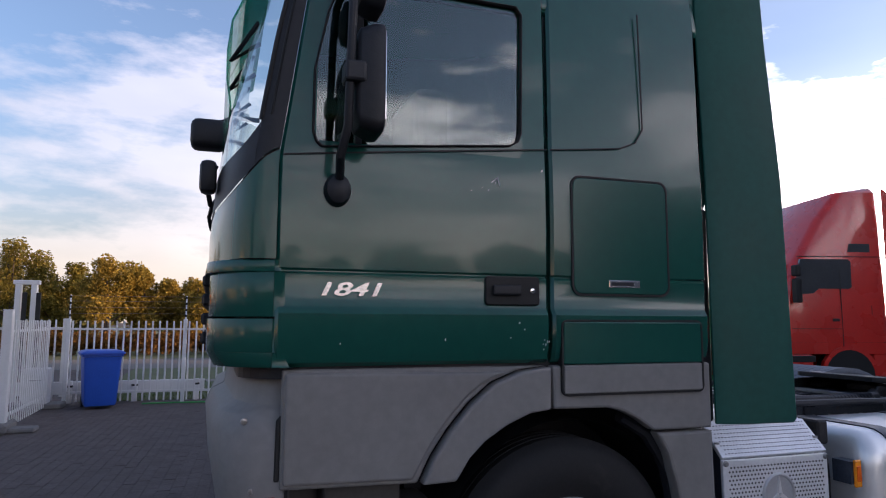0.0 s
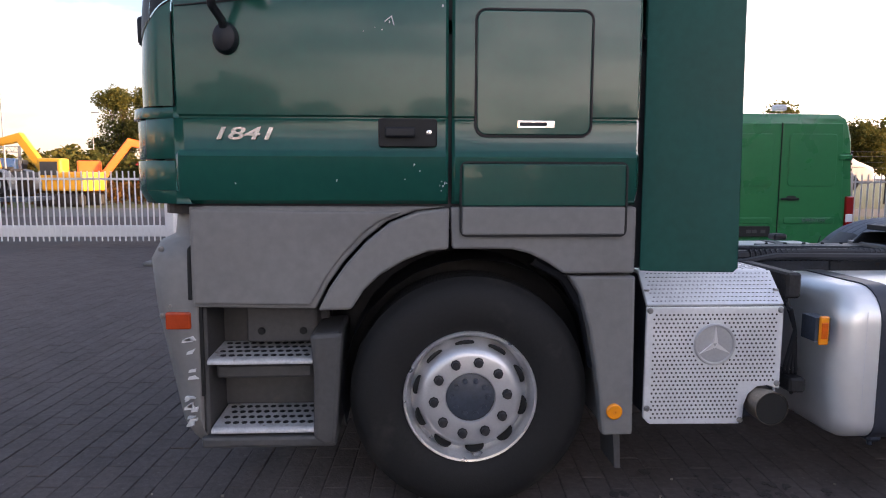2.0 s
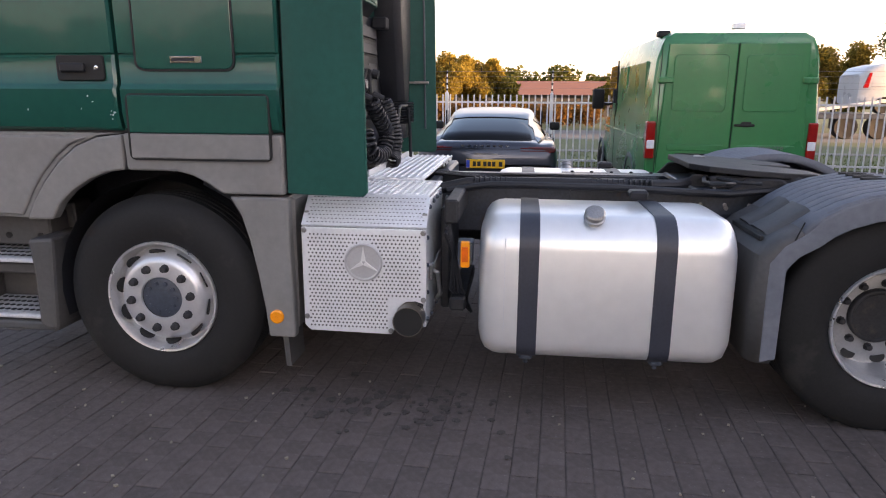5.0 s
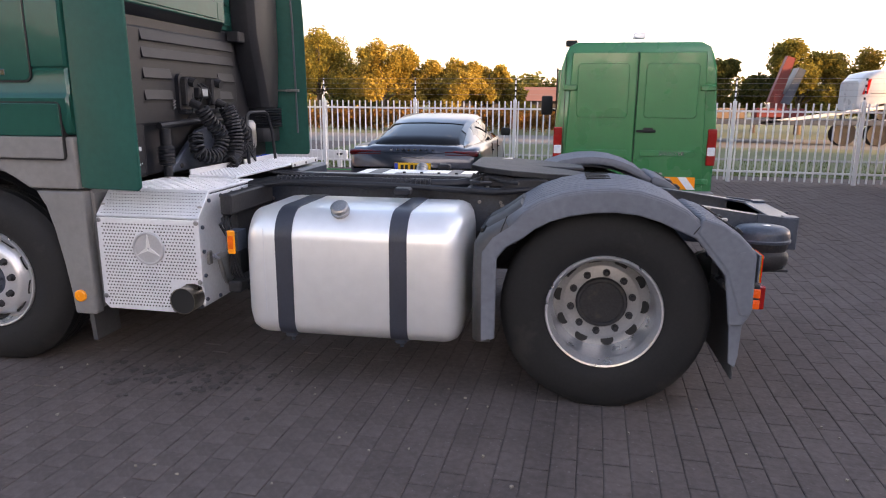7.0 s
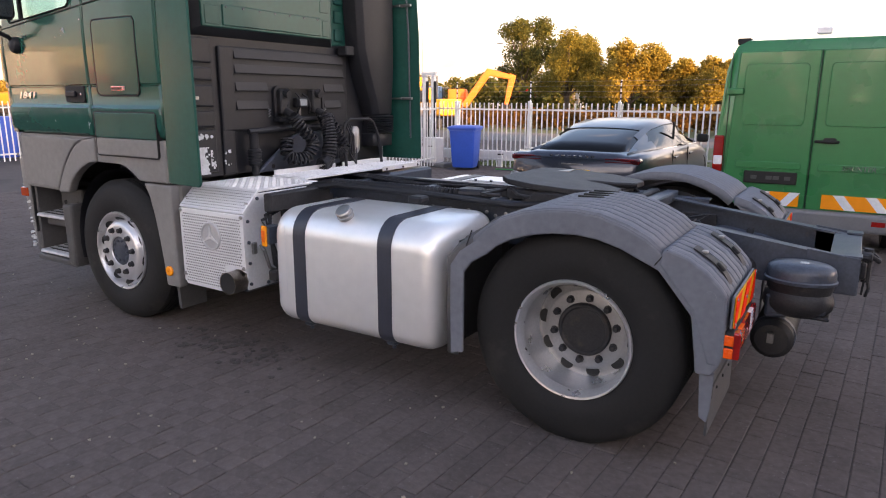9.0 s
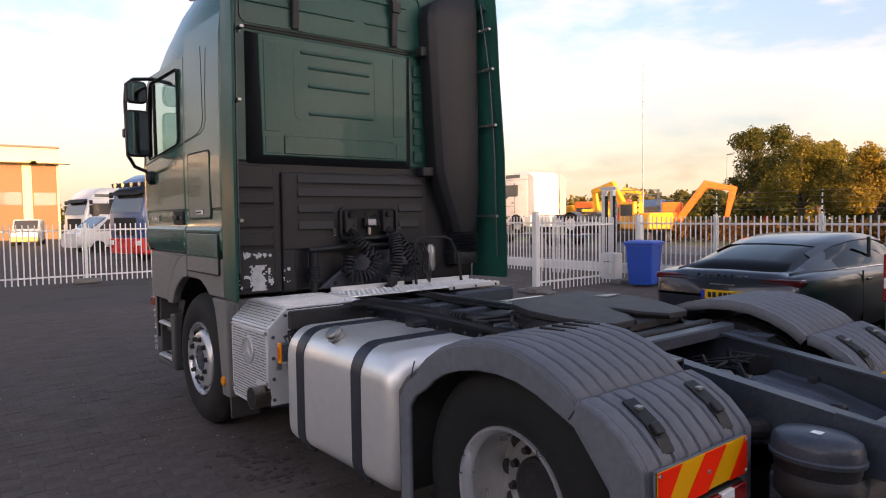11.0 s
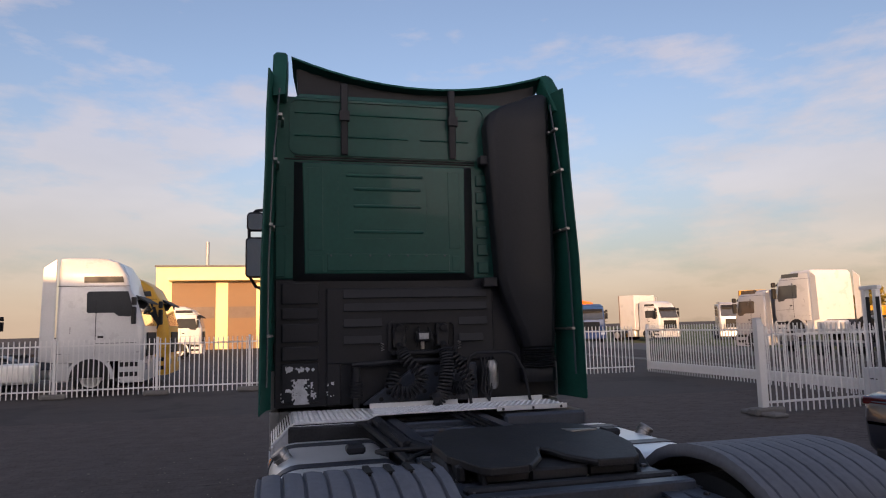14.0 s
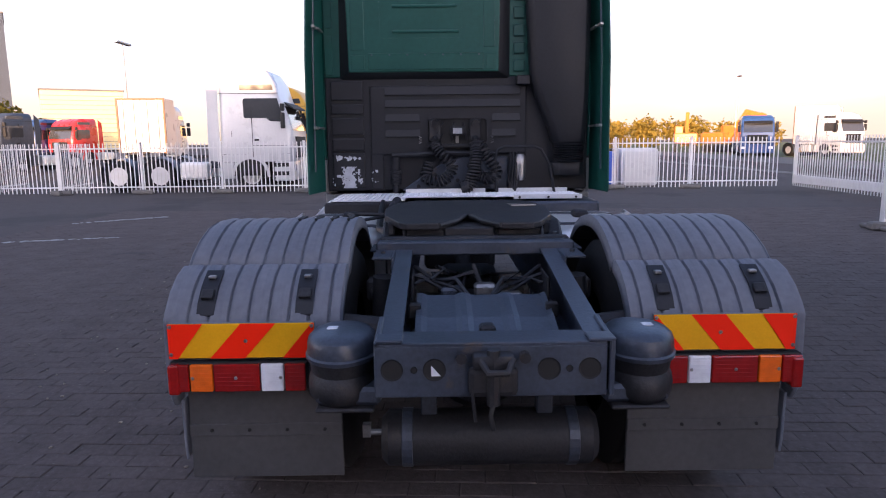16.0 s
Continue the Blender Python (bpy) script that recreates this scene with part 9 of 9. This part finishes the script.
blots("oil_stain", "dark patch of spilt oil on the paving", OIL, [(-2.68 + rnd.gauss(0, 0.03), -4.58 + rnd.uniform(-0.24, 0.24), rnd.uniform(0.05, 0.09)) for _ in range(14)])
bm = B()
for _ in range(260):
    x, y, r, a = rnd.uniform(-4, 8), rnd.uniform(-3.6, -0.9), rnd.uniform(0.003, 0.010), rnd.uniform(0, 6.3)
    pts = [(x + r * rnd.uniform(0.5, 1.3) * math.cos(a + 1.571 * k), y + r * rnd.uniform(0.5, 1.3) * math.sin(a + 1.571 * k)) for k in range(4)]
    prism(bm, pts, "z", GZ + 0.001, GZ + 0.004 + r * 0.5)
tagged(part("litter", bm, mat("pale grit and leaf bits", (0.26, 0.22, 0.17), 0.85, var=0.4, scale=15)), "pale grit and small leaf bits on the paving", "grit", kind="stuff")

# ---- paving bricks, rows along the yard ----
PAVER = mat("concrete paving brick", (0.106, 0.087, 0.080), 0.9, spec=0.14, var=0.22, scale=3.0, bump=0.45, bscale=45, stain=((0.152, 0.134, 0.125), 38, 0.60))
pn, pl_ = PAVER.node_tree.nodes, PAVER.node_tree.links
oi, gi, mx1 = pn.new("ShaderNodeObjectInfo"), pn.new("ShaderNodeNewGeometry"), pn.new("ShaderNodeMath")
mx1.operation = "ADD"
rp, mm = pn.new("ShaderNodeMapRange"), pn.new("ShaderNodeMix")
mm.data_type, mm.blend_type = "RGBA", "MULTIPLY"
mm.inputs["Factor"].default_value = 1.0
pl_.new(oi.outputs["Random"], mx1.inputs[0])
pl_.new(gi.outputs["Random Per Island"], mx1.inputs[1])
rp.inputs["From Max"].default_value = 2.0
rp.inputs["To Min"].default_value, rp.inputs["To Max"].default_value = 0.88, 1.10
pl_.new(mx1.outputs[0], rp.inputs["Value"])
bsdf = pn["Principled BSDF"]
src_ = bsdf.inputs["Base Color"].links[0].from_socket
pl_.new(src_, mm.inputs["A"])
pl_.new(rp.outputs["Result"], mm.inputs["B"])
pl_.new(mm.outputs["Result"], bsdf.inputs["Base Color"])
pave = thing("paving", "worn dark grey concrete paving bricks in staggered rows", "paving", kind="structure", at=(0, 0, GZ), turn=-3.0)
PW, PL_ = 0.118, 0.236


def brick_geo(w, l, hgt, drop=0.006):
    a, b = w / 2, l / 2
    v = [(-a, -b, -0.02), (a, -b, -0.02), (a, b, -0.02), (-a, b, -0.02), (-a, -b, hgt - drop), (a, -b, hgt - drop), (a, b, hgt - drop), (-a, b, hgt - drop),
         (-a + 0.005, -b + 0.005, hgt), (a - 0.005, -b + 0.005, hgt), (a - 0.005, b - 0.005, hgt), (-a + 0.005, b - 0.005, hgt)]
    f = [(8, 9, 10, 11), (4, 5, 9, 8), (5, 6, 10, 9), (6, 7, 11, 10), (7, 4, 8, 11), (0, 1, 5, 4), (1, 2, 6, 5), (2, 3, 7, 6), (3, 0, 4, 7)]
    return v, f


BV, BF = brick_geo(PW - 0.003, PL_ - 0.003, 0.0, 0.003)
brick_me = bpy.data.meshes.new("brick")
brick_me.from_pydata(BV, [], BF)
brick_me.materials.append(PAVER)
rnd = random.Random(9)
verts, faces, count = [], [], 0
inv = (pose(0, 0, 0, 0, 0, 3.0)).to_3x3()
for i in range(-72, 112):
    for j in range(-34, 50):
        x, y = i * PW, j * PL_ + (PL_ / 2 if i % 2 else 0)
        if not (-8.4 < x < 13.0 and -8.0 < y < 11.6):
            continue
        dz, tx, ty = rnd.uniform(-0.0025, 0.0025), rnd.uniform(-0.010, 0.010), rnd.uniform(-0.010, 0.010)
        if 0.2 < x < 2.62 and -2.55 < y < -1.35 and count < 300:
            count += 1
            shared("brick", brick_me, pave, pose(x, y, dz, math.degrees(tx), math.degrees(ty), rnd.uniform(-0.6, 0.6)))
            continue
        k = len(verts)
        for a, b, c in BV:
            verts.append((x + a, y + b, c + dz + tx * b - ty * a))
        faces += [tuple(k + q for q in f) for f in BF]
me = bpy.data.meshes.new("brick_rest")
me.from_pydata(verts, [], faces)
me.materials.append(PAVER)
rest = new("brick_rest", me)
rest.parent = pave
tagged(rest, "rest of the paving bricks", kind="stuff")
